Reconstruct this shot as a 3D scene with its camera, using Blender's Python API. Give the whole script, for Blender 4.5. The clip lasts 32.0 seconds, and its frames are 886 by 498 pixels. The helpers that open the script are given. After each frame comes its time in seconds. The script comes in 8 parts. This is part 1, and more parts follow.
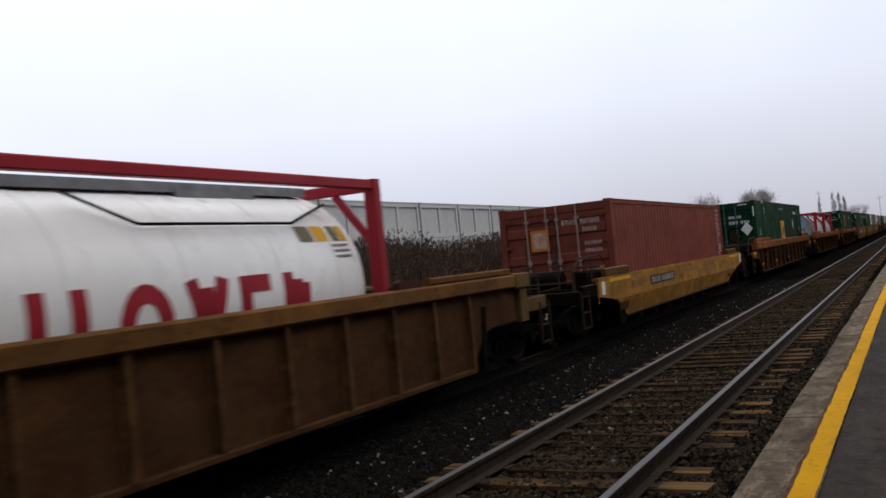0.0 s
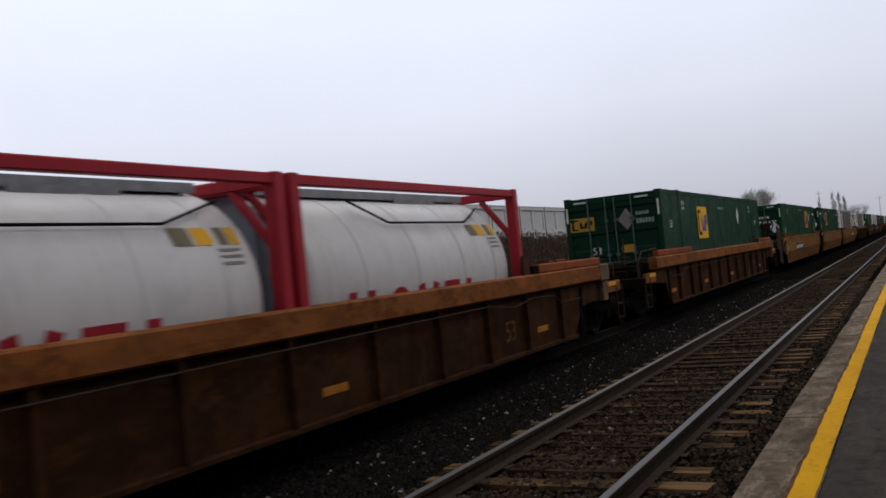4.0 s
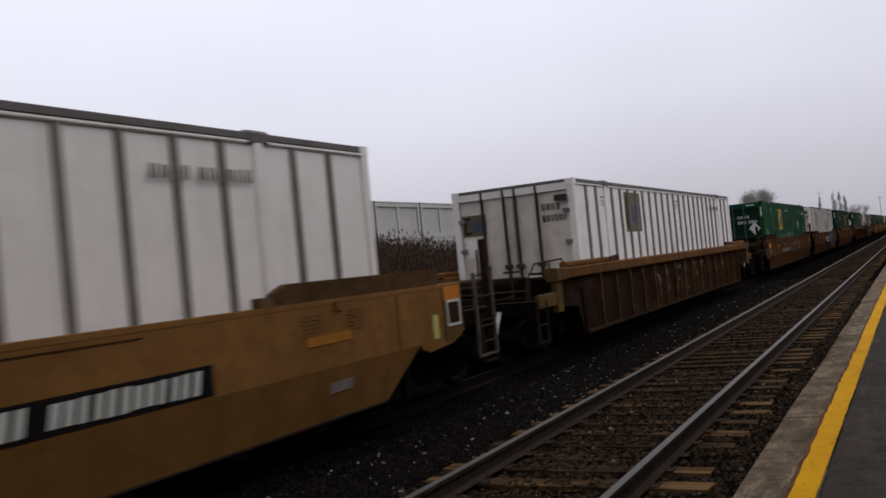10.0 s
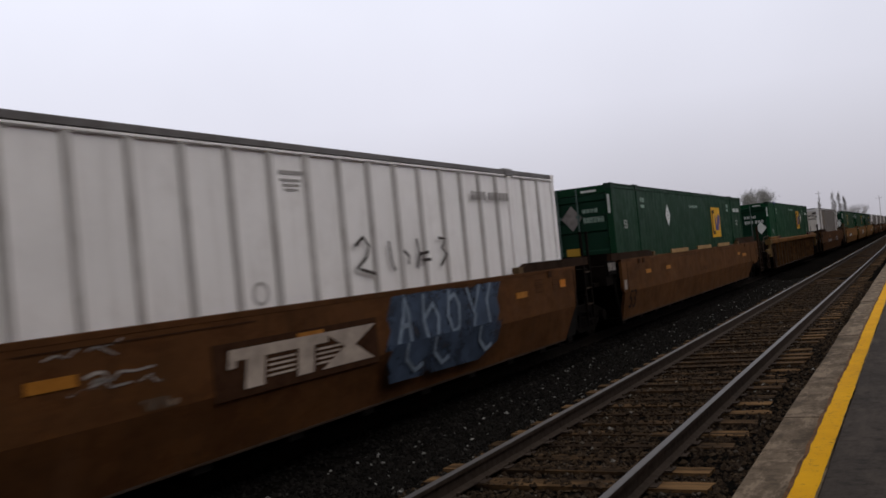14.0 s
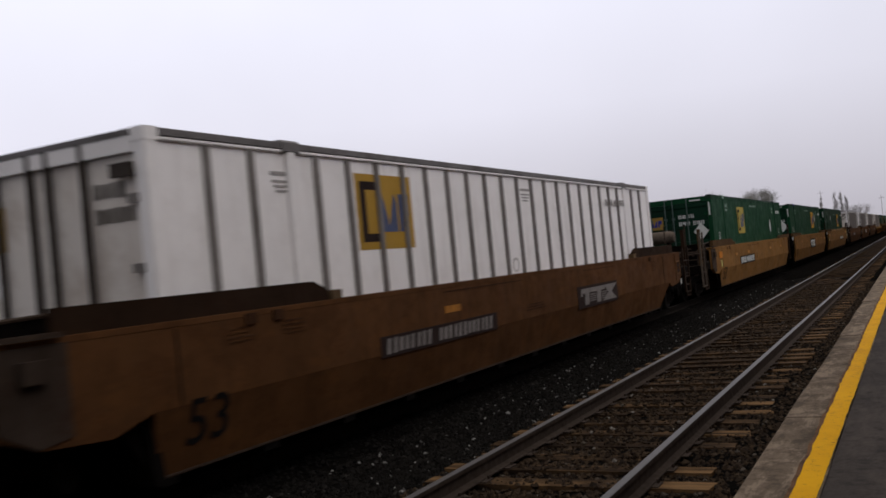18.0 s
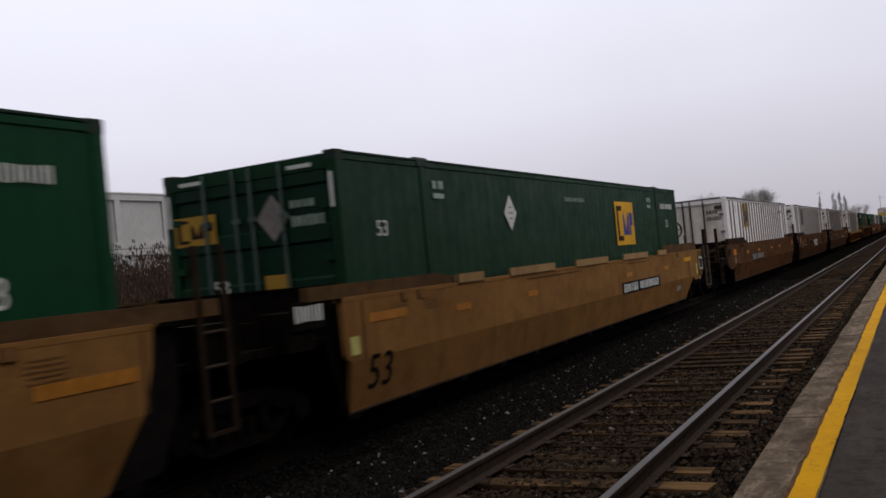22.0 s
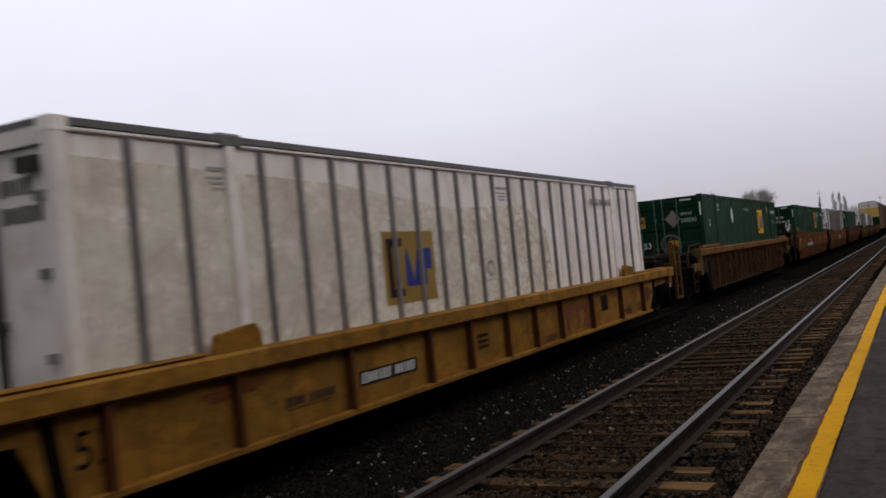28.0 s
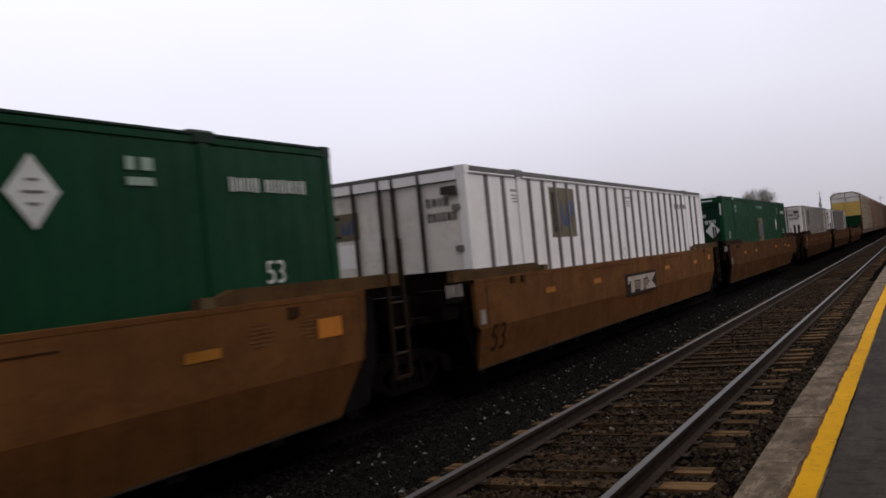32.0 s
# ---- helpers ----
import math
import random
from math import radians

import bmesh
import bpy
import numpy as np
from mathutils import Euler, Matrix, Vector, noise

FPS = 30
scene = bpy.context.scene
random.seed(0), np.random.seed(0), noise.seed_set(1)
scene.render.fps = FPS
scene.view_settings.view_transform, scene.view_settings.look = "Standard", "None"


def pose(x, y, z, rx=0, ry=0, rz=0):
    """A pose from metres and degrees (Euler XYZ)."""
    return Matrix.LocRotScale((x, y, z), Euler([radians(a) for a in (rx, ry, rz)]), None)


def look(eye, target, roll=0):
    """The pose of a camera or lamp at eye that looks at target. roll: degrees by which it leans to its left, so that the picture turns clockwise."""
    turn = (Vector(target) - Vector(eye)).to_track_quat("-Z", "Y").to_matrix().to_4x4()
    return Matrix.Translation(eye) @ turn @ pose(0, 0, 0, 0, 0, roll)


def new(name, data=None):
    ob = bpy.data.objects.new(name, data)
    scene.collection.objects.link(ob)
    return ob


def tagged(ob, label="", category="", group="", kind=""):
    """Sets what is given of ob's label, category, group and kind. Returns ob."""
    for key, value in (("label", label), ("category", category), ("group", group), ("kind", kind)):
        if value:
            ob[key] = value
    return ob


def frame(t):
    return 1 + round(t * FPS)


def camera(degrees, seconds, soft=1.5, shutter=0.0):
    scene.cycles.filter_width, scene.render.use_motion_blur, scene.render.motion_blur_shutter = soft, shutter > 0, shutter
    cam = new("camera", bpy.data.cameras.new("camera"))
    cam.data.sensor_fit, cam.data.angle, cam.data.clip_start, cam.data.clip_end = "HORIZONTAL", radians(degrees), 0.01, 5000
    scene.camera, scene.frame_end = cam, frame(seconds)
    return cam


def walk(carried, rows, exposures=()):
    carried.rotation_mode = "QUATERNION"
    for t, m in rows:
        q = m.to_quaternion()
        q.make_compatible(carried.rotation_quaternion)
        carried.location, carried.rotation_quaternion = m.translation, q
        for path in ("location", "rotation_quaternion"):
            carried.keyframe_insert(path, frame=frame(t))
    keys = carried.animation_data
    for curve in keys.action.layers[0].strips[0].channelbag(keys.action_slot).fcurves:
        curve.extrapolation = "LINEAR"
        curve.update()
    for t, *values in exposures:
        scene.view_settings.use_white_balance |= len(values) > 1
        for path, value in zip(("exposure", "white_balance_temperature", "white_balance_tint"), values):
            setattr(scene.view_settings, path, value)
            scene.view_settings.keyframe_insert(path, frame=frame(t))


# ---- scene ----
# ---- camera: stands still on the platform, with a slight sway of the hand ----
EYE = Vector((2.883, 0.0, 1.741))


def aim(yaw, pitch):
    a, b = radians(yaw), radians(pitch)
    return EYE + Vector((-math.sin(a) * math.cos(b), math.cos(a) * math.cos(b), math.sin(b))) * 20


cam = camera(51.94, 32.0, soft=1.62, shutter=0.18)
SWAY = ((0, 0.0), (6, 0.0), (9, 0.03), (12, 0.03), (14, 0.0), (16.5, 0.03), (17.5, 0.11), (19, 0.07), (21, 0.03),
        (22, 0.04), (23.5, 0.1), (24.5, 0.14), (25.5, 0.13), (27.5, 0.04), (30, 0.03), (32, 0.06))
walk(cam, [(t, look(EYE, aim(27.45 + d, 1.045), -5.577)) for t, d in SWAY],
     exposures=((0, 0.24, 6270, 8.5), (0.9, 0.02, 6270, 8.5), (2, 0, 6270, 8.5), (3, 0.06, 6270, 8.5), (7, 0.07, 6400, 9.2), (8, 0.07, 6520, 9.5), (9, 0.05, 6560, 10.5), (10, 0, 6500, 11), (12, 0, 6500, 11), (13, 0.07, 6500, 11), (14, 0, 6500, 11), (17, 0.07, 6540, 12.5), (20, 0.04, 6540, 12.5), (28, 0.03, 6540, 12.5), (29, -0.05, 6540, 12.5), (30, 0.03, 6540, 12.5), (31, 0.08, 6540, 12.5), (32, 0.15, 6540, 12.5)))

# ---- overcast daylight ----
world = bpy.data.worlds.new("overcast")
scene.world = world
world.use_nodes = True
wn, wl = world.node_tree.nodes, world.node_tree.links
wn.clear()
w_out = wn.new("ShaderNodeOutputWorld")
w_bg = wn.new("ShaderNodeBackground")
w_bg.inputs["Strength"].default_value = 1.0
w_sky = wn.new("ShaderNodeTexSky")
w_sky.sky_type, w_sky.sun_disc = "NISHITA", False
w_sky.sun_elevation, w_sky.sun_rotation = radians(48), radians(60)
w_sky.air_density, w_sky.dust_density = 1.5, 5.0
w_dim = wn.new("ShaderNodeVectorMath")
w_dim.operation = "SCALE"
w_dim.inputs["Scale"].default_value = 0.1
w_tc = wn.new("ShaderNodeTexCoord")
w_sep = wn.new("ShaderNodeSeparateXYZ")
w_ramp = wn.new("ShaderNodeValToRGB")
w_noise = wn.new("ShaderNodeTexNoise")
w_noise.inputs["Scale"].default_value, w_noise.inputs["Detail"].default_value = 2.2, 4
w_map = wn.new("ShaderNodeMapRange")
w_map.inputs["From Min"].default_value, w_map.inputs["From Max"].default_value = 0.3, 0.7
w_map.inputs["To Min"].default_value, w_map.inputs["To Max"].default_value = 0.95, 1.05
w_side = wn.new("ShaderNodeMapRange")
w_side.inputs["From Min"].default_value, w_side.inputs["From Max"].default_value = -1.0, 0.1
w_side.inputs["To Min"].default_value, w_side.inputs["To Max"].default_value = 1.06, 0.93
w_mul, w_mul2 = wn.new("ShaderNodeVectorMath"), wn.new("ShaderNodeVectorMath")
w_mul.operation = w_mul2.operation = "SCALE"
w_mix = wn.new("ShaderNodeMix")
w_mix.data_type = "RGBA"
w_mix.inputs["Factor"].default_value = 0.93
for pos, col in ((0.0, (0.52, 0.505, 0.56)), (0.06, (0.62, 0.615, 0.69)), (0.16, (0.80, 0.805, 0.91)), (0.32, (0.92, 0.94, 1.06)), (0.6, (1.06, 1.03, 1.02)), (1.0, (1.18, 1.14, 1.1))):
    e = w_ramp.color_ramp.elements.new(pos) if pos not in (0.0, 1.0) else w_ramp.color_ramp.elements[0 if pos == 0 else -1]
    e.color = (*col, 1)
wl.new(w_tc.outputs["Generated"], w_sep.inputs[0])
wl.new(w_sep.outputs["Z"], w_ramp.inputs[0])
wl.new(w_tc.outputs["Generated"], w_noise.inputs["Vector"])
wl.new(w_noise.outputs["Fac"], w_map.inputs["Value"])
wl.new(w_sep.outputs["X"], w_side.inputs["Value"])
w_back = wn.new("ShaderNodeMapRange")
w_back.inputs["From Min"].default_value, w_back.inputs["From Max"].default_value = -1.0, 0.25
w_back.inputs["To Min"].default_value, w_back.inputs["To Max"].default_value = 0.36, 1.0
w_both = wn.new("ShaderNodeMath")
w_both.operation = "MULTIPLY"
wl.new(w_sep.outputs["Y"], w_back.inputs["Value"])
wl.new(w_back.outputs["Result"], w_both.inputs[0])
wl.new(w_side.outputs["Result"], w_both.inputs[1])
wl.new(w_ramp.outputs["Color"], w_mul.inputs[0])
wl.new(w_map.outputs["Result"], w_mul.inputs["Scale"])
wl.new(w_mul.outputs[0], w_mul2.inputs[0])
wl.new(w_both.outputs[0], w_mul2.inputs["Scale"])
wl.new(w_sky.outputs["Color"], w_dim.inputs[0])
wl.new(w_dim.outputs[0], w_mix.inputs["A"])
wl.new(w_mul2.outputs[0], w_mix.inputs["B"])
wl.new(w_mix.outputs["Result"], w_bg.inputs["Color"])
wl.new(w_bg.outputs[0], w_out.inputs[0])

sun_data = bpy.data.lights.new("sun", "SUN")
sun_data.energy, sun_data.angle, sun_data.color = 0.3, radians(40), (1.0, 0.98, 0.95)
sun = new("sun", sun_data)
sun.matrix_world = look((45, 6, 50), (0, 12, 0))


# ---- materials ----
def shader(name, rough=0.6, metal=0.0, gloss=0.12):
    m = bpy.data.materials.new(name)
    m.use_nodes = True
    nt = m.node_tree
    b = nt.nodes["Principled BSDF"]
    b.inputs["Roughness"].default_value, b.inputs["Metallic"].default_value = rough, metal
    b.inputs["Specular IOR Level"].default_value = gloss
    return m, nt, b


def noise_of(nt, scale, detail=5.0, stretch=(1, 1, 1), space="Object", rough=0.6):
    tc = nt.nodes.new("ShaderNodeTexCoord")
    mp = nt.nodes.new("ShaderNodeMapping")
    mp.inputs["Scale"].default_value = stretch
    n = nt.nodes.new("ShaderNodeTexNoise")
    n.inputs["Scale"].default_value, n.inputs["Detail"].default_value, n.inputs["Roughness"].default_value = scale, detail, rough
    nt.links.new(tc.outputs[space], mp.inputs[0])
    info = nt.nodes.new("ShaderNodeObjectInfo")
    add = nt.nodes.new("ShaderNodeVectorMath")
    add.operation = "MULTIPLY_ADD"
    add.inputs[1].default_value = (1, 1, 1)
    sc = nt.nodes.new("ShaderNodeVectorMath")
    sc.operation = "SCALE"
    sc.inputs[0].default_value = (17.0, 29.0, 13.0)
    nt.links.new(info.outputs["Random"], sc.inputs["Scale"])
    nt.links.new(mp.outputs[0], add.inputs[0])
    nt.links.new(sc.outputs[0], add.inputs[2])
    nt.links.new(add.outputs[0], n.inputs["Vector"])
    return n.outputs["Fac"]


def ranged(nt, value, lo, hi, to0=0.0, to1=1.0):
    r = nt.nodes.new("ShaderNodeMapRange")
    r.inputs["From Min"].default_value, r.inputs["From Max"].default_value = lo, hi
    r.inputs["To Min"].default_value, r.inputs["To Max"].default_value = to0, to1
    nt.links.new(value, r.inputs["Value"])
    return r.outputs["Result"]


def mixed(nt, fac, a, b):
    m = nt.nodes.new("ShaderNodeMix")
    m.data_type = "RGBA"
    for key, v in (("A", a), ("B", b)):
        if isinstance(v, tuple):
            m.inputs[key].default_value = (*v, 1) if len(v) == 3 else v
        else:
            nt.links.new(v, m.inputs[key])
    if isinstance(fac, float):
        m.inputs["Factor"].default_value = fac
    else:
        nt.links.new(fac, m.inputs["Factor"])
    return m.outputs["Result"]


def bumped(nt, b, value, strength, distance=0.01):
    k = nt.nodes.new("ShaderNodeBump")
    k.inputs["Strength"].default_value, k.inputs["Distance"].default_value = strength, distance
    nt.links.new(value, k.inputs["Height"])
    nt.links.new(k.outputs[0], b.inputs["Normal"])


def paint(name, col, dirt=(0.06, 0.045, 0.035), amount=0.5, streak=0.4, rough=0.5, spots=None, vary=0.12, wear=0.0):
    """Weathered paint: broad fading, streaks of dirt that run down, fine specks."""
    m, nt, b = shader(name, rough, 0.0, 0.03 if wear else 0.12)
    fade = noise_of(nt, 0.7, 3)
    dark = tuple(c * (1 - vary) for c in col)
    lite = tuple(min(1, c * (1 + vary)) for c in col)
    c = mixed(nt, ranged(nt, fade, 0.3, 0.7), dark, lite)
    if wear:
        old = noise_of(nt, 0.6, 6, (0.5, 1, 1.8), rough=0.7)
        c = mixed(nt, ranged(nt, old, 0.46, 0.56, 0, 0.8 * wear), c, tuple(0.45 * v for v in col))
        bare = noise_of(nt, 1.1, 7, (1, 0.8, 2.2), rough=0.75)
        c = mixed(nt, ranged(nt, bare, 0.53, 0.6, 0, 0.75 * wear), c, (1.35 * col[0] + 0.01, 1.2 * col[1] + 0.006, col[2]))
        scab = noise_of(nt, 2.4, 8, (1, 0.8, 1.6), rough=0.8)
        c = mixed(nt, ranged(nt, scab, 0.52, 0.58, 0, 0.85 * wear), c, (0.36 * col[0] + 0.012, 0.26 * col[1] + 0.004, 0.22 * col[2] + 0.002))
        pale = noise_of(nt, 1.7, 7, (0.6, 1, 0.5), rough=0.75)
        c = mixed(nt, ranged(nt, pale, 0.56, 0.68, 0, 0.35 * wear), c, tuple(0.8 * v + 0.04 for v in col))
    st = noise_of(nt, 5.0, 4, (0.3, 1, 0.09))
    c = mixed(nt, ranged(nt, st, 0.52, 0.8, 0, streak), c, dirt)
    gr = noise_of(nt, 2.3, 8, rough=0.7)
    blot = noise_of(nt, 0.9, 5, (0.5, 1, 1.6), rough=0.65)
    c = mixed(nt, ranged(nt, blot, 0.5, 0.66, 0, amount * 0.7), c, tuple(0.5 * (p + q) for p, q in zip(dirt, dark)))
    c = mixed(nt, ranged(nt, gr, 0.5, 0.78, 0, amount), c, dirt)
    if spots:
        sp = noise_of(nt, 9.0, 6, rough=0.75)
        c = mixed(nt, ranged(nt, sp, 0.6, 0.68, 0, 0.8), c, spots)
    nt.links.new(c, b.inputs["Base Color"])
    nt.links.new(ranged(nt, gr, 0.3, 0.7, rough - 0.12, rough + 0.2), b.inputs["Roughness"])
    bumped(nt, b, gr, 0.15, 0.004)
    return m


def plain(name, col, rough=0.6, metal=0.0, var=0.25, scale=6.0, bump=0.2):
    m, nt, b = shader(name, rough, metal, 0.02 if max(col) < 0.07 else 0.12)
    n = noise_of(nt, scale, 6, rough=0.7)
    c = mixed(nt, ranged(nt, n, 0.3, 0.7), tuple(v * (1 - var) for v in col), tuple(min(1, v * (1 + var)) for v in col))
    nt.links.new(c, b.inputs["Base Color"])
    bumped(nt, b, n, bump, 0.004)
    return m


M_GREEN = paint("green_container_paint", (0.0026, 0.046, 0.017), (0.004, 0.025, 0.011), 0.4, 0.35, 0.5)
# Darker green for the doors: the dim light on the ends is in the colour.
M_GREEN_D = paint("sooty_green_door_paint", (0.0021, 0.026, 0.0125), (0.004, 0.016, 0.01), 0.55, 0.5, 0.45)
M_GREEN_J = paint("bright_green_container_paint", (0.0042, 0.063, 0.023), (0.006, 0.03, 0.013), 0.45, 0.4, 0.5)
M_GREEN_B = paint("dark_green_container_paint", (0.002, 0.032, 0.0115), (0.003, 0.019, 0.0085), 0.45, 0.4, 0.5)
M_WHITE = paint("white_container_paint", (0.93, 0.905, 0.905), (0.54, 0.5, 0.475), 0.24, 0.3, 0.4, vary=0.04)
M_CREAM = paint("soiled_white_container_paint", (0.86, 0.81, 0.77), (0.44, 0.36, 0.28), 0.55, 0.6, 0.45, vary=0.1)
M_RIB = paint("grey_grimy_rib_paint", (0.23, 0.21, 0.2), (0.08, 0.07, 0.06), 0.6, 0.6, 0.55)
# Real grime on the doors, plus a base lowered for the ends' weaker light.
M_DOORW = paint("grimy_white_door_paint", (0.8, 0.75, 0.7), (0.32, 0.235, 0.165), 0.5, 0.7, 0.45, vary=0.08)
# Paler than the sheets: highlights on the ribs are mixed with wear here.
M_RIBEDGE = paint("worn_highlit_rib_paint", (0.12, 0.062, 0.027), (0.035, 0.018, 0.009), 0.6, 0.5, 0.65, wear=0.7)
M_YRIB = paint("worn_rusty_rib_paint", (0.1, 0.036, 0.01), (0.045, 0.018, 0.007), 0.6, 0.5, 0.65)
M_GREYFRAME = paint("grey_galvanised_rail", (0.16, 0.15, 0.15), (0.06, 0.05, 0.045), 0.6, 0.5, 0.5)
M_DKRAIL = paint("dark_top_rail", (0.012, 0.03, 0.02), (0.02, 0.02, 0.02), 0.5, 0.3, 0.5)
M_MAROON = paint("maroon_container_paint", (0.18, 0.05, 0.036), (0.075, 0.029, 0.021), 0.5, 0.45, 0.5, wear=0.2)
M_TAN = paint("tan_railcar_paint", (0.238, 0.119, 0.039), (0.1, 0.05, 0.017), 0.45, 0.45, 0.6, wear=0.2)
M_BROWN2 = paint("faded_brown_railcar_paint", (0.15, 0.064, 0.022), (0.06, 0.027, 0.01), 0.5, 0.5, 0.65, wear=0.3)
M_BROWN = paint("brown_railcar_paint", (0.1, 0.0445, 0.0175), (0.04, 0.0185, 0.008), 0.55, 0.5, 0.65, wear=0.35)
M_RIBBED = paint("rusty_brown_railcar_paint", (0.078, 0.037, 0.017), (0.026, 0.0135, 0.007), 0.6, 0.6, 0.7, spots=(0.06, 0.024, 0.01), wear=0.6)
M_CHORD = paint("orange_brown_chord_paint", (0.225, 0.082, 0.026), (0.075, 0.033, 0.016), 0.5, 0.4, 0.6, wear=0.75)
M_CHORD_T = paint("tan_brown_chord_paint", (0.168, 0.08, 0.026), (0.06, 0.032, 0.014), 0.5, 0.4, 0.6, wear=0.6)
M_YELLOWCAR = paint("yellow_railcar_paint", (0.29, 0.145, 0.027), (0.085, 0.038, 0.012), 0.7, 0.6, 0.6, spots=(0.2, 0.075, 0.01), wear=0.5)
M_PALEYEL = paint("faded_yellow_railcar_paint", (0.33, 0.165, 0.038), (0.13, 0.06, 0.018), 0.8, 0.7, 0.6, spots=(0.2, 0.09, 0.02), wear=0.6)
M_OLIVE2 = paint("stained_yellow_sign_vinyl", (0.3, 0.19, 0.045), (0.18, 0.12, 0.05), 0.5, 0.4, 0.55)
M_RIBBED_D = paint("dark_rusty_brown_railcar_paint", (0.032, 0.018, 0.0105), (0.01, 0.0065, 0.0045), 0.65, 0.7, 0.7, spots=(0.045, 0.018, 0.008), wear=0.8)
M_RIBBED_C = paint("red_brown_railcar_paint", (0.048, 0.0208, 0.0092), (0.018, 0.01, 0.006), 0.65, 0.7, 0.7, wear=0.9)
M_REDGUARD = paint("red_brown_guard_paint", (0.24, 0.068, 0.028), (0.08, 0.03, 0.018), 0.5, 0.4, 0.6, wear=0.5)
M_FIN = paint("dark_red_fin_paint", (0.06, 0.017, 0.011), (0.03, 0.012, 0.008), 0.6, 0.4, 0.7)
M_CAP = paint("grey_brown_primed_steel", (0.15, 0.1, 0.055), (0.06, 0.04, 0.026), 0.6, 0.6, 0.7, wear=0.4)
M_CAPT = paint("tan_primed_steel", (0.125, 0.078, 0.031), (0.045, 0.028, 0.013), 0.6, 0.6, 0.7, wear=0.4)
M_GRIME = paint("grimy_grey_brown_panel", (0.055, 0.039, 0.03), (0.025, 0.017, 0.012), 0.6, 0.6, 0.7, wear=0.5)
M_DKGUARD = paint("dark_brown_guard_paint", (0.03, 0.0165, 0.01), (0.011, 0.007, 0.0047), 0.6, 0.4, 0.75, wear=0.3)
M_GUARDT = paint("brown_guard_paint", (0.1, 0.057, 0.026), (0.042, 0.024, 0.012), 0.6, 0.4, 0.7, wear=0.5)
M_BROWN3 = paint("worn_brown_railcar_paint", (0.096, 0.041, 0.0155), (0.038, 0.018, 0.008), 0.55, 0.55, 0.65, wear=0.4)
M_TOPCAP = paint("pale_tan_cap_paint", (0.33, 0.2, 0.085), (0.14, 0.08, 0.03), 0.5, 0.4, 0.6)
M_PALERIB = paint("pale_grey_rib_paint", (0.6, 0.575, 0.565), (0.25, 0.22, 0.2), 0.5, 0.5, 0.5)
# Understructure: the next three colours carry the shade under the cars.
M_STEEL = plain("near_black_steel", (0.006, 0.005, 0.0045), 0.75, 0.0, 0.4)
M_TRUCK = plain("rusty_shaded_casting", (0.006, 0.0046, 0.004), 0.8, 0.0, 0.4)
M_WHEEL = plain("worn_shaded_wheel_steel", (0.011, 0.009, 0.008), 0.65, 0.2, 0.3)
M_RUNG = plain("worn_grab_iron", (0.026, 0.0165, 0.0115), 0.6, 0.0, 0.3)
M_HANDRAIL = plain("dusty_lit_handrail_steel", (0.046, 0.033, 0.025), 0.7, 0.0, 0.35)
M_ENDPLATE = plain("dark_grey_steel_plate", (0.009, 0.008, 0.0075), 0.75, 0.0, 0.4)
M_HOSE = plain("pale_hose_fitting", (0.55, 0.54, 0.52), 0.5, 0.0, 0.15)
M_RAILTOP = plain("polished_rail_head", (0.085, 0.078, 0.078), 0.5, 0.4, 0.15, 20)
M_RAIL = plain("rusty_rail_web", (0.048, 0.036, 0.029), 0.8, 0.0, 0.35, 12)
M_SIGN = plain("white_marking_paint", (0.62, 0.64, 0.62), 0.55, 0, 0.12)
M_PALE = plain("pale_green_marking_paint", (0.3, 0.4, 0.34), 0.55, 0, 0.2)
M_YELLOW = paint("yellow_sign_vinyl", (0.66, 0.35, 0.014), (0.36, 0.24, 0.05), 0.3, 0.3, 0.5)
M_OLIVE = paint("faded_yellow_sign_vinyl", (0.16, 0.135, 0.085), (0.1, 0.085, 0.06), 0.5, 0.4, 0.55)
M_REFL = plain("yellow_reflector_tape", (0.62, 0.31, 0.02), 0.4, 0, 0.2)
M_REFLO = plain("faded_orange_reflector_tape", (0.36, 0.145, 0.02), 0.5, 0, 0.3)
M_ORANGE = plain("orange_placard", (0.55, 0.19, 0.025), 0.5, 0, 0.15)
M_BLUE = plain("blue_sign_vinyl", (0.03, 0.04, 0.24), 0.5, 0, 0.2)
M_LBLUE = plain("faded_blue_sign_vinyl", (0.07, 0.09, 0.175), 0.5, 0, 0.2)
M_DARK = plain("dark_brown_sign_vinyl", (0.03, 0.02, 0.018), 0.55, 0, 0.2)
M_BLACK = plain("black_stencil_paint", (0.012, 0.011, 0.011), 0.6, 0, 0.2)
M_DKRED = plain("dark_red_stencil_paint", (0.17, 0.05, 0.022), 0.6, 0, 0.3)
M_FADED = plain("faded_brown_stencil_paint", (0.145, 0.069, 0.023), 0.7, 0, 0.4)
M_FADED_B = plain("faded_dark_stencil_paint", (0.045, 0.021, 0.011), 0.7, 0, 0.4)
M_RODG = plain("pale_green_rod_paint", (0.075, 0.11, 0.1), 0.55, 0, 0.3)
M_RODP = plain("pale_pink_rod_paint", (0.3, 0.21, 0.19), 0.55, 0, 0.3)
M_RODD = plain("dark_grey_rod_paint", (0.06, 0.05, 0.045), 0.6, 0, 0.3)
M_MARKP = plain("faded_pink_white_marking_paint", (0.42, 0.31, 0.28), 0.6, 0, 0.35)
M_YEL2 = paint("sun_bleached_yellow_sign_vinyl", (0.44, 0.34, 0.07), (0.26, 0.2, 0.07), 0.4, 0.3, 0.55)
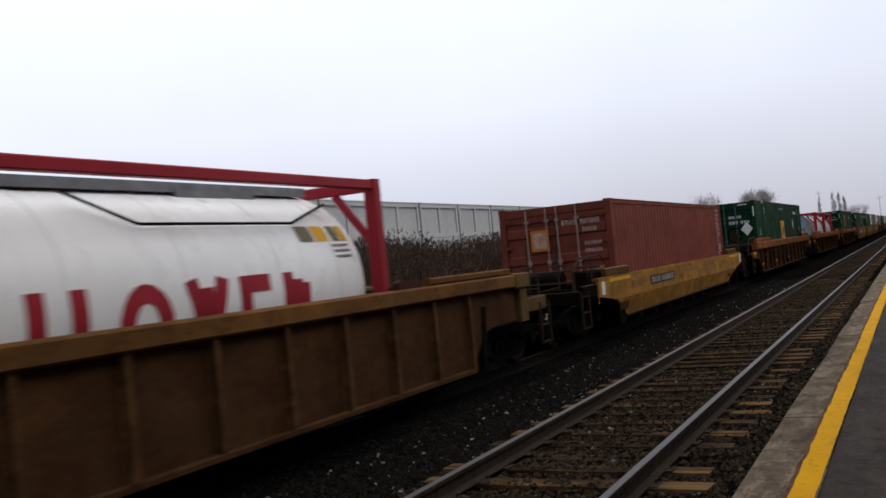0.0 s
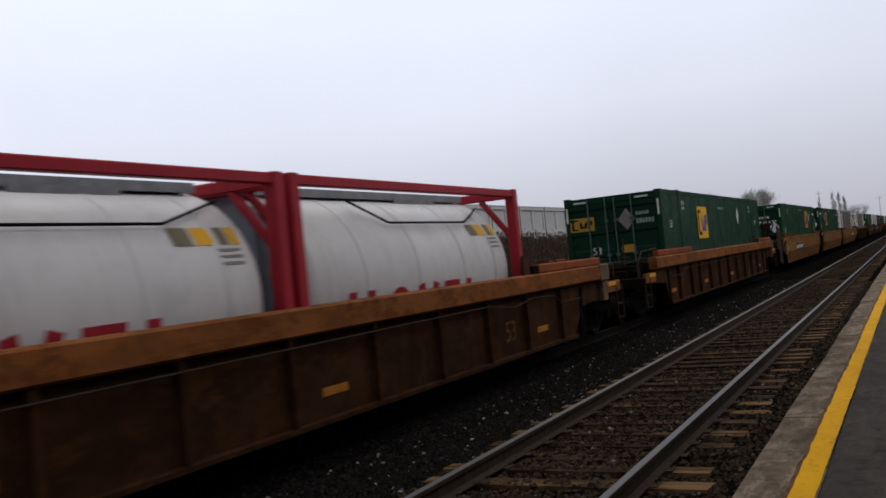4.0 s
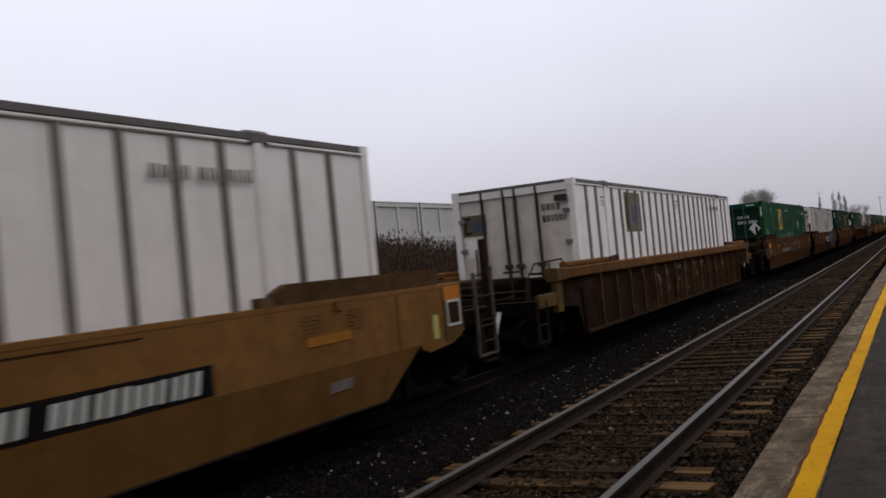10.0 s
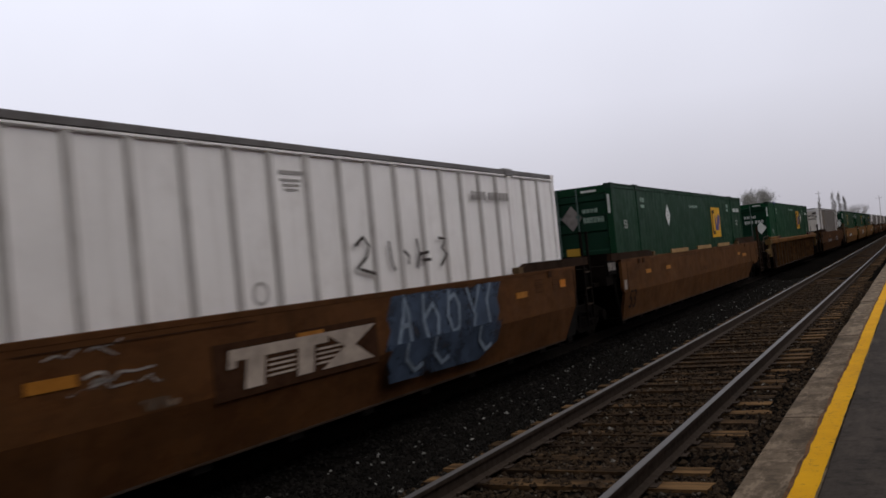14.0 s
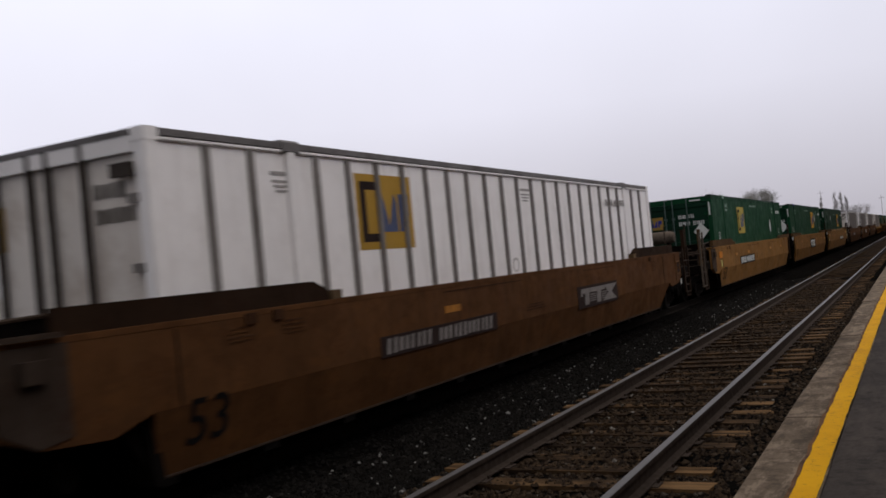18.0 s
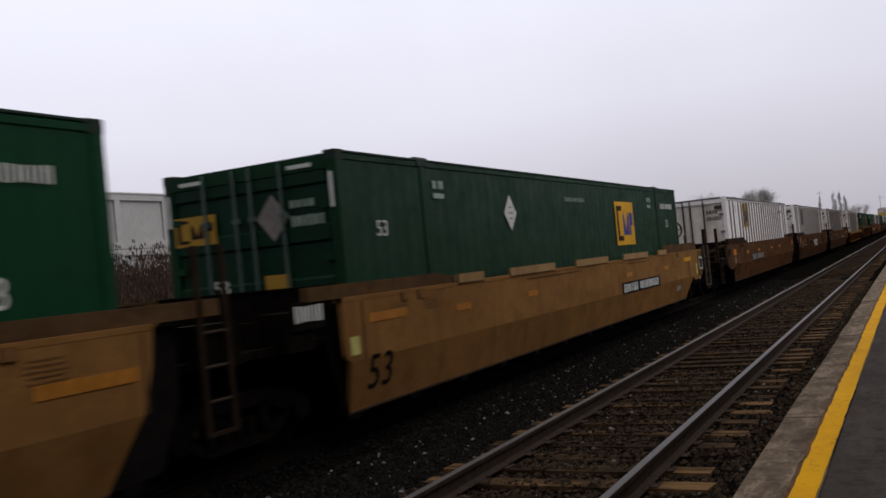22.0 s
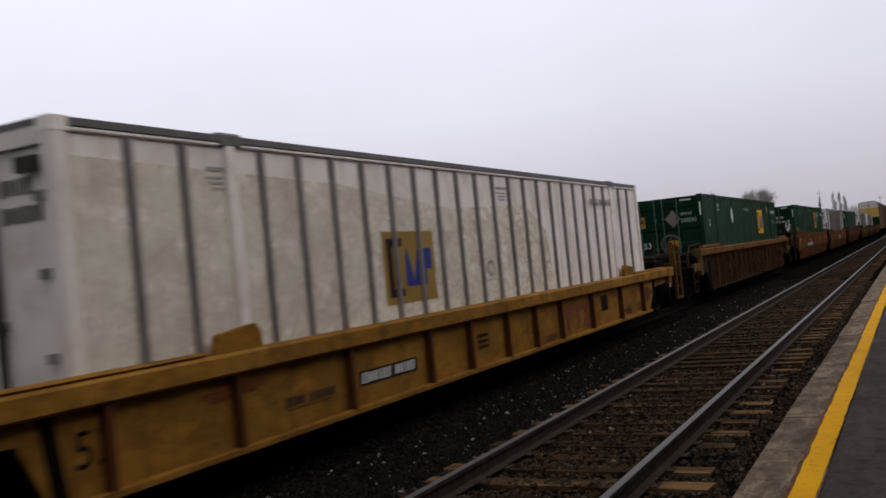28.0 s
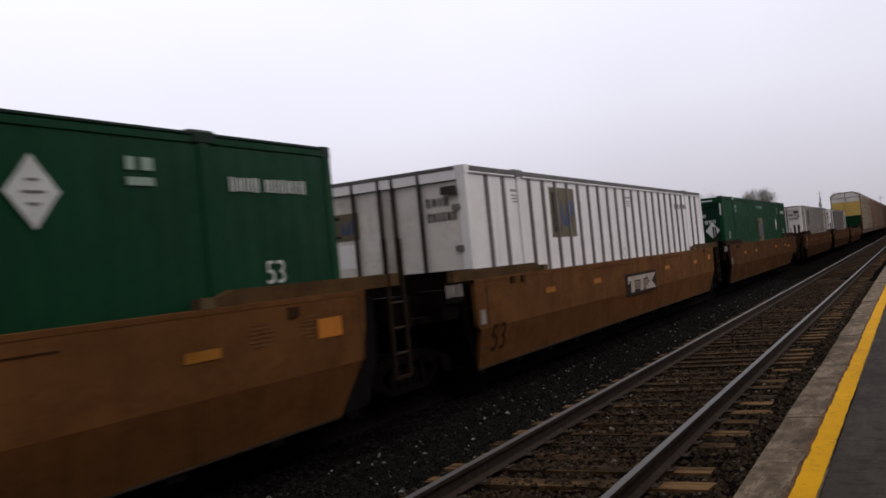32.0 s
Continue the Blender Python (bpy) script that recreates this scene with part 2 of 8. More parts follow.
# End structure: the deep shade between cars is painted in as near black.
M_ENDSTEEL = plain("shaded_end_steel", (0.0058, 0.0041, 0.0032), 0.8, 0, 0.5)
# Pale colour for thin strips that imitate light on upper edges.
M_LIT_TOP = plain("lit_top_strip", (0.075, 0.06, 0.048), 0.8, 0, 0.4)
# Darkened copies of rail and tie: the shade under the train is in the colour.
M_RAIL_SHADE = plain("shaded_rail_copy", (0.012, 0.0095, 0.008), 0.75, 0.0, 0.35, 12)
M_TIE_SHADE = plain("shaded_tie_copy", (0.008, 0.006, 0.005), 0.9, 0.0, 0.4, 9)
M_CASTB = plain("blue_casting_paint", (0.035, 0.045, 0.19), 0.5, 0, 0.3)
M_NOTE = plain("pale_yellow_notice", (0.5, 0.47, 0.16), 0.55, 0, 0.2)
M_DUSTY = plain("tan_dusted_steel", (0.1, 0.078, 0.06), 0.8, 0, 0.4)
M_GREYTXT = plain("weathered_white_stencil_paint", (0.26, 0.23, 0.21), 0.6, 0, 0.35)
M_NAVY = plain("navy_sign_vinyl", (0.014, 0.018, 0.05), 0.5, 0, 0.2)
M_GREYMARK = plain("grey_stencil_paint", (0.2, 0.18, 0.17), 0.6, 0, 0.3)
M_FAINTMARK = plain("faint_grey_stencil_paint", (0.36, 0.34, 0.33), 0.6, 0, 0.3)
M_OCHRE = paint("soiled_ochre_sign_vinyl", (0.43, 0.25, 0.03), (0.26, 0.16, 0.04), 0.4, 0.3, 0.5)
M_OLDYEL = paint("grimy_yellow_stand_paint", (0.13, 0.07, 0.02), (0.05, 0.028, 0.012), 0.6, 0.5, 0.65, wear=0.5)
M_STAIN = plain("beige_dirt_film", (0.9, 0.8, 0.69), 0.7, 0, 0.25, 1.5)
M_RED = paint("red_frame_paint", (0.34, 0.022, 0.035), (0.13, 0.02, 0.025), 0.4, 0.3, 0.45)
M_TANK = paint("white_tank_coating", (0.88, 0.875, 0.88), (0.55, 0.54, 0.53), 0.15, 0.3, 0.3, vary=0.02)
M_TANK_D = paint("dusty_white_tank_coating", (0.56, 0.55, 0.56), (0.3, 0.29, 0.28), 0.3, 0.4, 0.35, vary=0.06)
M_TANK.node_tree.nodes["Principled BSDF"].inputs["Specular IOR Level"].default_value = 0.5
M_TANKEND = paint("grey_blue_tank_end", (0.34, 0.4, 0.47), (0.2, 0.22, 0.24), 0.3, 0.3, 0.4)
M_WALK = plain("grey_walkway_grating", (0.2, 0.21, 0.22), 0.5, 0.5, 0.3)
M_GRAFW = plain("faded_white_spray_paint", (0.3, 0.27, 0.25), 0.7, 0, 0.35, 2.5)
M_GRAFB = plain("blue_spray_paint", (0.045, 0.065, 0.105), 0.7, 0, 0.5, 2.5)
M_GRAFI = plain("dull_grey_spray_paint", (0.12, 0.074, 0.05), 0.7, 0, 0.5, 2.5)
M_GRAFF = plain("faint_grey_spray_paint", (0.085, 0.06, 0.046), 0.7, 0, 0.5, 2.5)
M_TTXOLD = plain("chalky_white_stencil_paint", (0.4, 0.33, 0.28), 0.65, 0, 0.35, 3.0)
M_GRAFL = plain("pale_blue_spray_paint", (0.2, 0.25, 0.32), 0.7, 0, 0.4, 2.5)
M_GRAFD = plain("dark_spray_paint", (0.036, 0.021, 0.014), 0.7, 0, 0.35, 2.5)
M_GRAFP = plain("grey_beige_spray_paint", (0.16, 0.11, 0.078), 0.7, 0, 0.5, 2.5)


def patchy(m, lo, hi, cover=1.0):
    """Lets thin spray paint show the surface under it in patches."""
    nt = m.node_tree
    n = noise_of(nt, 3.2, 6, (1, 0.7, 1), rough=0.62)
    nt.links.new(ranged(nt, n, lo, hi, 0.0, cover), nt.nodes["Principled BSDF"].inputs["Alpha"])


for m, lo, hi in ((M_GRAFI, 0.42, 0.62), (M_GRAFP, 0.42, 0.62), (M_GRAFD, 0.38, 0.6), (M_GRAFF, 0.42, 0.62), (M_GRAFB, 0.3, 0.5), (M_GRAFW, 0.38, 0.56)):
    patchy(m, lo, hi)
patchy(M_STAIN, 0.3, 0.75, 0.8)


def concrete_mat(name, col, stain, scale=1.6, streak=0.0, mottle=1.0):
    m, nt, b = shader(name, 0.85, 0.0, 0.04)
    big, fine = noise_of(nt, scale, 5), noise_of(nt, 26, 8, rough=0.75)
    c = mixed(nt, ranged(nt, big, 0.35, 0.7), col, stain)
    mid = noise_of(nt, 6.0, 6, rough=0.7)
    c = mixed(nt, ranged(nt, mid, 0.48, 0.62, 0, 0.8 * mottle), c, tuple(v * 0.75 for v in stain))
    c = mixed(nt, ranged(nt, fine, 0.45, 0.75, 0, 0.6 * mottle), c, tuple(v * 0.55 for v in stain))
    if streak:
        run = noise_of(nt, 4.0, 7, (1.6, 0.4, 1), rough=0.75)
        c = mixed(nt, ranged(nt, run, 0.5, 0.6, 0, streak), c, tuple(1.25 * v for v in col))
        run2 = noise_of(nt, 2.6, 7, (1.2, 0.5, 1), rough=0.75)
        c = mixed(nt, ranged(nt, run2, 0.52, 0.62, 0, streak), c, tuple(0.6 * v for v in stain))
    nt.links.new(c, b.inputs["Base Color"])
    bumped(nt, b, fine, 0.4, 0.006)
    return m


M_COPING = concrete_mat("weathered_coping_concrete", (0.19, 0.145, 0.105), (0.08, 0.06, 0.042), 1.6, 0.7)
M_WALL = concrete_mat("pale_wall_concrete", (0.56, 0.555, 0.545), (0.5, 0.495, 0.485), 0.5, mottle=0.35)
M_ASPHALT = concrete_mat("dark_asphalt", (0.062, 0.051, 0.044), (0.034, 0.029, 0.026), 0.8, 0.35)
M_BRICK = concrete_mat("dark_brick", (0.09, 0.045, 0.035), (0.05, 0.03, 0.025))
M_POST = concrete_mat("dark_wall_post", (0.26, 0.26, 0.265), (0.18, 0.18, 0.18))


def ground_mat(name, a, b2, scale):
    m, nt, b = shader(name, 1.0, 0.0, 0.0)
    n1, n2 = noise_of(nt, scale, 9, rough=0.8), noise_of(nt, 0.35, 4)
    c = mixed(nt, ranged(nt, n1, 0.35, 0.68), a, b2)
    c = mixed(nt, ranged(nt, n2, 0.4, 0.7, 0, 0.55), c, tuple(v * 0.6 for v in a))
    nt.links.new(c, b.inputs["Base Color"])
    bumped(nt, b, n1, 0.8, 0.03)
    return m


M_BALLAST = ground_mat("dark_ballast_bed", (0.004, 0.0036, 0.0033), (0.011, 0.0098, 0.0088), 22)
M_SOIL = ground_mat("dead_grass_soil", (0.03, 0.02, 0.012), (0.06, 0.042, 0.025), 6)


def island_mat(name, stops, rough=0.9):
    """Colours that differ from piece to piece."""
    m, nt, b = shader(name, rough, 0.0, 0.04)
    g = nt.nodes.new("ShaderNodeNewGeometry")
    r = nt.nodes.new("ShaderNodeValToRGB")
    r.color_ramp.interpolation = "LINEAR"
    for i, (p, c) in enumerate(stops):
        e = r.color_ramp.elements[i] if i < 2 else r.color_ramp.elements.new(p)
        e.position, e.color = p, (*c, 1)
    nt.links.new(g.outputs["Random Per Island"], r.inputs[0])
    n = noise_of(nt, 30, 4)
    c = mixed(nt, ranged(nt, n, 0.3, 0.7, 0, 0.4), r.outputs["Color"], (0.02, 0.018, 0.016))
    nt.links.new(c, b.inputs["Base Color"])
    return m


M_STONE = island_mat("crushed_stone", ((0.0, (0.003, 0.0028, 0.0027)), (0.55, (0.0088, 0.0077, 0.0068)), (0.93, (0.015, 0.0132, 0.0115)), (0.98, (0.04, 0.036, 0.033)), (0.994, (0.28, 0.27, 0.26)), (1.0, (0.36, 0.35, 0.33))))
# Darker copy of the stone, with the train's shadow put into its colours.
M_STONE_SHADE = island_mat("shaded_stone_copy", ((0.0, (0.002, 0.0018, 0.0017)), (0.7, (0.005, 0.0044, 0.004)), (1.0, (0.012, 0.011, 0.01))))
M_STONE_B = island_mat("brown_crushed_stone", ((0.0, (0.014, 0.0092, 0.006)), (0.6, (0.042, 0.027, 0.0165)), (0.95, (0.075, 0.05, 0.03)), (0.993, (0.1, 0.085, 0.07)), (1.0, (0.3, 0.28, 0.25))))
M_WEED = island_mat("dry_weed_stalks", ((0.0, (0.034, 0.019, 0.012)), (0.5, (0.078, 0.047, 0.03)), (0.85, (0.13, 0.085, 0.055)), (1.0, (0.19, 0.135, 0.09))))
M_HEAD = island_mat("dry_seed_heads", ((0.0, (0.045, 0.028, 0.022)), (0.7, (0.085, 0.055, 0.044)), (1.0, (0.16, 0.115, 0.09))))
# Far trees and poles: haze is mixed into these pale colours.
M_LEAF = island_mat("hazy_olive_leaves", ((0.0, (0.27, 0.27, 0.25)), (0.6, (0.36, 0.355, 0.33)), (1.0, (0.45, 0.44, 0.41))))
M_TWIG = island_mat("hazy_bare_twigs", ((0.0, (0.4, 0.385, 0.385)), (1.0, (0.52, 0.5, 0.5))))
M_BARK = plain("hazy_grey_bark", (0.44, 0.42, 0.42), 0.9)


def tie_mat():
    m, nt, b = shader("weathered_tie_wood", 0.9, 0.0, 0.02)
    grain = noise_of(nt, 9, 7, (0.12, 1, 1), rough=0.7)
    info = nt.nodes.new("ShaderNodeObjectInfo")
    base = mixed(nt, ranged(nt, info.outputs["Random"], 0, 1), (0.07, 0.042, 0.022), (0.19, 0.11, 0.05))
    c = mixed(nt, ranged(nt, grain, 0.42, 0.62), base, (0.016, 0.011, 0.008))
    tc, sep, far = nt.nodes.new("ShaderNodeTexCoord"), nt.nodes.new("ShaderNodeSeparateXYZ"), nt.nodes.new("ShaderNodeMath")
    far.operation = "ABSOLUTE"
    nt.links.new(tc.outputs["Object"], sep.inputs[0])
    nt.links.new(sep.outputs["X"], far.inputs[0])
    oil = nt.nodes.new("ShaderNodeMath")
    oil.operation = "MULTIPLY"
    nt.links.new(ranged(nt, far.outputs[0], 0.7, 1.0, 0.95, 0.0), oil.inputs[0])
    nt.links.new(ranged(nt, noise_of(nt, 3.5, 5), 0.35, 0.6, 0.35, 1.0), oil.inputs[1])
    c = mixed(nt, oil.outputs[0], c, (0.022, 0.0145, 0.0095))
    nt.links.new(c, b.inputs["Base Color"])
    bumped(nt, b, grain, 0.7, 0.012)
    return m


M_TIE = tie_mat()


def stripe_mat():
    m, nt, b = shader("worn_yellow_line_paint", 0.7, 0.0, 0.02)
    n, big = noise_of(nt, 14, 8, rough=0.8), noise_of(nt, 2.0, 4)
    c = mixed(nt, ranged(nt, big, 0.3, 0.7), (0.55, 0.275, 0.003), (0.65, 0.345, 0.004))
    crack = noise_of(nt, 30, 6, (1, 0.35, 1), rough=0.8)
    c = mixed(nt, ranged(nt, crack, 0.6, 0.66, 0, 0.75), c, (0.1, 0.06, 0.02))
    c = mixed(nt, ranged(nt, n, 0.57, 0.66, 0, 0.9), c, (0.12, 0.075, 0.03))
    worn = noise_of(nt, 5.0, 7, (1, 0.4, 1), rough=0.75)
    c = mixed(nt, ranged(nt, worn, 0.56, 0.66, 0, 0.55), c, (0.3, 0.17, 0.03))
    nt.links.new(c, b.inputs["Base Color"])
    bumped(nt, b, n, 0.3, 0.003)
    return m


M_STRIPE = stripe_mat()
M_OLDLINE = concrete_mat("old_brown_line_residue", (0.15, 0.075, 0.035), (0.08, 0.045, 0.025), 3.0)
# Rack colours are lightened to carry the haze of distance.
M_AUTO_Y = paint("hazy_yellow_rack_panel", (0.68, 0.46, 0.13), (0.2, 0.11, 0.04), 0.4, 0.3)
M_AUTO_S = paint("pale_yellow_grey_rack_panel", (0.75, 0.67, 0.53), (0.3, 0.16, 0.1), 0.4, 0.3)
M_AUTO_R = paint("rust_red_rack_panel", (0.72, 0.49, 0.4), (0.15, 0.08, 0.05), 0.5, 0.3)
M_AUTO_W = paint("pale_grey_rack_panel", (0.8, 0.75, 0.73), (0.25, 0.2, 0.18), 0.4, 0.3)
M_AUTO_P = paint("hazy_brown_rack_post", (0.17, 0.1, 0.075), (0.05, 0.03, 0.02), 0.4, 0.3)


# ---- mesh building ----
class Build:
    """Collects vertices and faces of one mesh."""

    def __init__(self):
        self.v, self.f = [], []

    def add(self, verts, faces):
        n = len(self.v)
        self.v += [tuple(p) for p in verts]
        self.f += [tuple(n + i for i in f) for f in faces]
        return self

    def box(self, x0, x1, y0, y1, z0, z1):
        v = [(x, y, z) for z in (z0, z1) for y in (y0, y1) for x in (x0, x1)]
        return self.add(v, [(0, 2, 3, 1), (4, 5, 7, 6), (0, 1, 5, 4), (2, 6, 7, 3), (0, 4, 6, 2), (1, 3, 7, 5)])

    def sweep(self, poly, a, b, place):
        """A polygon extruded from a to b; place(u, v, w) gives the point."""
        n = len(poly)
        area = sum(poly[i][0] * poly[(i + 1) % n][1] - poly[(i + 1) % n][0] * poly[i][1] for i in range(n))
        v = [place(p[0], p[1], a) for p in poly] + [place(p[0], p[1], b) for p in poly]
        f = [tuple(range(n))[::-1], tuple(range(n, 2 * n))] + [(i, (i + 1) % n, n + (i + 1) % n, n + i) for i in range(n)]
        return self.add(v, f)

    def along_x(self, poly, a, b):
        return self.sweep(poly, a, b, lambda u, w, s: (s, u, w))

    def along_y(self, poly, a, b):
        return self.sweep(poly, a, b, lambda u, w, s: (u, s, w))

    def along_z(self, poly, a, b):
        return self.sweep(poly, a, b, lambda u, w, s: (u, w, s))

    def rod(self, p, q, r, n=8, r2=None):
        p, q = Vector(p), Vector(q)
        d = (q - p).normalized()
        s = d.orthogonal().normalized()
        t = d.cross(s)
        r2 = r if r2 is None else r2
        ring = lambda c, rad: [c + (s * math.cos(k * math.tau / n) + t * math.sin(k * math.tau / n)) * rad for k in range(n)]
        f = [(i, (i + 1) % n, n + (i + 1) % n, n + i) for i in range(n)] + [tuple(range(n))[::-1], tuple(range(n, 2 * n))]
        return self.add(ring(p, r) + ring(q, r2), f)

    def path(self, pts, r, n=6):
        for p, q in zip(pts, pts[1:]):
            self.rod(p, q, r, n)
        return self

    def lathe(self, prof, n=20, axis="y", centre=(0, 0, 0)):
        """Profile of (radius, place along the axis)."""
        v, f, m = [], [], len(prof)
        for k in range(n):
            a = k * math.tau / n
            for r, s in prof:
                c, d = r * math.cos(a), r * math.sin(a)
                p = (c, s, d) if axis == "y" else (s, c, d)
                v.append(tuple(p[i] + centre[i] for i in range(3)))
        for k in range(n):
            for i in range(m - 1):
                a, b = k * m + i, ((k + 1) % n) * m + i
                f.append((a, a + 1, b + 1, b))
        return self.add(v, f)

    def mesh(self, name, smooth=False):
        me = bpy.data.meshes.new(name)
        me.from_pydata(self.v, [], self.f)
        bm = bmesh.new()
        bm.from_mesh(me)
        bmesh.ops.recalc_face_normals(bm, faces=bm.faces)
        bm.to_mesh(me)
        bm.free()
        if smooth:
            me.polygons.foreach_set("use_smooth", [True] * len(me.polygons))
            me.set_sharp_from_angle(angle=radians(40))
        return me


def soft_rect(a0, a1, b0, b1, c=0.012):
    """A rectangle with cut corners."""
    return [(a0 + c, b0), (a1 - c, b0), (a1, b0 + c), (a1, b1 - c), (a1 - c, b1), (a0 + c, b1), (a0, b1 - c), (a0, b0 + c)]


def thing(name, label, category, group="", kind="", at=(0, 0, 0)):
    ob = new(name)
    ob.empty_display_size = 0.5
    ob.location = at
    return tagged(ob, label, category, group, kind)


def part(name, geo, material, parent, label="", at=(0, 0, 0), turn=(0, 0, 0)):
    """Links one mesh (or the shape being built) as a part of a thing."""
    me = geo if isinstance(geo, bpy.types.Mesh) else geo.mesh(name)
    if not me.materials:
        me.materials.append(None)
    ob = new(name, me)
    ob.parent = parent
    ob.location = at
    ob.rotation_euler = [radians(a) for a in turn]
    ob.material_slots[0].link = "OBJECT"
    ob.material_slots[0].material = material
    return tagged(ob, label)


MESHES = {}


def shared(key, make, smooth=False):
    """One mesh for all the pieces that look alike."""
    if key not in MESHES:
        b = Build()
        make(b)
        MESHES[key] = b.mesh(key.split(":")[0], smooth)
    return MESHES[key]


def letters(text, height):
    """A flat mesh of letters that faces +x, its lower left corner at the origin, reading along +y."""
    key = "letters:%s:%.3f" % (text, height)
    if key not in MESHES:
        cu = bpy.data.curves.new("letters", "FONT")
        cu.body, cu.size, cu.extrude = text, height * 1.37, 0.0015
        ob = bpy.data.objects.new("letters", cu)
        scene.collection.objects.link(ob)
        bpy.context.view_layer.update()
        me = bpy.data.meshes.new_from_object(ob.evaluated_get(bpy.context.evaluated_depsgraph_get()))
        bpy.data.objects.remove(ob)
        me.transform(Matrix(((0, 0, 1, 0), (1, 0, 0, 0), (0, 1, 0, 0), (0, 0, 0, 1))))
        me.materials.clear()
        MESHES[key] = me
    return MESHES[key]


def plate(w, h, d=0.006):
    """A thin board that faces +x, centred, w along y and h along z."""
    return shared("plate:%.3f:%.3f:%.3f" % (w, h, d), lambda b: b.box(0, d, -w / 2, w / 2, -h / 2, h / 2))


def rhomb(r, d=0.006):
    return shared("rhomb:%.3f" % r, lambda b: b.along_x([(-r, 0), (0, -r * 1.18), (r, 0), (0, r * 1.18)], 0, d))


def slant(w, h, lean=0.25, d=0.005):
    return shared("slant:%.3f:%.3f:%.2f" % (w, h, lean), lambda b: b.along_x([(-w / 2 - lean * h / 2, -h / 2), (w / 2 - lean * h / 2, -h / 2), (w / 2 + lean * h / 2, h / 2), (-w / 2 + lean * h / 2, h / 2)], 0, d))


# ---- ground, tracks, platform ----
TRACK = -4.082          # centre of the train's track; the near track's centre is x = 0, rail tops z = 0
FENCE = -17.4


def ground_height(x):
    pts = ((-400, 1.0), (-17.4, 1.15), (-15.5, 1.15), (-13.0, 0.95), (-10.0, 0.1), (-8.0, -0.55), (-7.0, -0.6), (-5.9, -0.24), (-5.5, -0.168),
           (-2.7, -0.168), (-2.2, -0.25), (-2.0, -0.27), (-1.5, -0.22), (1.4, -0.2), (1.72, -0.24), (1.9, -0.4), (400, -0.5))
    for (x0, z0), (x1, z1) in zip(pts, pts[1:]):
        if x <= x1:
            return z0 + (z1 - z0) * (x - x0) / (x1 - x0)
    return pts[-1][1]


def make_ground():
    xs = sorted(set([-2500, -1200, -600, -300, -120, -60, -30, -20, -17.4, 2.5, 4, 10, 40, 150, 600, 1500, 2500] + [round(-16.5 + 0.5 * i, 2) for i in range(17)] + [round(-8 + 0.2 * i, 2) for i in range(50)]))
    ys = sorted(set([-2500, -1000, -400, -150, -60, -30, -15] + [round(-10 + 0.5 * i, 2) for i in range(120)] + [50 + 5 * i for i in range(36)] + [240, 300, 500, 900, 1600, 2500]))
    v, f, mi = [], [], []
    for y in ys:
        for x in xs:
            near = -17 < x < 1.6 and -10 < y < 60
            amp = (0.05 if x < -6 else 0.018) if near else 0.0
            v.append((x, y, ground_height(x) + amp * noise.noise((x * 1.3, y * 1.3, 0))))
    nx = len(xs)
    for j in range(len(ys) - 1):
        for i in range(nx - 1):
            f.append((j * nx + i, j * nx + i + 1, (j + 1) * nx + i + 1, (j + 1) * nx + i))
            mi.append(0 if -9.6 < xs[i] < 1.9 else 1)
    me = bpy.data.meshes.new("ground")
    me.from_pydata(v, [], f)
    me.materials.append(M_BALLAST)
    me.materials.append(M_SOIL)
    me.polygons.foreach_set("material_index", mi)
    tagged(new("ground", me), "dark ballast beds and a bank of dead grass", "ground", kind="structure")


make_ground()


TIE_STEP, TIE_0 = 0.533, 7.16


def scatter_stones(name, label, x0, x1, y0, y1, count, size, material, skip=None, seed=1, power=1.6):
    """Crushed stone: uneven eight-sided lumps, denser close by."""
    rng = np.random.default_rng(seed)
    x = rng.uniform(x0, x1, count)
    y = y0 + (y1 - y0) * rng.random(count) ** power
    if skip is not None:
        keep = ~skip(x, y)
        x, y = x[keep], y[keep]
    n = len(x)
    z = np.array([ground_height(a) for a in x]) + rng.uniform(-0.004, 0.012, n)
    if skip is not None:
        k = (y - TIE_0) / TIE_STEP
        over = (np.abs(k - np.round(k)) * TIE_STEP < 0.1) & (np.abs(x) < 0.62)
        z = np.where(over & (rng.random(n) < 0.6), -0.172, z)
    base = np.array([(1, 0, 0), (-1, 0, 0), (0, 1, 0), (0, -1, 0), (0, 0, 1), (0, 0, -1)], float)
    tri = np.array([(0, 2, 4), (2, 1, 4), (1, 3, 4), (3, 0, 4), (2, 0, 5), (1, 2, 5), (3, 1, 5), (0, 3, 5)])
    r = size * rng.uniform(0.5, 1.35, (n, 1, 1))
    pts = base[None] * r * rng.uniform(0.65, 1.25, (n, 6, 1)) + rng.normal(0, 0.18, (n, 6, 3)) * r
    a = rng.uniform(0, math.tau, n)
    c, s = np.cos(a)[:, None], np.sin(a)[:, None]
    px, py = pts[:, :, 0] * c - pts[:, :, 1] * s, pts[:, :, 0] * s + pts[:, :, 1] * c
    out = np.stack([px + x[:, None], py + y[:, None], pts[:, :, 2] * 0.75 + z[:, None]], 2).reshape(-1, 3)
    faces = (tri[None] + (np.arange(n) * 6)[:, None, None]).reshape(-1, 3)
    me = bpy.data.meshes.new(name)
    me.from_pydata(out.tolist(), [], faces.tolist())
    me.materials.append(material)
    tagged(new(name, me), label, "ballast", kind="stuff")


def on_tie(x, y):
    k = (y - TIE_0) / TIE_STEP
    return (np.abs(k - np.round(k)) * TIE_STEP < 0.1) & (np.abs(x) < 1.26) & ((np.sin(x * 127.1 + y * 311.7) * 437.5) % 1 > np.where(x > 0.8, 0.12, 0.74))


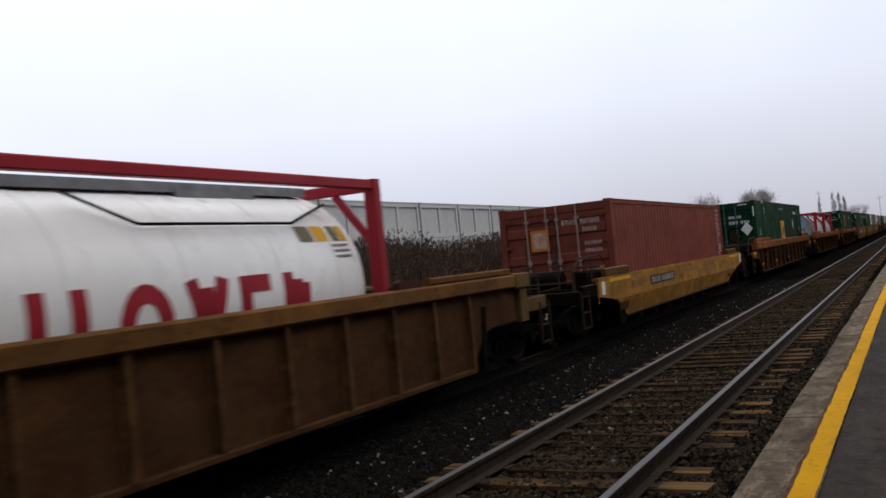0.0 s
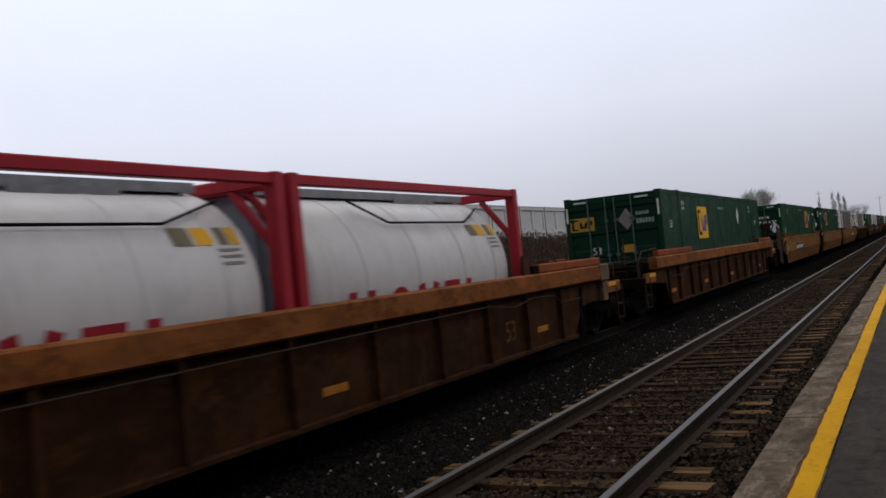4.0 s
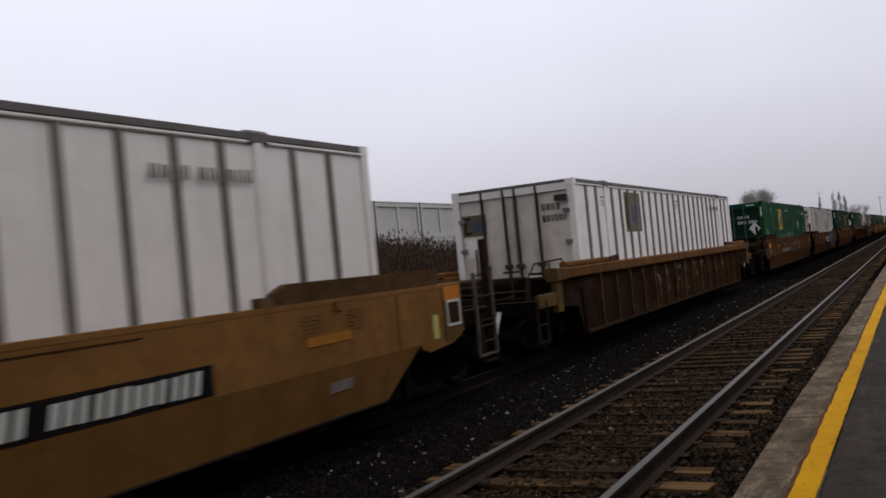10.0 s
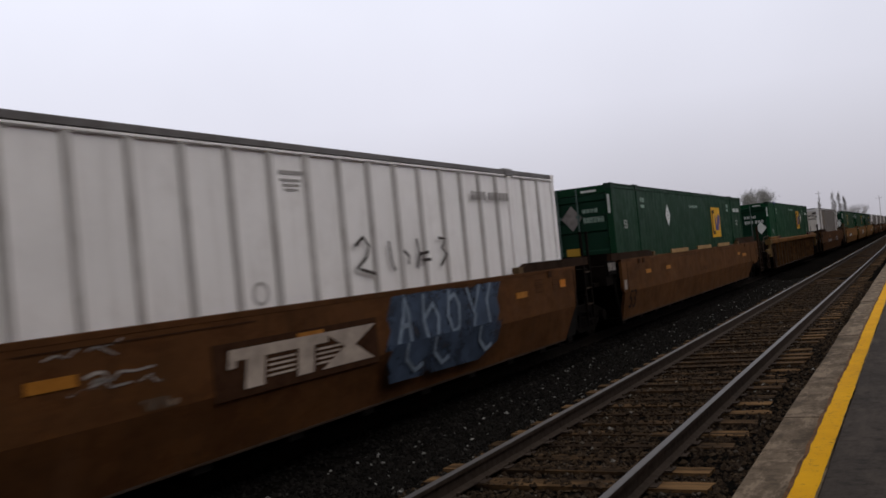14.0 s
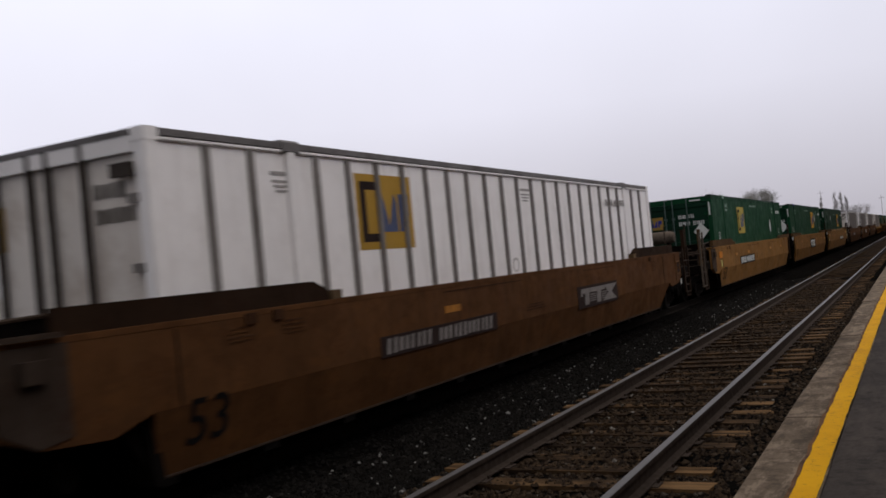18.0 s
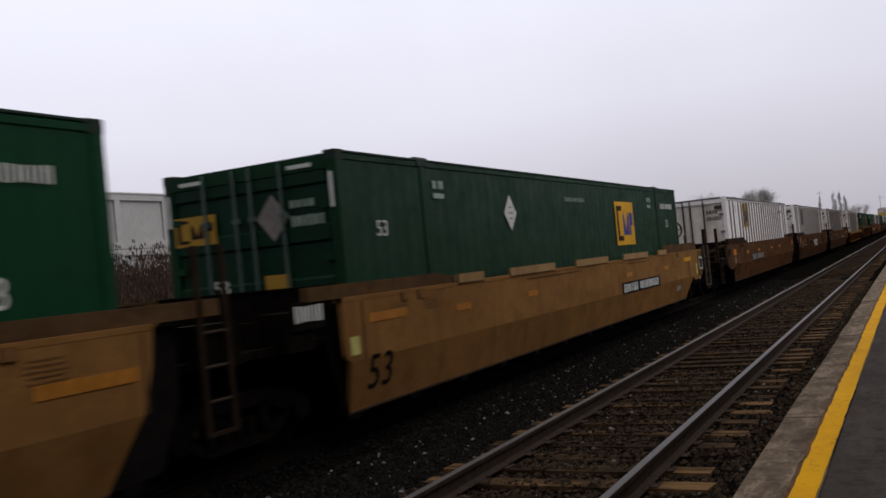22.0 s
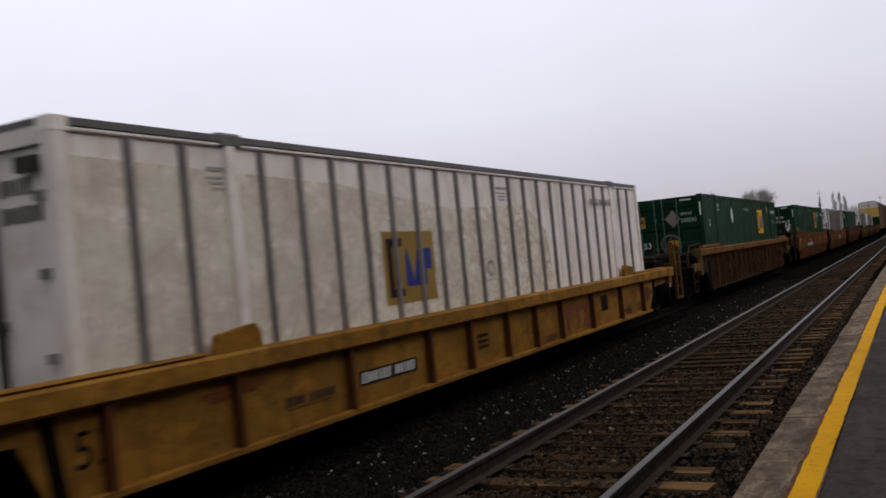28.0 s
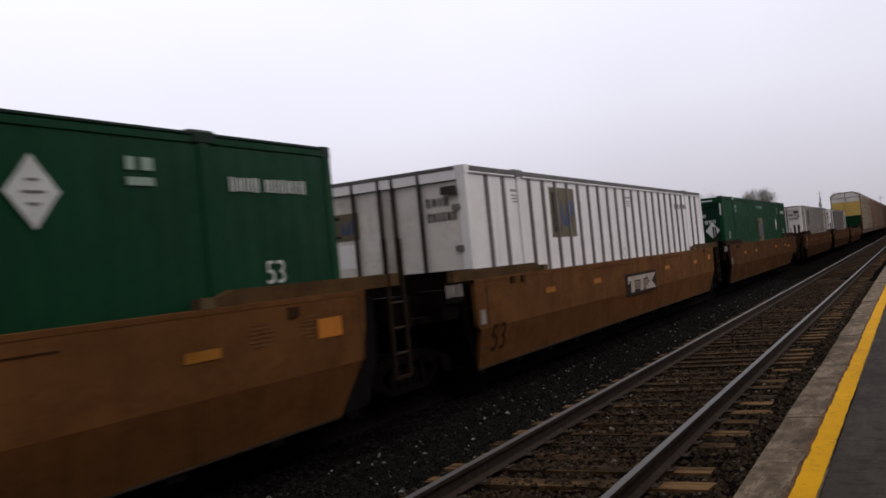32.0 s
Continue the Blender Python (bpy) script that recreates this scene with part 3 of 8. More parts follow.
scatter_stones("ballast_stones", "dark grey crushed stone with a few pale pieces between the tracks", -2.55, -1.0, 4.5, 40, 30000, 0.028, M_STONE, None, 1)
scatter_stones("ballast_stones", "brownish crushed stone filling the cribs between the ties", -1.3, 1.72, 4.5, 34, 36000, 0.026, M_STONE_B, on_tie, 2)
scatter_stones("ballast_stones", "brownish crushed stone of the near track bed", -3.0, 1.72, -14, 4.5, 16000, 0.03, M_STONE_B, on_tie, 4, 1.0)
scatter_stones("ballast_stones", "crushed stone coloured near black for the shade under the train", -6.4, -2.3, 5, 45, 19000, 0.03, M_STONE_SHADE, None, 3)


def rail_profile(x):
    h = 0.035
    return [(x - 0.07, -0.17), (x + 0.07, -0.17), (x + 0.07, -0.158), (x + 0.012, -0.138), (x + 0.009, -0.045), (x + h, -0.036), (x + h, -0.004), (x - h, -0.004), (x - h, -0.036), (x - 0.009, -0.045), (x - 0.012, -0.138), (x - 0.07, -0.158)]


def make_track(name, label, cx, near_from, near_to, web, head, wood):
    tr = thing(name, label, "track", kind="structure", at=(cx, 0, 0))
    for s in (-0.7525, 0.7525):
        rail = part("rail", Build().along_y(rail_profile(s), -60, 420), web, tr, "rusty steel rail")
        part("rail_head", Build().along_y(soft_rect(s - 0.034, s + 0.034, -0.006, 0.0, 0.004), -60, 420), head, rail, "worn running surface")
    rng = random.Random(int(cx * 10) + 50)

    def one_tie(b, y, dx, tilt, w):
        pts = [(-1.27 + dx, -w / 2), (1.25 + dx + rng.uniform(-0.05, 0.04), -w / 2 + tilt), (1.25 + dx + rng.uniform(-0.05, 0.04), w / 2 + tilt), (-1.27 + dx, w / 2)]
        b.along_z([(p[0], p[1] + y) for p in pts], -0.34, -0.172)

    far = Build()
    y = TIE_0 - 24 * TIE_STEP
    k = 0
    while y < 330:
        dx, tilt, w = rng.uniform(-0.04, 0.05), rng.uniform(-0.03, 0.03), rng.uniform(0.19, 0.23)
        if near_from < y < near_to:
            b = Build()
            one_tie(b, 0, dx, tilt, w)
            part("railroad_tie", b, wood, tr, at=(0, y, rng.uniform(-0.035, 0.004)), turn=(0, 0, rng.uniform(-1.2, 1.2)))
            if cx == 0:
                for s in (-0.7525, 0.7525):
                    part("tie_plate", shared("tie_plate", lambda b: b.box(-0.13, 0.13, -0.085, 0.085, -0.174, -0.164).rod((0.095, 0.05, -0.165), (0.095, 0.05, -0.135), 0.014, 6).rod((-0.095, -0.05, -0.165), (-0.095, -0.05, -0.135), 0.014, 6)), M_RAIL, tr, at=(s, y, 0)) if y < 40 else None
        else:
            one_tie(far, y, dx, tilt, w)
        k += 1
        y = TIE_0 + (k - 24) * TIE_STEP + rng.uniform(-0.025, 0.025)
    tagged(part("railroad_ties", far, wood, tr, "row of far ties"), kind="stuff")
    return tr


make_track("near_track", "empty railway track of worn brown wooden ties and shiny rails", 0.0, 4.0, 62.0, M_RAIL, M_RAILTOP, M_TIE)
# Same track build in near-black colours that stand in for the train's shade.
make_track("train_track", "railway track in the shade under the freight train", TRACK, 4.0, 40.0, M_RAIL_SHADE, M_WHEEL, M_TIE_SHADE)


def make_platform():
    pf = thing("platform", "low asphalt station platform with a concrete edge", "platform", kind="structure")
    part("asphalt_surface", Build().box(2.226, 9.0, -60, 320, -0.45, 0.172), M_ASPHALT, pf, "dark asphalt")
    rng = random.Random(5)
    y = -6.0
    while y < 120:
        ln = rng.uniform(1.45, 1.62) if y < 60 else 6.0
        poly = [(1.735 + rng.uniform(-0.008, 0.006), -0.45), (2.224, -0.45), (2.224, 0.178), (1.755, 0.178 + rng.uniform(-0.004, 0.003)), (1.735, 0.16)]
        part("coping_slab", Build().along_y(poly, 0.006, ln - 0.006), M_COPING, pf, at=(rng.uniform(-0.006, 0.006), y, rng.uniform(-0.004, 0.004)))
        y += ln
    part("coping_slab", Build().box(1.735, 2.224, y, 320, -0.45, 0.178), M_COPING, pf, "far run of the concrete edge")
    part("coping_slab", Build().box(1.735, 2.224, -60, -6, -0.45, 0.178), M_COPING, pf, "run of the concrete edge")
    # painted line with a ragged worn edge
    v, f = [], []
    ys = [-30 + 0.06 * i for i in range(1500)] + [60 + 2 * i for i in range(1, 130)]
    for i, yy in enumerate(ys):
        a = 0.014 * noise.noise((yy * 1.1, 3.3, 0)) + 0.012 * noise.noise((yy * 5.0, 0, 1.7))
        c = 0.008 * noise.noise((yy * 0.9, 8.1, 0)) + 0.006 * noise.noise((yy * 6.0, 5, 1.7))
        v += [(2.062 + a, yy, 0.187), (2.216 + c, yy, 0.187)]
        if i:
            f.append((2 * i - 2, 2 * i - 1, 2 * i + 1, 2 * i))
    me = bpy.data.meshes.new("safety_line")
    me.from_pydata(v, [], f)
    part("safety_line", me, M_STRIPE, pf, "worn yellow safety line")
    rest = bpy.data.meshes.new("old_line")
    rest.from_pydata([(x - (0.03 + 0.012 * noise.noise((y * 2.3, 1, 0)) if i % 2 == 0 else 0.15 - 0.01), y, 0.1835) for i, (x, y, z) in enumerate(v)], [], f)
    part("old_line", rest, M_OLDLINE, pf, "brown edge of an older line")


make_platform()


def make_light_blocker():
    """Closes the place behind the platform; never in view, added to block sky light from the train."""
    w = thing("light_blocking_wall", "unseen plain wall added to keep sky light off the train", "wall", kind="structure")
    # Heights are set by how much each stretch of the train should darken.
    part("wall_face", Build().box(8.6, 8.9, -45, 16, -0.5, 8.0).box(8.6, 8.9, 16, 48, -0.5, 3.2).box(8.6, 8.9, 48, 320, -0.5, 9.5), M_BRICK, w)
    part("eave", Build().box(7.6, 9.4, -45, 16, 8.0, 8.2), M_BRICK, w)


make_light_blocker()


# ---- noise wall, weeds, trees ----
def make_noise_wall():
    w = thing("noise_wall", "pale concrete noise wall of posts and ribbed panels", "wall", kind="structure")

    def panel(b, z0, z1):
        b.box(-0.06, 0.0, 0.06, 3.94, z0, z1)
        b.box(0.0, 0.08, 0.06, 3.94, z1 - 0.17, z1)
        b.box(0.0, 0.08, 0.06, 3.94, z0, z0 + 0.2)
        for a, c in ((0.06, 0.24), (1.9, 2.1), (3.76, 3.94)):
            b.box(0.0, 0.08, a, c, z0 + 0.2, z1 - 0.17)
        for a, c in ((0.24, 1.9), (2.1, 3.76)):
            y = a + 0.03
            while y < c - 0.05:
                b.box(0.0, 0.006, y, y + 0.06, z0 + 0.2, z1 - 0.17)
                y += 0.1

    up = shared("upper_panel", lambda b: panel(b, 3.12, 4.70))
    low = shared("lower_panel", lambda b: panel(b, 0.6, 3.095))
    post = shared("wall_post", lambda b: b.along_z(soft_rect(-0.13, 0.11, -0.058, 0.058, 0.012), 0.5, 4.76))
    joint = shared("panel_joint", lambda b: b.box(-0.05, 0.02, 0.06, 3.94, 3.095, 3.12))
    cap = shared("wall_cap", lambda b: b.along_y(soft_rect(-0.09, 0.1, 4.702, 4.76, 0.01), 0.06, 3.94))
    for k in range(-3, 44):
        y = 16.91 + 4.0 * k
        part("wall_post", post, M_POST, w, at=(FENCE, y, 0))
        part("upper_panel", up, M_WALL, w, at=(FENCE, y, 0))
        part("lower_panel", low, M_WALL, w, at=(FENCE, y, 0))
        part("panel_joint", joint, M_POST, w, at=(FENCE, y, 0))
        part("panel_cap", cap, M_WALL, w, at=(FENCE, y, 0))


make_noise_wall()


def make_weeds():
    rng = np.random.default_rng(11)
    v, f = [], []
    hv, hf = [], []

    def blade(p, q, w, vv, ff):
        n = len(vv)
        dx, dy = rng.normal(0, 1, 2)
        l = math.hypot(dx, dy) + 1e-6
        dx, dy = dx / l * w, dy / l * w
        vv += [(p[0] - dx, p[1] - dy, p[2]), (p[0] + dx, p[1] + dy, p[2]), (q[0] + dx * 0.4, q[1] + dy * 0.4, q[2]), (q[0] - dx * 0.4, q[1] - dy * 0.4, q[2])]
        ff.append((n, n + 1, n + 2, n + 3))

    count = 34000
    for i in range(count):
        x = -16.9 + 7.4 * rng.random() ** 1.4
        y = 6 + 64 * rng.random() ** 1.35
        lush = noise.noise((x * 0.35, y * 0.22, 4.0))
        tall = x < -10.5 and rng.random() < 0.55 + 0.5 * lush
        h = (rng.uniform(1.05, 1.85) + 0.45 * lush) if tall and i % 2 else rng.uniform(0.55, 1.3) + 0.25 * lush
        z = ground_height(x) - 0.05
        bx, by = rng.normal(0, 0.1, 2) * h
        w = rng.uniform(0.005, 0.011)
        mid = (x + bx * 0.4, y + by * 0.4, z + h * 0.55)
        top = (x + bx, y + by, z + h)
        blade((x, y, z), mid, w, v, f)
        blade(mid, top, w * 0.8, v, f)
        if tall and i % 2:
            for j in range(3):
                d = rng.normal(0, 0.2, 2)
                t = rng.uniform(0.1, 0.5)
                blade((x + bx * t, y + by * t, z + h * t), (x + bx * t + d[0], y + by * t + d[1], z + h * (t + rng.uniform(0.15, 0.35))), 0.016, v, f)
            for j in range(int(rng.integers(2, 6))):
                t = rng.uniform(0.55, 1.0)
                s = (x + bx * t, y + by * t, z + h * t)
                d = rng.normal(0, 0.13, 2)
                tip = (s[0] + d[0], s[1] + d[1], s[2] + rng.uniform(0.05, 0.22))
                blade(s, tip, 0.006, v, f)
                for m in range(3):
                    o = rng.normal(0, 0.03, 3)
                    blade((tip[0] + o[0], tip[1] + o[1], tip[2] + o[2] - 0.03), (tip[0] + o[0], tip[1] + o[1], tip[2] + o[2] + 0.05), rng.uniform(0.01, 0.024), hv, hf)
        else:
            for j in range(4):
                d = rng.normal(0, 0.25, 2) * h
                blade((x, y, z), (x + d[0], y + d[1], z + h * rng.uniform(0.5, 1.0)), 0.034, v, f)
    for name, vv, ff, mat, lab in (("dry_weeds", v, f, M_WEED, "tall brown dead weeds and grass along the bank"), ("weed_seed_heads", hv, hf, M_HEAD, "dark dry seed heads on the weed stalks")):
        me = bpy.data.meshes.new(name)
        me.from_pydata(vv, [], ff)
        me.materials.append(mat)
        tagged(new(name, me), lab, "weeds", kind="stuff")


make_weeds()


def make_tree(name, label, at, height, spread, seed, leafy, bole=0.35, density=1.0):
    """A tapered trunk with forking limbs; the crown is thousands of small leaves or twigs at the limbs' tips."""
    t = thing(name, label, "tree", at=at)
    rng = random.Random(seed)
    wood, crown = Build(), Build()
    tips = []

    def grow(p, d, ln, r, depth):
        q = p + d * ln
        wood.rod(p, q, r, 6, r * 0.68)
        if depth == 0:
            tips.append((q, d))
            return
        for _ in range(rng.choice((2, 3, 3))):
            side = Vector((rng.gauss(0, 1), rng.gauss(0, 1), rng.gauss(0, 0.5))).normalized()
            nd = (d * 0.9 + side * spread + Vector((0, 0, 0.18))).normalized()
            tips.append((p + d * ln * rng.uniform(0.6, 1), nd))
            grow(q, nd, ln * rng.uniform(0.66, 0.85), r * 0.62, depth - 1)

    grow(Vector((0, 0, -0.3)), Vector((rng.uniform(-0.05, 0.05), 0, 1)).normalized(), height * bole, height * 0.022, 4)
    zs = max(q.z for q, _ in tips)
    k = height / zs
    for q, d in tips:
        for _ in range(int((75 if leafy else 7) * density)):
            o = Vector((rng.gauss(0, 1), rng.gauss(0, 1), rng.gauss(0, 0.8))) * height * 0.045
            c = q + o
            if leafy:
                a = Vector((rng.gauss(0, 1), rng.gauss(0, 1), rng.gauss(0, 1))).normalized() * rng.uniform(0.035, 0.07) * height / 9
                b = a.cross(Vector((rng.gauss(0, 1), rng.gauss(0, 1), rng.gauss(0, 1)))).normalized() * a.length * 0.7
                crown.add([c - a, c + b, c + a, c - b], [(0, 1, 2, 3)])
            else:
                e = c + (d + Vector((0, 0, 0.5)) + Vector((rng.gauss(0, 0.5), rng.gauss(0, 0.5), rng.gauss(0, 0.3)))).normalized() * height * 0.07
                s = Vector((rng.gauss(0, 1), rng.gauss(0, 1), 0)).normalized() * 0.018 * height / 9
                crown.add([c - s, c + s, e], [(0, 1, 2)])
    for b in (wood, crown):
        b.v = [(x * k, y * k, z * k) for x, y, z in b.v]
    part("trunk", wood, M_BARK, t, "grey forked trunk and limbs")
    me = bpy.data.meshes.new("crown")
    me.from_pydata(crown.v, [], crown.f)
    part("crown", me, M_LEAF if leafy else M_TWIG, t, "thin olive leaves with gaps" if leafy else "fine bare twigs")


make_tree("tree", "round olive tree in thin leaf behind the noise wall", (-21.9, 170, 0.8), 8.5, 0.5, 3, True, 0.25, 1.2)


def make_poplar(at, h, w, seed):
    """A bare upright tree: twigs rise steeply along the stem."""
    t = thing("tree", "bare grey upright tree in the distance", "tree", "bare upright trees", at=at)
    rng = random.Random(seed)
    wood, crown = Build(), Build()
    wood.rod((0, 0, -0.5), (0.1, 0, h), h * 0.014, 6, 0.02)
    for k in range(40):
        z = h * rng.uniform(0.15, 0.85)
        a = rng.uniform(0, math.tau)
        l = w * rng.uniform(0.3, 0.55) * (1.15 - z / h)
        p = Vector((l * math.cos(a), l * math.sin(a), z + l * 2.2))
        wood.rod((0, 0, z), p, 0.035, 5, 0.012)
        for _ in range(16):
            c = p * rng.uniform(0.5, 1.0) + Vector((rng.gauss(0, 0.12), rng.gauss(0, 0.12), 0)) + Vector((0, 0, z * 0.0))
            c.z = z + (p.z - z) * rng.uniform(0.3, 1.1)
            e = c + Vector((rng.gauss(0, 0.16), rng.gauss(0, 0.16), rng.uniform(0.5, 1.2)))
            s = Vector((rng.gauss(0, 1), rng.gauss(0, 1), 0)).normalized() * 0.028
            crown.add([c - s, c + s, e], [(0, 1, 2)])
    part("trunk", wood, M_BARK, t, "grey stem and limbs")
    me = bpy.data.meshes.new("crown")
    me.from_pydata(crown.v, [], crown.f)
    part("crown", me, M_TWIG, t, "fine bare twigs")


make_poplar((-17.0, 300, 0.3), 12.6, 2.6, 8)
make_poplar((-18.6, 300, 0.3), 13.0, 2.8, 9)
make_poplar((-15.6, 302, 0.3), 11.0, 2.4, 10)
make_poplar((-22.9, 305, 0.3), 12.8, 1.6, 11)
make_tree("tree", "small bare tree beyond the train", (-11.8, 300, 0.3), 7.0, 0.45, 12, False, 0.2, 1.2)
make_tree("tree", "low bare tree behind the noise wall", (-26.0, 140, 0.8), 7.0, 0.6, 14, False, 0.22, 1.2)
make_tree("tree", "low bare tree behind the noise wall", (-23.4, 141, 0.8), 7.2, 0.6, 15, False, 0.22, 1.2)


def make_pole(at, h):
    p = thing("utility_pole", "thin grey utility pole far beyond the train", "pole", at=at)
    part("pole", Build().rod((0, 0, -0.5), (0, 0, h), 0.11, 8, 0.06), M_BARK, p)
    part("crossarm", Build().box(-0.9, 0.9, -0.05, 0.05, h - 0.85, h - 0.75), M_BARK, p)


make_pole((-22.4, 300, 0.0), 13.4)
make_pole((-5.9, 300, 0.0), 10.0)


# ---- intermodal containers ----
FLOOR = 0.271           # where a container stands in its well, above the rails


def container_shell(ob, L, H, mat, dark, white, stacked=True):
    """Walls, rails, posts and castings of a container; its base centre is the origin, doors at -y."""
    W, hl = 1.2955, L / 2
    tag = "%.2f:%.2f:%d" % (L, H, white)
    dark_casting = mat if white else dark

    def corrugated(b):
        out, pit, d = [], 0.278, 0.0024 if stacked else 0.016
        y = -hl + 0.14
        while y < hl - 0.14:
            for a, x in ((0.0, W - 0.012), (0.09, W - 0.012), (0.14, W - 0.012 - d), (0.23, W - 0.012 - d)):
                if y + a < hl - 0.13:
                    out.append((x, y + a))
            y += pit
        out.append((W - 0.012, hl - 0.13))
        v = [(x, y, z) for x, y in out for z in (0.14, H - 0.11)]
        b.add(v, [(2 * i, 2 * i + 2, 2 * i + 3, 2 * i + 1) for i in range(len(out) - 1)])
        b.box(W - 0.1, W - 0.07, -hl + 0.13, hl - 0.13, 0.14, H - 0.11)

    def smooth_side(b):
        b.box(W - 0.07, W - 0.032, -hl + 0.13, hl - 0.13, 0.14, H - 0.11)

    side = shared("side_wall:" + tag, smooth_side if white else corrugated)
    part("side_wall", side, mat, ob)
    part("side_wall", side, mat, ob, turn=(0, 0, 180))
    tr = shared("top_rail:" + tag, lambda b: b.along_y(soft_rect(W - 0.07, W, H - 0.115, H - (0.077 if white else 0.036), 0.012), -hl + 0.17, hl - 0.17))
    ez = H - (0.075 if white else 0.034)
    edge = shared("roof_edge:" + tag, lambda b: b.along_y(soft_rect(W - 0.09, W + 0.004, ez, H - 0.004, 0.006), -hl + 0.17, hl - 0.17))
    br = shared("bottom_rail:" + tag, lambda b: b.along_y(soft_rect(W - 0.07, W - 0.002, 0.0, 0.16, 0.015), -hl + 0.17, hl - 0.17))
    for a in (0, 180):
        part("top_rail", tr, mat, ob, turn=(0, 0, a))
        part("roof_edge", edge, dark, ob, "dark grimy roof edge", turn=(0, 0, a))
        part("bottom_rail", br, mat, ob, turn=(0, 0, a))

    def roof(b):
        b.box(-W + 0.06, W - 0.06, -hl + 0.05, hl - 0.05, H - 0.06, H - 0.032)
        y = -hl + 0.5
        while y < hl - 0.5:
            b.box(-W + 0.12, W - 0.12, y, y + 0.14, H - 0.032, H - 0.016)
            y += 0.6

    part("roof", shared("roof:" + tag, roof), mat, ob)
    part("floor", shared("floor:" + tag, lambda b: b.box(-W + 0.06, W - 0.06, -hl + 0.05, hl - 0.05, 0.05, 0.12)), M_STEEL, ob)
    post = shared("corner_post:" + tag, lambda b: b.along_z(soft_rect(-0.14, 0.0, 0.0, 0.15, 0.015), 0.115, H - 0.115))
    cast = shared("corner_casting", lambda b: b.along_z(soft_rect(-0.165, 0.003, -0.003, 0.175, 0.01), 0.0, 0.118))
    for a, (sx, sy) in ((0, (1, -1)), (180, (-1, 1))):
        part("corner_post", post, mat, ob, at=(sx * W, sy * hl, 0), turn=(0, 0, a))
        for z in (-0.002, H - 0.116):
            part("corner_casting", cast, dark_casting, ob, at=(sx * W, sy * hl, z), turn=(0, 0, a))
    post2 = shared("corner_post_b:" + tag, lambda b: b.along_z(soft_rect(0.0, 0.14, 0.0, 0.15, 0.015), 0.115, H - 0.115))
    cast2 = shared("corner_casting_b", lambda b: b.along_z(soft_rect(-0.003, 0.165, -0.003, 0.175, 0.01), 0.0, 0.118))
    for a, (sx, sy) in ((0, (-1, -1)), (180, (1, 1))):
        part("corner_post", post2, mat, ob, at=(sx * W, sy * hl, 0), turn=(0, 0, a))
        for z in (-0.002, H - 0.116):
            part("corner_casting", cast2, dark_casting, ob, at=(sx * W, sy * hl, z), turn=(0, 0, a))
    if stacked:
        sp = shared("stacking_post:" + tag, lambda b: b.along_z(soft_rect(W - 0.06, W + 0.006, -0.085, 0.085, 0.02), 0.0, H - 0.06))
        sc = shared("stacking_casting:" + tag, lambda b: b.along_y(soft_rect(W - 0.16, W + 0.012, H - 0.12, H + 0.022, 0.025), -0.15, 0.15))
        for y in (-6.05, 6.05):
            for a in (0, 180):
                part("stacking_post", sp, mat, ob, at=(0, y, 0), turn=(0, 0, a))
                part("stacking_casting", sc, (M_CASTB if ob["pale"] == 2 else M_PALE) if (white == 0 and y * (1 if a else -1) > 0 and ob.get("pale")) else dark, ob, at=(0, y, 0), turn=(0, 0, a))
    # door end
    dw = W - 0.15
    part("door_header", shared("door_header:" + tag, lambda b: b.box(-W + 0.14, W - 0.14, -hl, -hl + 0.1, H - 0.2, H - 0.062 if white else H - 0.03)), mat, ob)
    if white:
        part("roof_edge", shared("roof_edge_end", lambda b: b.box(-W + 0.17, W - 0.17, -hl - 0.004, -hl + 0.08, H - 0.06, H - 0.002)), dark, ob, "dark grimy roof edge")
    part("door_sill", shared("door_sill:" + tag, lambda b: b.box(-W + 0.14, W - 0.14, -hl, -hl + 0.1, 0.0, 0.14)), mat, ob)

    def door(b):
        if white:
            b.box(0.012, dw - 0.005, -hl + 0.05, -hl + 0.09, 0.15, H - 0.21)
            return
        face = [(-hl + 0.012, 0.15)]
        for z0, z1 in ((0.26, 0.7), (0.86, 1.3), (1.46, 1.9), (2.06, H - 0.34)):
            face += [(-hl + 0.012, z0), (-hl + 0.045, z0 + 0.03), (-hl + 0.045, z1 - 0.03), (-hl + 0.012, z1)]
        b.along_x(face + [(-hl + 0.012, H - 0.21), (-hl + 0.09, H - 0.21), (-hl + 0.09, 0.15)], 0.012, dw - 0.005)

    d_near = shared("door:" + tag, door)
    for sx in (1, -1):
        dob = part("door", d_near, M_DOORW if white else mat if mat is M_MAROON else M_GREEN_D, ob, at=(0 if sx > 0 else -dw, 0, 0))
        for rx in (0.07, 0.52) if sx > 0 else (0.5, 0.97):
            rod = shared("lock_rod:" + tag, lambda b: b.rod((0, -hl - 0.02, 0.06), (0, -hl - 0.02, H - 0.06), 0.019, 8).box(-0.05, 0.05, -hl - 0.03, -hl + 0.02, 0.5, 0.56).box(-0.05, 0.05, -hl - 0.03, -hl + 0.02, 1.28, 1.36).box(-0.05, 0.05, -hl - 0.03, -hl + 0.02, 2.2, 2.26))
            if white:
                rod = shared("lock_rod_w:" + tag, lambda b: b.along_z(soft_rect(-0.024, 0.024, -hl - 0.02, -hl + 0.045, 0.01), 0.1, H - 0.06).box(-0.08, 0.08, -hl - 0.03, -hl + 0.02, 0.5, 0.56).box(-0.08, 0.08, -hl - 0.03, -hl + 0.02, 1.28, 1.36))
            part("lock_rod", rod, M_RODD if white else M_RODG if mat != M_MAROON else M_RODP, dob, at=(rx, 0, 0))
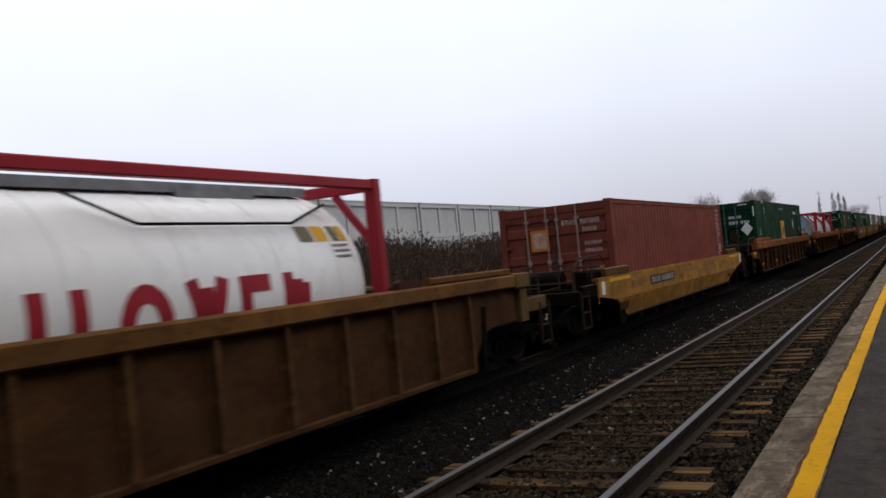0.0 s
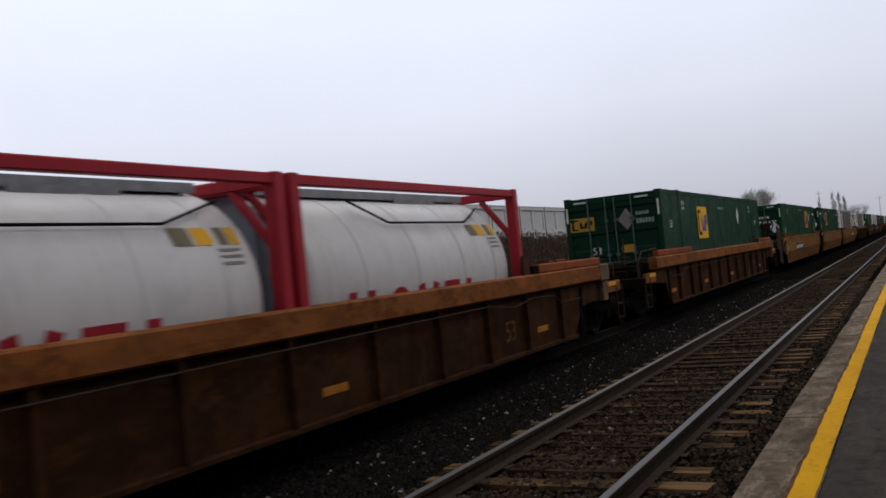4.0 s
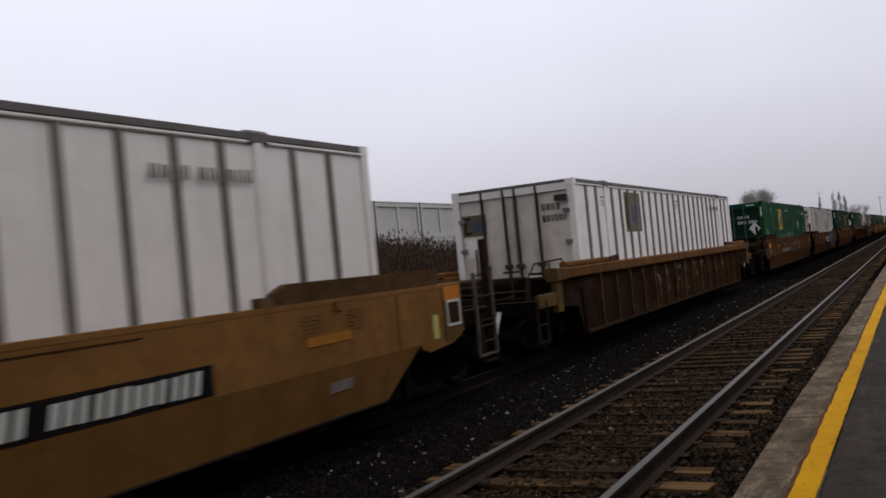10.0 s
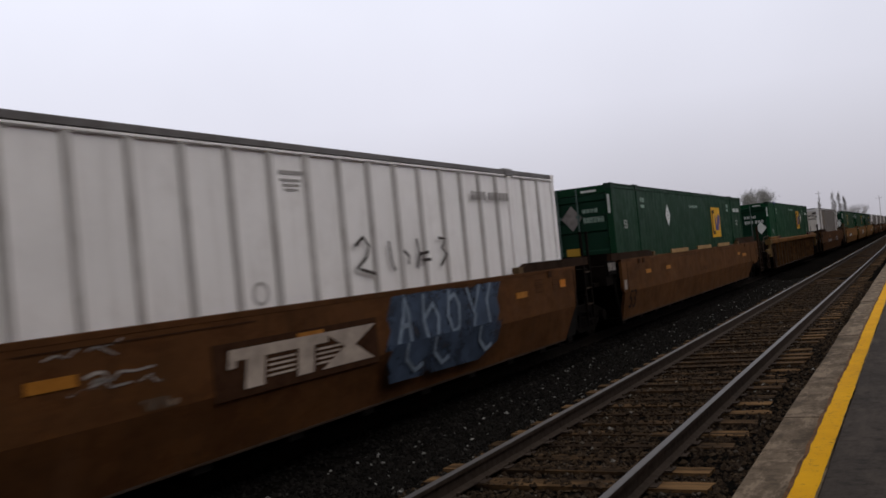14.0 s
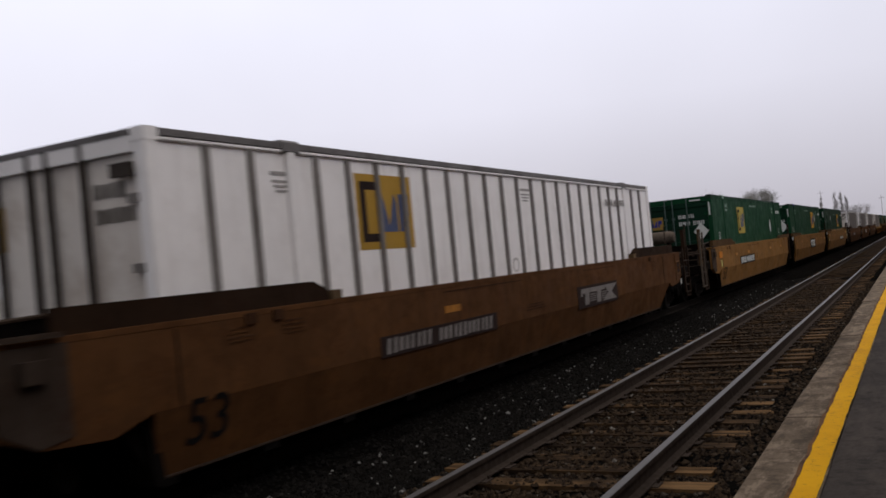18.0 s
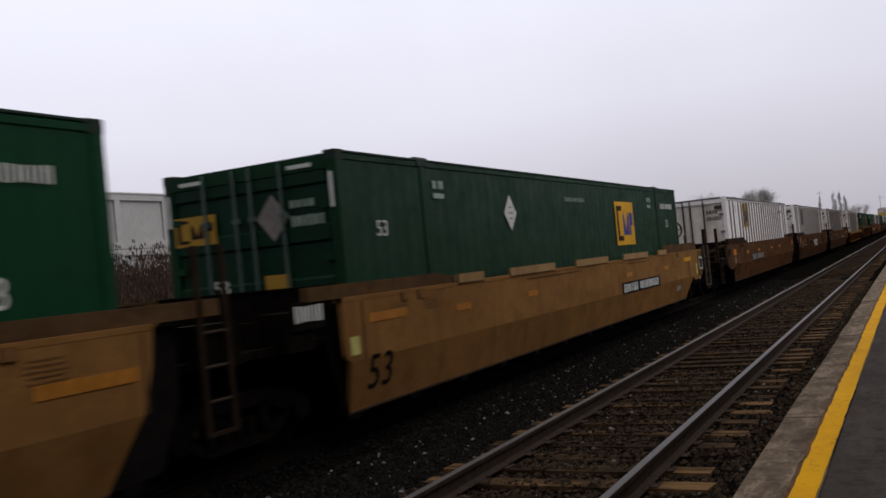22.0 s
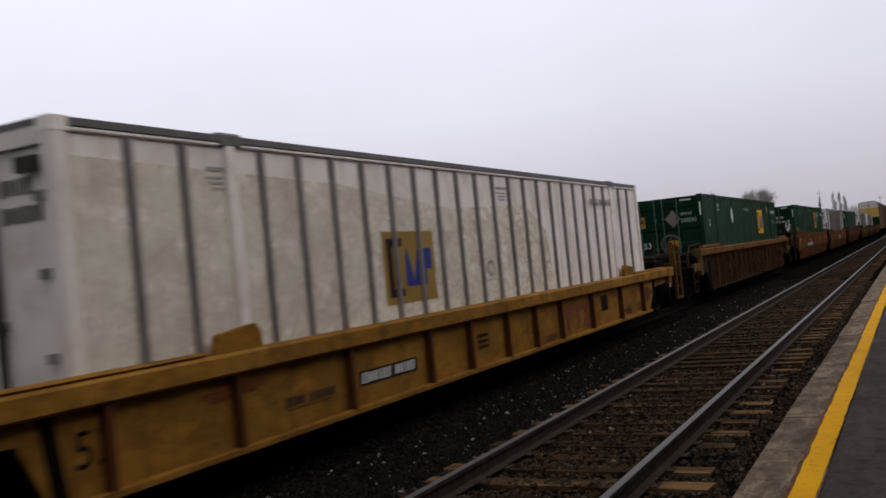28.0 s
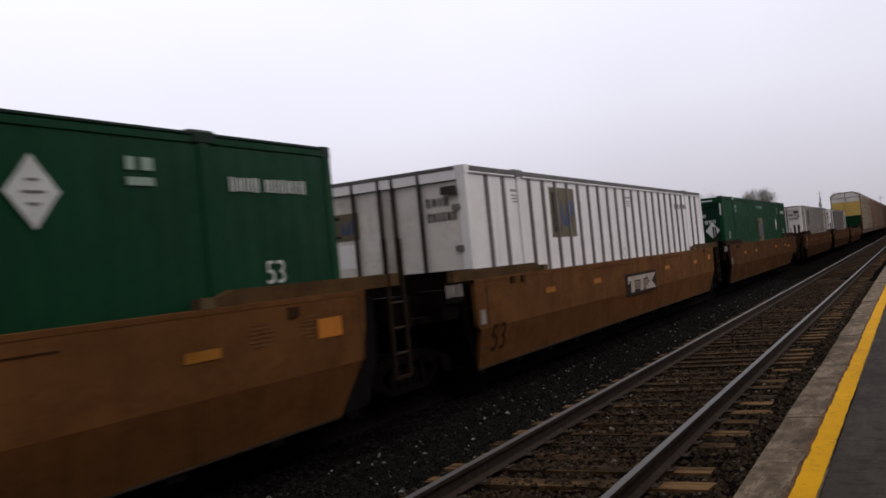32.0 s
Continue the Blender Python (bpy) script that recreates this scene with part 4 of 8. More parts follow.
        for z in (0.45, 1.05, 1.7, 2.3):
            part("hinge", shared("hinge:" + tag, lambda b: b.box(-0.07, 0.07, -hl - 0.006, -hl + 0.03, -0.04, 0.04)), M_RIB if white else mat, dob, at=(dw - 0.03 if sx > 0 else 0.03, 0, z))
    part("rear_wall", shared("rear_wall:" + tag, lambda b: [b.box(-W + 0.13, W - 0.13, hl - 0.07, hl - 0.04, 0.1, H - 0.1)] + [b.box(-W + 0.2 + 0.28 * k, -W + 0.34 + 0.28 * k, hl - 0.04, hl - 0.01, 0.15, H - 0.15) for k in range(8)]), mat, ob)


def cells(b, ys, zs, rows, lean=0.0, d=0.005):
    """One flat connected shape on a side: rows of marks, from the top, say which cells of the grid are filled."""
    n, m = len(ys), len(zs)
    base = [(0.0, y + lean * z, z) for z in zs for y in ys]
    full = {(i, m - 2 - j) for j, r in enumerate(rows) for i, c in enumerate(r) if c == "#"}
    used, f = {}, []

    def at(i, j, k):
        return used.setdefault((i, j, k), len(used))

    for i, j in sorted(full):
        f.append([at(i, j, 1), at(i + 1, j, 1), at(i + 1, j + 1, 1), at(i, j + 1, 1)])
        for (di, dj), (p, q) in (((-1, 0), ((0, 0), (0, 1))), ((1, 0), ((1, 1), (1, 0))), ((0, -1), ((1, 0), (0, 0))), ((0, 1), ((0, 1), (1, 1)))):
            if (i + di, j + dj) not in full:
                f.append([at(i + p[0], j + p[1], 1), at(i + q[0], j + q[1], 1), at(i + q[0], j + q[1], 0), at(i + p[0], j + p[1], 0)])
    v = [None] * len(used)
    for (i, j, k), s in used.items():
        x, y, z = base[j * n + i]
        v[s] = (x + d * k, y, z)
    b.add(v, f)


def logo_board(parent, w, h, board, bar, blue, at, turn=(0, 0, 0)):
    """A yellow sign with a dark bracket shape and two blue shapes."""
    lb = part("logo_board", plate(w, h, 0.005), board, parent, "yellow sign with dark and blue shapes", at, turn)
    tag = ":%.2f:%.2f" % (w, h)
    part("logo_shape", shared("logo_bracket" + tag, lambda b: cells(b, [-0.43 * w, -0.34 * w, -0.15 * w], [q * h for q in (-0.4, -0.29, -0.05, 0.06, 0.29, 0.4)], ("##", "#.", "#.", "#.", "##"))), bar, lb, at=(0.003, 0, 0))
    peaks = [(-0.1, -0.27), (0.2, -0.27), (0.2, 0.14), (0.16, 0.25), (0.12, 0.1), (0.05, -0.2), (-0.02, 0.1), (-0.06, 0.25), (-0.1, 0.14)]
    part("logo_shape", shared("logo_peaks" + tag, lambda b: b.along_x([(p * w, q * h) for p, q in peaks], 0, 0.006)), blue, lb, at=(0.003, 0, 0))
    part("logo_shape", shared("logo_flag" + tag, lambda b: cells(b, [0.24 * w, 0.31 * w, 0.37 * w, 0.43 * w], [q * h for q in (-0.27, -0.05, 0.03, 0.17, 0.25)], ("###", "###", "###", "#.."))), blue, lb, at=(0.003, 0, 0))
    return lb


def logo_trio(parent, w, h, ink, at, stripes=True, lean=0.2):
    """A beam on two stems and an hourglass, with thin stripes between them."""
    q = 0.31 * w
    part("logo_shape", shared("beam:%.2f:%.2f" % (w, h), lambda b: cells(b, [k * q for k in (-1.49, -1.36, -1.17, -0.83, -0.17, 0.17, 0.47)], [k * h for k in (-0.5, 0.05, 0.22, 0.5)], ("######", "#.#.#.", "..#.#."), lean)), ink, parent, at=at)
    e = 0.13
    pts = [(-0.5 - e, -0.5), (0.5 + e, -0.5), (e, 0.0), (0.5 + e, 0.5), (-0.5 - e, 0.5), (-e, 0.0)]
    part("logo_shape", shared("hourglass:%.2f:%.2f" % (w, h), lambda b: b.along_x([(y * q + lean * z * h, z * h) for y, z in pts], 0, 0.005)), ink, parent, at=(at[0], at[1] + q, at[2]))
    if stripes:
        for c in (-q / 2, q / 2):
            for z in (-0.31, -0.18, -0.05, 0.08):
                part("logo_stripe", slant(0.54 * q, 0.055 * h, lean), ink, parent, at=(at[0], at[1] + c + lean * z * h, at[2] + z * h))


def ring_shape(b, ry, rz, hole, n=14):
    v, f = [], []
    for k in range(n):
        a = k * math.tau / n
        for s in (1.0, hole):
            for x in (0, 0.005):
                v.append((x, ry * s * math.cos(a), rz * s * math.sin(a)))
    for k in range(n):
        i, j = 4 * k, 4 * ((k + 1) % n)
        f += [(i + 1, j + 1, j + 3, i + 3), (i, i + 1, j + 1, j), (i + 2, j + 2, j + 3, i + 3)]
    b.add(v, f)


def figure(k, w, h, lean=0.0):
    """An illegible mark: one or two plain upright bars."""
    t, g = h * (1.0, 0.88, 0.94)[k % 3] / 2, (0.36, 0.4, 0.33)[k % 3] * w

    def make(b):
        cells(b, [0, g, w - g, w], [-t, t], ("#.#",), lean, 0.004)

    return shared("figure:%d:%.3f:%.3f:%.2f" % (k % 3, w, h, lean), make)


def number_bars(parent, name, material, y, z, counts, w, h, face=1.2955, gap=0.6, end=None, thin=0.68, lean=0.0):
    """A row of illegible marks in groups, on the side or on an end that faces -y."""
    k = 0
    y -= w * thin / 2
    for n in counts:
        for _ in range(n):
            at, turn = ((face + 0.002, y, z), (0, 0, 0)) if end is None else ((y, end, z), (0, 0, -90))
            part(name, figure(k, w * thin, h, lean), material, parent, at=at, turn=turn)
            y, k = y + w, k + 1
        y += w * gap


def front_marks(ob, L, board, bar, blue, white, diamond, style=0):
    f = -L / 2
    if white:
        logo_board(ob, 0.52, 0.42, board, bar, blue, (-0.86, f + 0.046, 2.2), (0, 0, -90))
        part("pale_patch", plate(0.42, 0.36, 0.004), M_WHITE, ob, "clean white patch", at=(-0.86, f + 0.046, 1.74), turn=(0, 0, -90))
        number_bars(ob, "number_bar", M_RODD, 0.64, 2.4, (4,), 0.1, 0.14, end=f + 0.046)
        number_bars(ob, "number_bar", M_RODD, 0.64, 2.18, (6,), 0.082, 0.14, end=f + 0.046)
        for z in (0.55, 2.55):
            part("door_latch", plate(0.24, 0.12, 0.05), M_RODD, ob, at=(1.02, f + 0.01, z), turn=(0, 0, -90))
        return
    if style == 0:
        logo_board(ob, 0.64, 0.4, board, bar, blue, (-0.59, f + 0.006, 2.13), (0, 0, -90))
        number_bars(ob, "number_bar", M_SIGN, 0.28, 2.27, (4,), 0.13, 0.12, end=f + 0.006)
        number_bars(ob, "number_bar", M_SIGN, 0.28, 2.05, (3, 3), 0.125, 0.135, end=f + 0.006)
    else:
        logo_board(ob, 0.66, 0.36, board, bar, blue, (-0.84, f + 0.006, 2.18), (0, 0, -90))
        number_bars(ob, "number_bar", M_PALE, 0.65, 2.34, (4,), 0.09, 0.09, end=f + 0.006)
        number_bars(ob, "number_bar", M_PALE, 0.65, 2.14, (6,), 0.08, 0.13, end=f + 0.006)
    for x in (-0.85, 0.8):
        part("white_stripe", plate(0.34, 0.045), M_SIGN, ob, at=(x, f - 0.006, 2.76), turn=(0, 0, -90))
        part("white_stripe", plate(0.05, 0.4), M_SIGN, ob, at=(-1.23 if x < 0 else 1.22, f - 0.006, 2.45), turn=(0, 0, -90))
    for z in (1.2, 1.35, 1.0, 0.85):
        number_bars(ob, "number_bar", M_PALE, 0.3, z - 0.3, (5,), 0.13, 0.05, end=f + 0.006)
        part("number_bar", plate(0.5, 0.05), M_PALE, ob, at=(-0.6, f + 0.006, z - 0.25), turn=(0, 0, -90))
    if diamond:
        part("placard", rhomb(0.235), M_SIGN if style == 0 else M_GREYMARK, ob, "white diamond placard", at=(0.91 if style == 0 else 0.37, f - 0.008, 1.76 if style == 0 else 2.21), turn=(0, 0, -90))
    if style:
        part("number_mark", letters("53", 0.19), M_SIGN, ob, at=(-0.62, f - 0.004, 1.36), turn=(0, 0, -90))
        part("placard", plate(0.36, 0.2), M_OCHRE, ob, "ochre notice", at=(0.36, f - 0.006, 1.45), turn=(0, 0, -90))


def diamond_mark(ob, y, z, W=1.2955):
    d = part("placard", rhomb(0.24), M_SIGN, ob, "white diamond placard", at=(W + 0.002, y, z))
    for k in (-0.09, 0.0, 0.09):
        part("placard_bar", plate(0.2 - abs(k), 0.02), M_GREYMARK, d, at=(0.005, 0, k))


def green_box(name_label, mat, logo, diamond, text, old=0, pale=0, front_diamond=1, low53=1, number=(6.4, 2.7), data=5.25, board=M_YELLOW, end_board=M_OLIVE2, front_number=0):
    """A 53-foot green container. logo: (middle y, middle z); diamond, text: y and z."""
    ob = thing("shipping_container", name_label, "container", "containers of the train")
    if pale:
        ob["pale"] = pale
    L, H, W = 16.154, 2.896, 1.2955
    container_shell(ob, L, H, mat, M_DKRAIL, 0)
    logo_board(ob, 1.38, 0.95, board, M_DARK, M_LBLUE if pale == 1 else M_BLUE, (W + 0.002, logo[0], logo[1] - FLOOR))
    if diamond:
        diamond_mark(ob, diamond[0], diamond[1] - FLOOR)
    if text:
        number_bars(ob, "faded_mark", M_PALE, text[0], text[1] - FLOOR, (6, 7) if not old else (9,), (text[2] - text[0]) / (13.5 if not old else 9), 0.085, thin=0.52)
    z53 = 1.84 if low53 else 2.28
    for y in (-7.32, 6.78):
        part("number_mark", letters("53", 0.24 if low53 else 0.2), M_SIGN, ob, "white length number", at=(W - 0.004, y, z53 - FLOOR - 0.11))
    for y in (-5.66, data):
        part("data_sign", shared("data_sign", lambda b: cells(b, [-0.15, -0.1, -0.05, 0.02, 0.07, 0.15], [-0.13, -0.06, 0.0, 0.06, 0.11], ("##.##", "##.##", ".....", "#####"), 0, 0.004)), M_PALE, ob, at=(W + 0.002, y, 2.78 - FLOOR))
    if number:
        number_bars(ob, "number_bar", M_SIGN, number[0], number[1] - FLOOR, (4, 6), 0.115, 0.14)
    if front_number:
        number_bars(ob, "number_bar", M_SIGN, -7.55, 2.74 - FLOOR, (4, 6), 0.115, 0.14)
    front_marks(ob, L, M_OCHRE if old else end_board, M_DARK, M_DARK if old else M_BLUE, 0, front_diamond, old)
    return ob


def white_box(label, mat, logo, board, blue, soiled=0, ribs=M_RIB, top=M_GREYFRAME):
    """A 53-foot white container with outside ribs."""
    ob = thing("shipping_container", label, "container", "containers of the train")
    L, H, W = 16.154, 2.896, 1.2955
    container_shell(ob, L, H, mat, top, 1)
    rib = shared("side_rib", lambda b: b.along_z([(W - 0.034, -0.05), (W - 0.006, -0.036), (W + 0.006, -0.028), (W + 0.006, 0.028), (W - 0.006, 0.036), (W - 0.034, 0.05)], 0.16, H - 0.12))
    ys = [-0.04 + 0.617 * k for k in range(-9, 10)] + [-7.31, -6.68, 6.62, 7.27]
    for y in ys:
        part("side_rib", rib, ribs, ob, at=(0, y, 0))
    far = Build()
    for y in ys:
        far.box(-W - 0.004, -W + 0.024, y - 0.045, y + 0.045, 0.16, H - 0.12)
    part("far_side_ribs", shared("far_side_ribs", lambda b: b.add(far.v, far.f)), ribs, ob)
    if logo:
        logo_board(ob, 1.3, 0.9, board, M_RODD if board is M_OLIVE else M_DARK, blue, (W - 0.033, logo[0], logo[1] - FLOOR))
    number_bars(ob, "number_bar", M_GREYMARK, 4.6, 2.72 - FLOOR, (4, 6), 0.13, 0.13, W + 0.008)
    for y, z in ((0.3, 2.86), (-6.2, 2.84)):
        part("data_sign", plate(0.4, 0.04), M_FAINTMARK, ob, at=(W - 0.032, y + 0.02, z - FLOOR))
        for q in range(3):
            part("data_sign", plate(0.34 - 0.06 * q, 0.025), M_FAINTMARK, ob, at=(W - 0.032, y, z - 0.08 - 0.05 * q - FLOOR))
    part("faded_mark", shared("faded_ring", lambda b: ring_shape(b, 0.13, 0.12, 0.72)), M_RIB if soiled else M_PALERIB, ob, at=(W - 0.032, -0.34, 1.64 - FLOOR))
    part("faded_mark", plate(0.3, 0.03), M_PALERIB, ob, at=(W - 0.032, -0.34, 1.49 - FLOOR))
    front_marks(ob, L, board, M_DARK, blue, 1, 0)
    return ob


def maroon_box():
    ob = thing("shipping_container", "maroon corrugated forty-foot shipping container", "container", "containers of the train")
    container_shell(ob, 12.192, 2.56, M_MAROON, M_MAROON, 0, stacked=False)
    f, W = -6.096, 1.2955
    pl = part("placard", plate(0.42, 0.46), M_ORANGE, ob, "orange placard", at=(-0.35, f - 0.03, 1.8), turn=(0, 0, -90))
    part("placard_panel", plate(0.3, 0.34, 0.004), M_MARKP, pl, at=(0.004, 0, 0))
    part("placard_bar", plate(0.05, 0.2, 0.004), M_ORANGE, pl, at=(0.006, 0, 0))
    number_bars(ob, "number_bar", M_MARKP, 0.2, 2.14, (4,), 0.09, 0.12, end=f - 0.004)
    number_bars(ob, "number_bar", M_MARKP, 0.62, 2.14, (6,), 0.075, 0.12, end=f - 0.004)
    number_bars(ob, "number_bar", M_MARKP, 0.66, 1.96, (4,), 0.085, 0.1, end=f - 0.004)
    for z in (1.66, 1.5, 1.12, 0.8):
        number_bars(ob, "number_bar", M_MARKP, 0.68, z, (6,), 0.066, 0.08, end=f - 0.004)
    for y, n, step in ((5.22, 12, 0.135), (5.49, 6, 0.15)):
        for k in range(n):
            part("number_bar", figure(k, 0.11, 0.095), M_MARKP, ob, at=(W + 0.002, y, 2.38 - step * k))
    for k in range(4):
        part("small_print", plate(0.26, 0.035), M_MARKP, ob, at=(W + 0.002, 5.52, 1.28 - 0.065 * k))
    return ob


def tank_box(dusty):
    """A 20-foot tank container: a white drum in a red frame."""
    ob = thing("tank_container", "white tank container in a red steel frame", "tank container", "containers of the train")
    coat = M_TANK_D if dusty else M_TANK
    hl, W, H, r = 3.03, 1.22, 2.59, 1.16
    cz = 1.36
    post = shared("frame_post", lambda b: b.along_z(soft_rect(-0.08, 0.08, -0.08, 0.08, 0.015), 0.0, H))
    for sx in (-1, 1):
        for sy in (-1, 1):
            part("frame_post", post, M_RED, ob, at=(sx * (W - 0.01), sy * (hl - 0.08), 0))
        for z in (0.06, H - 0.07):
            part("frame_rail", shared("frame_rail:%.2f" % z, lambda b: b.along_y(soft_rect(-0.06, 0.06, z - 0.055, z + 0.06, 0.012), -hl + 0.15, hl - 0.15)), M_RED, ob, at=(sx * (W - 0.01), 0, 0))
    for sy in (-1, 1):
        for z in (0.08, H - 0.08):
            part("end_rail", shared("end_rail:%.2f" % z, lambda b: b.along_x(soft_rect(-0.06, 0.06, z - 0.06, z + 0.07, 0.012), -W + 0.06, W - 0.06)), M_RED, ob, at=(0, sy * (hl - 0.08), 0))
        for sx in (-1, 1):
            part("corner_brace", Build().rod((sx * (W - 0.05), sy * (hl - 0.08), H - 0.78), (sx * (W - 0.55), sy * (hl - 0.08), H - 0.14), 0.055, 6), M_RED, ob)
            part("corner_brace", Build().rod((sx * (W - 0.05), sy * (hl - 0.08), 0.7), (sx * (W - 0.5), sy * (hl - 0.08), 0.1), 0.055, 6), M_RED, ob)
    prof = [(0.01, -2.82), (0.5, -2.79), (0.85, -2.70), (1.05, -2.64), (r - 0.03, -2.58), (r, -2.5), (r, 2.62), (r - 0.03, 2.72), (1.05, 2.8), (0.85, 2.85), (0.5, 2.88), (0.01, 2.89)]
    tank = part("tank_drum", shared("tank_drum", lambda b: b.lathe(prof, 40, "y", (0, 0, cz)), True), coat, ob, "smooth white coated drum")
    for y in (-1.5, -0.2, 1.15, 2.2):
        part("drum_band", shared("drum_band", lambda b: b.lathe([(r - 0.01, -0.03), (r + 0.007, -0.028), (r + 0.007, 0.028), (r - 0.01, 0.03)], 40, "y", (0, 0, cz)), True), coat, tank, at=(0, y, 0))
    end = part("end_panel", shared("tank_end_panel", lambda b: b.along_y([(-1.1, 0.3), (0.66, 0.3), (0.66, 2.3), (0.4, 2.46), (-0.42, 2.46), (-0.6, 2.36), (-1.1, 1.72)], -2.9, -2.82)), M_TANKEND, ob, "grey-blue end panel with small marks")
    part("end_strip", shared("tank_end_strip", lambda b: b.along_y([(0.68, 0.3), (1.1, 0.3), (1.1, 1.75), (0.68, 2.28)], -2.84, -2.8)), M_TANKEND, ob, "grey-blue side strip of the end")
    for y, z, w, h in ((-0.12, 2.28, 0.2, 0.08), (-0.45, 2.1, 0.16, 0.08), (-0.12, 2.1, 0.4, 0.05), (0.4, 2.12, 0.18, 0.08), (-0.12, 1.98, 0.3, 0.045), (-0.1, 1.92, 0.46, 0.035)):
        number_bars(end, "end_mark", M_GREYMARK, y - w / 2, z, (3,), w / 3, h, end=-2.9)
    for k in range(5):
        a = math.pi * (0.5 + 0.17 * (2 - k))
        part("end_mark", plate(0.1, 0.1), M_RODD, end, at=(-0.05 + 0.5 * math.cos(a), -2.9, 1.36 + 0.32 * math.sin(a)), turn=(0, 0, -90))
    for x, y in ((-0.9, -2.9), (0.88, -2.842)):
        part("warning_sign", shared("warning_triangle", lambda b: b.along_x([(-0.15, -0.12), (0.15, -0.12), (0.0, 0.15)], 0, 0.006)), M_REFL, end, "yellow triangle", at=(x, y, 1.66), turn=(0, 0, -90))
        part("warning_bar", plate(0.18, 0.05), M_RODD, end, at=(x, y, 1.47), turn=(0, 0, -90))
    part("walkway", Build().box(-0.45, 0.45, -2.9, 2.6, H - 0.1, H - 0.06).box(0.42, 0.48, -2.9, 2.6, H - 0.13, H - 0.03).box(-0.48, -0.42, -2.9, 2.6, H - 0.13, H - 0.03), M_WALK, ob, "grey grating walkway")
    part("spill_box", Build().box(-0.5, 0.5, 0.4, 1.6, H - 0.25, H - 0.11), M_WALK, ob)
    part("hatch", Build().lathe([(0.0, 0.0), (0.26, 0.0), (0.3, 0.05), (0.3, 0.12)], 16, "x", (0, 0, 0)), M_WALK, ob, at=(0, -0.8, H - 0.2), turn=(0, 90, 0))
    part("hand_pipe", Build().path([(0.75, -1.2, H - 0.2), (0.98, -0.6, H - 0.5), (0.98, 1.6, H - 0.5), (0.72, 2.6, H - 0.25)], 0.016), M_STEEL, ob)
    # large red company shapes low on the drum, and small signs near the end

    def curved(b, y0, y1, a0, a1, n=8):
        v, f = [], []
        for i in range(n + 1):
            a = a0 + (a1 - a0) * i / n
            for y in (y0, y1):
                v.append(((r + 0.006) * math.cos(a), y, cz + (r + 0.006) * math.sin(a)))
        b.add(v, [(2 * i, 2 * i + 1, 2 * i + 3, 2 * i + 2) for i in range(n)])

    def bent(strokes, w=0.165):
        """Painted strokes that follow the drum; points are metres along it and round it."""
        b = Build()
        for n, pts in enumerate(strokes):
            pts = [(y, z - (0.3 if dusty else 0.0)) for y, z in pts]
            fine = [pts[0]]
            for p, q in zip(pts, pts[1:]):
                m = max(1, round(math.hypot(q[0] - p[0], q[1] - p[1]) / 0.07))
                fine += [(p[0] + (q[0] - p[0]) * i / m, p[1] + (q[1] - p[1]) * i / m) for i in range(1, m + 1)]
            o = ribbon(fine, w)
            rad = r + 0.004 + 0.0007 * n
            b.add([((rad + x) * math.cos(z / r), y, cz + (rad + x) * math.sin(z / r)) for x, y, z in o.v], o.f)
        return b

    hoop = [(-0.75 + 0.23 * math.cos(k * math.tau / 20), -0.19 + 0.31 * math.sin(k * math.tau / 20)) for k in range(21)]
    for strokes in ([[(-1.85, 0.2), (-1.85, -0.58)], [(-1.45, 0.2), (-1.45, -0.58)]], [hoop], [[(-0.2, 0.2), (0.0, -0.5)], [(0.22, 0.2), (0.04, -0.44)], [(0.0, 0.12), (0.02, -0.3)]],
                    [[(0.54, 0.2), (0.54, -0.58)], [(0.62, 0.12), (0.92, 0.12)], [(0.62, -0.5), (0.92, -0.5)]], [[(1.22, 0.2), (1.22, -0.58)], [(1.38, 0.12), (1.38, -0.16)], [(1.5, 0.08), (1.5, -0.58)]]):
        part("company_shape", bent(strokes), M_RED, tank, "red painted shape")
    for y, m in ((1.66, M_OLIVE), (1.95, M_YELLOW), (2.27, M_OLIVE), (2.43, M_YELLOW)):
        bb = Build()
        curved(bb, y, y + (0.25 if y < 2 else 0.13), 0.46, 0.64)
        part("drum_sign", bb, m, tank)
    for z in (0.4, 0.34, 0.28):
        bb = Build()
        curved(bb, 2.2, 2.52, z, z + 0.025)
        part("drum_sign", bb, M_GREYMARK, tank)
    return ob


# ---- railcars ----
WHEEL_R = 0.42


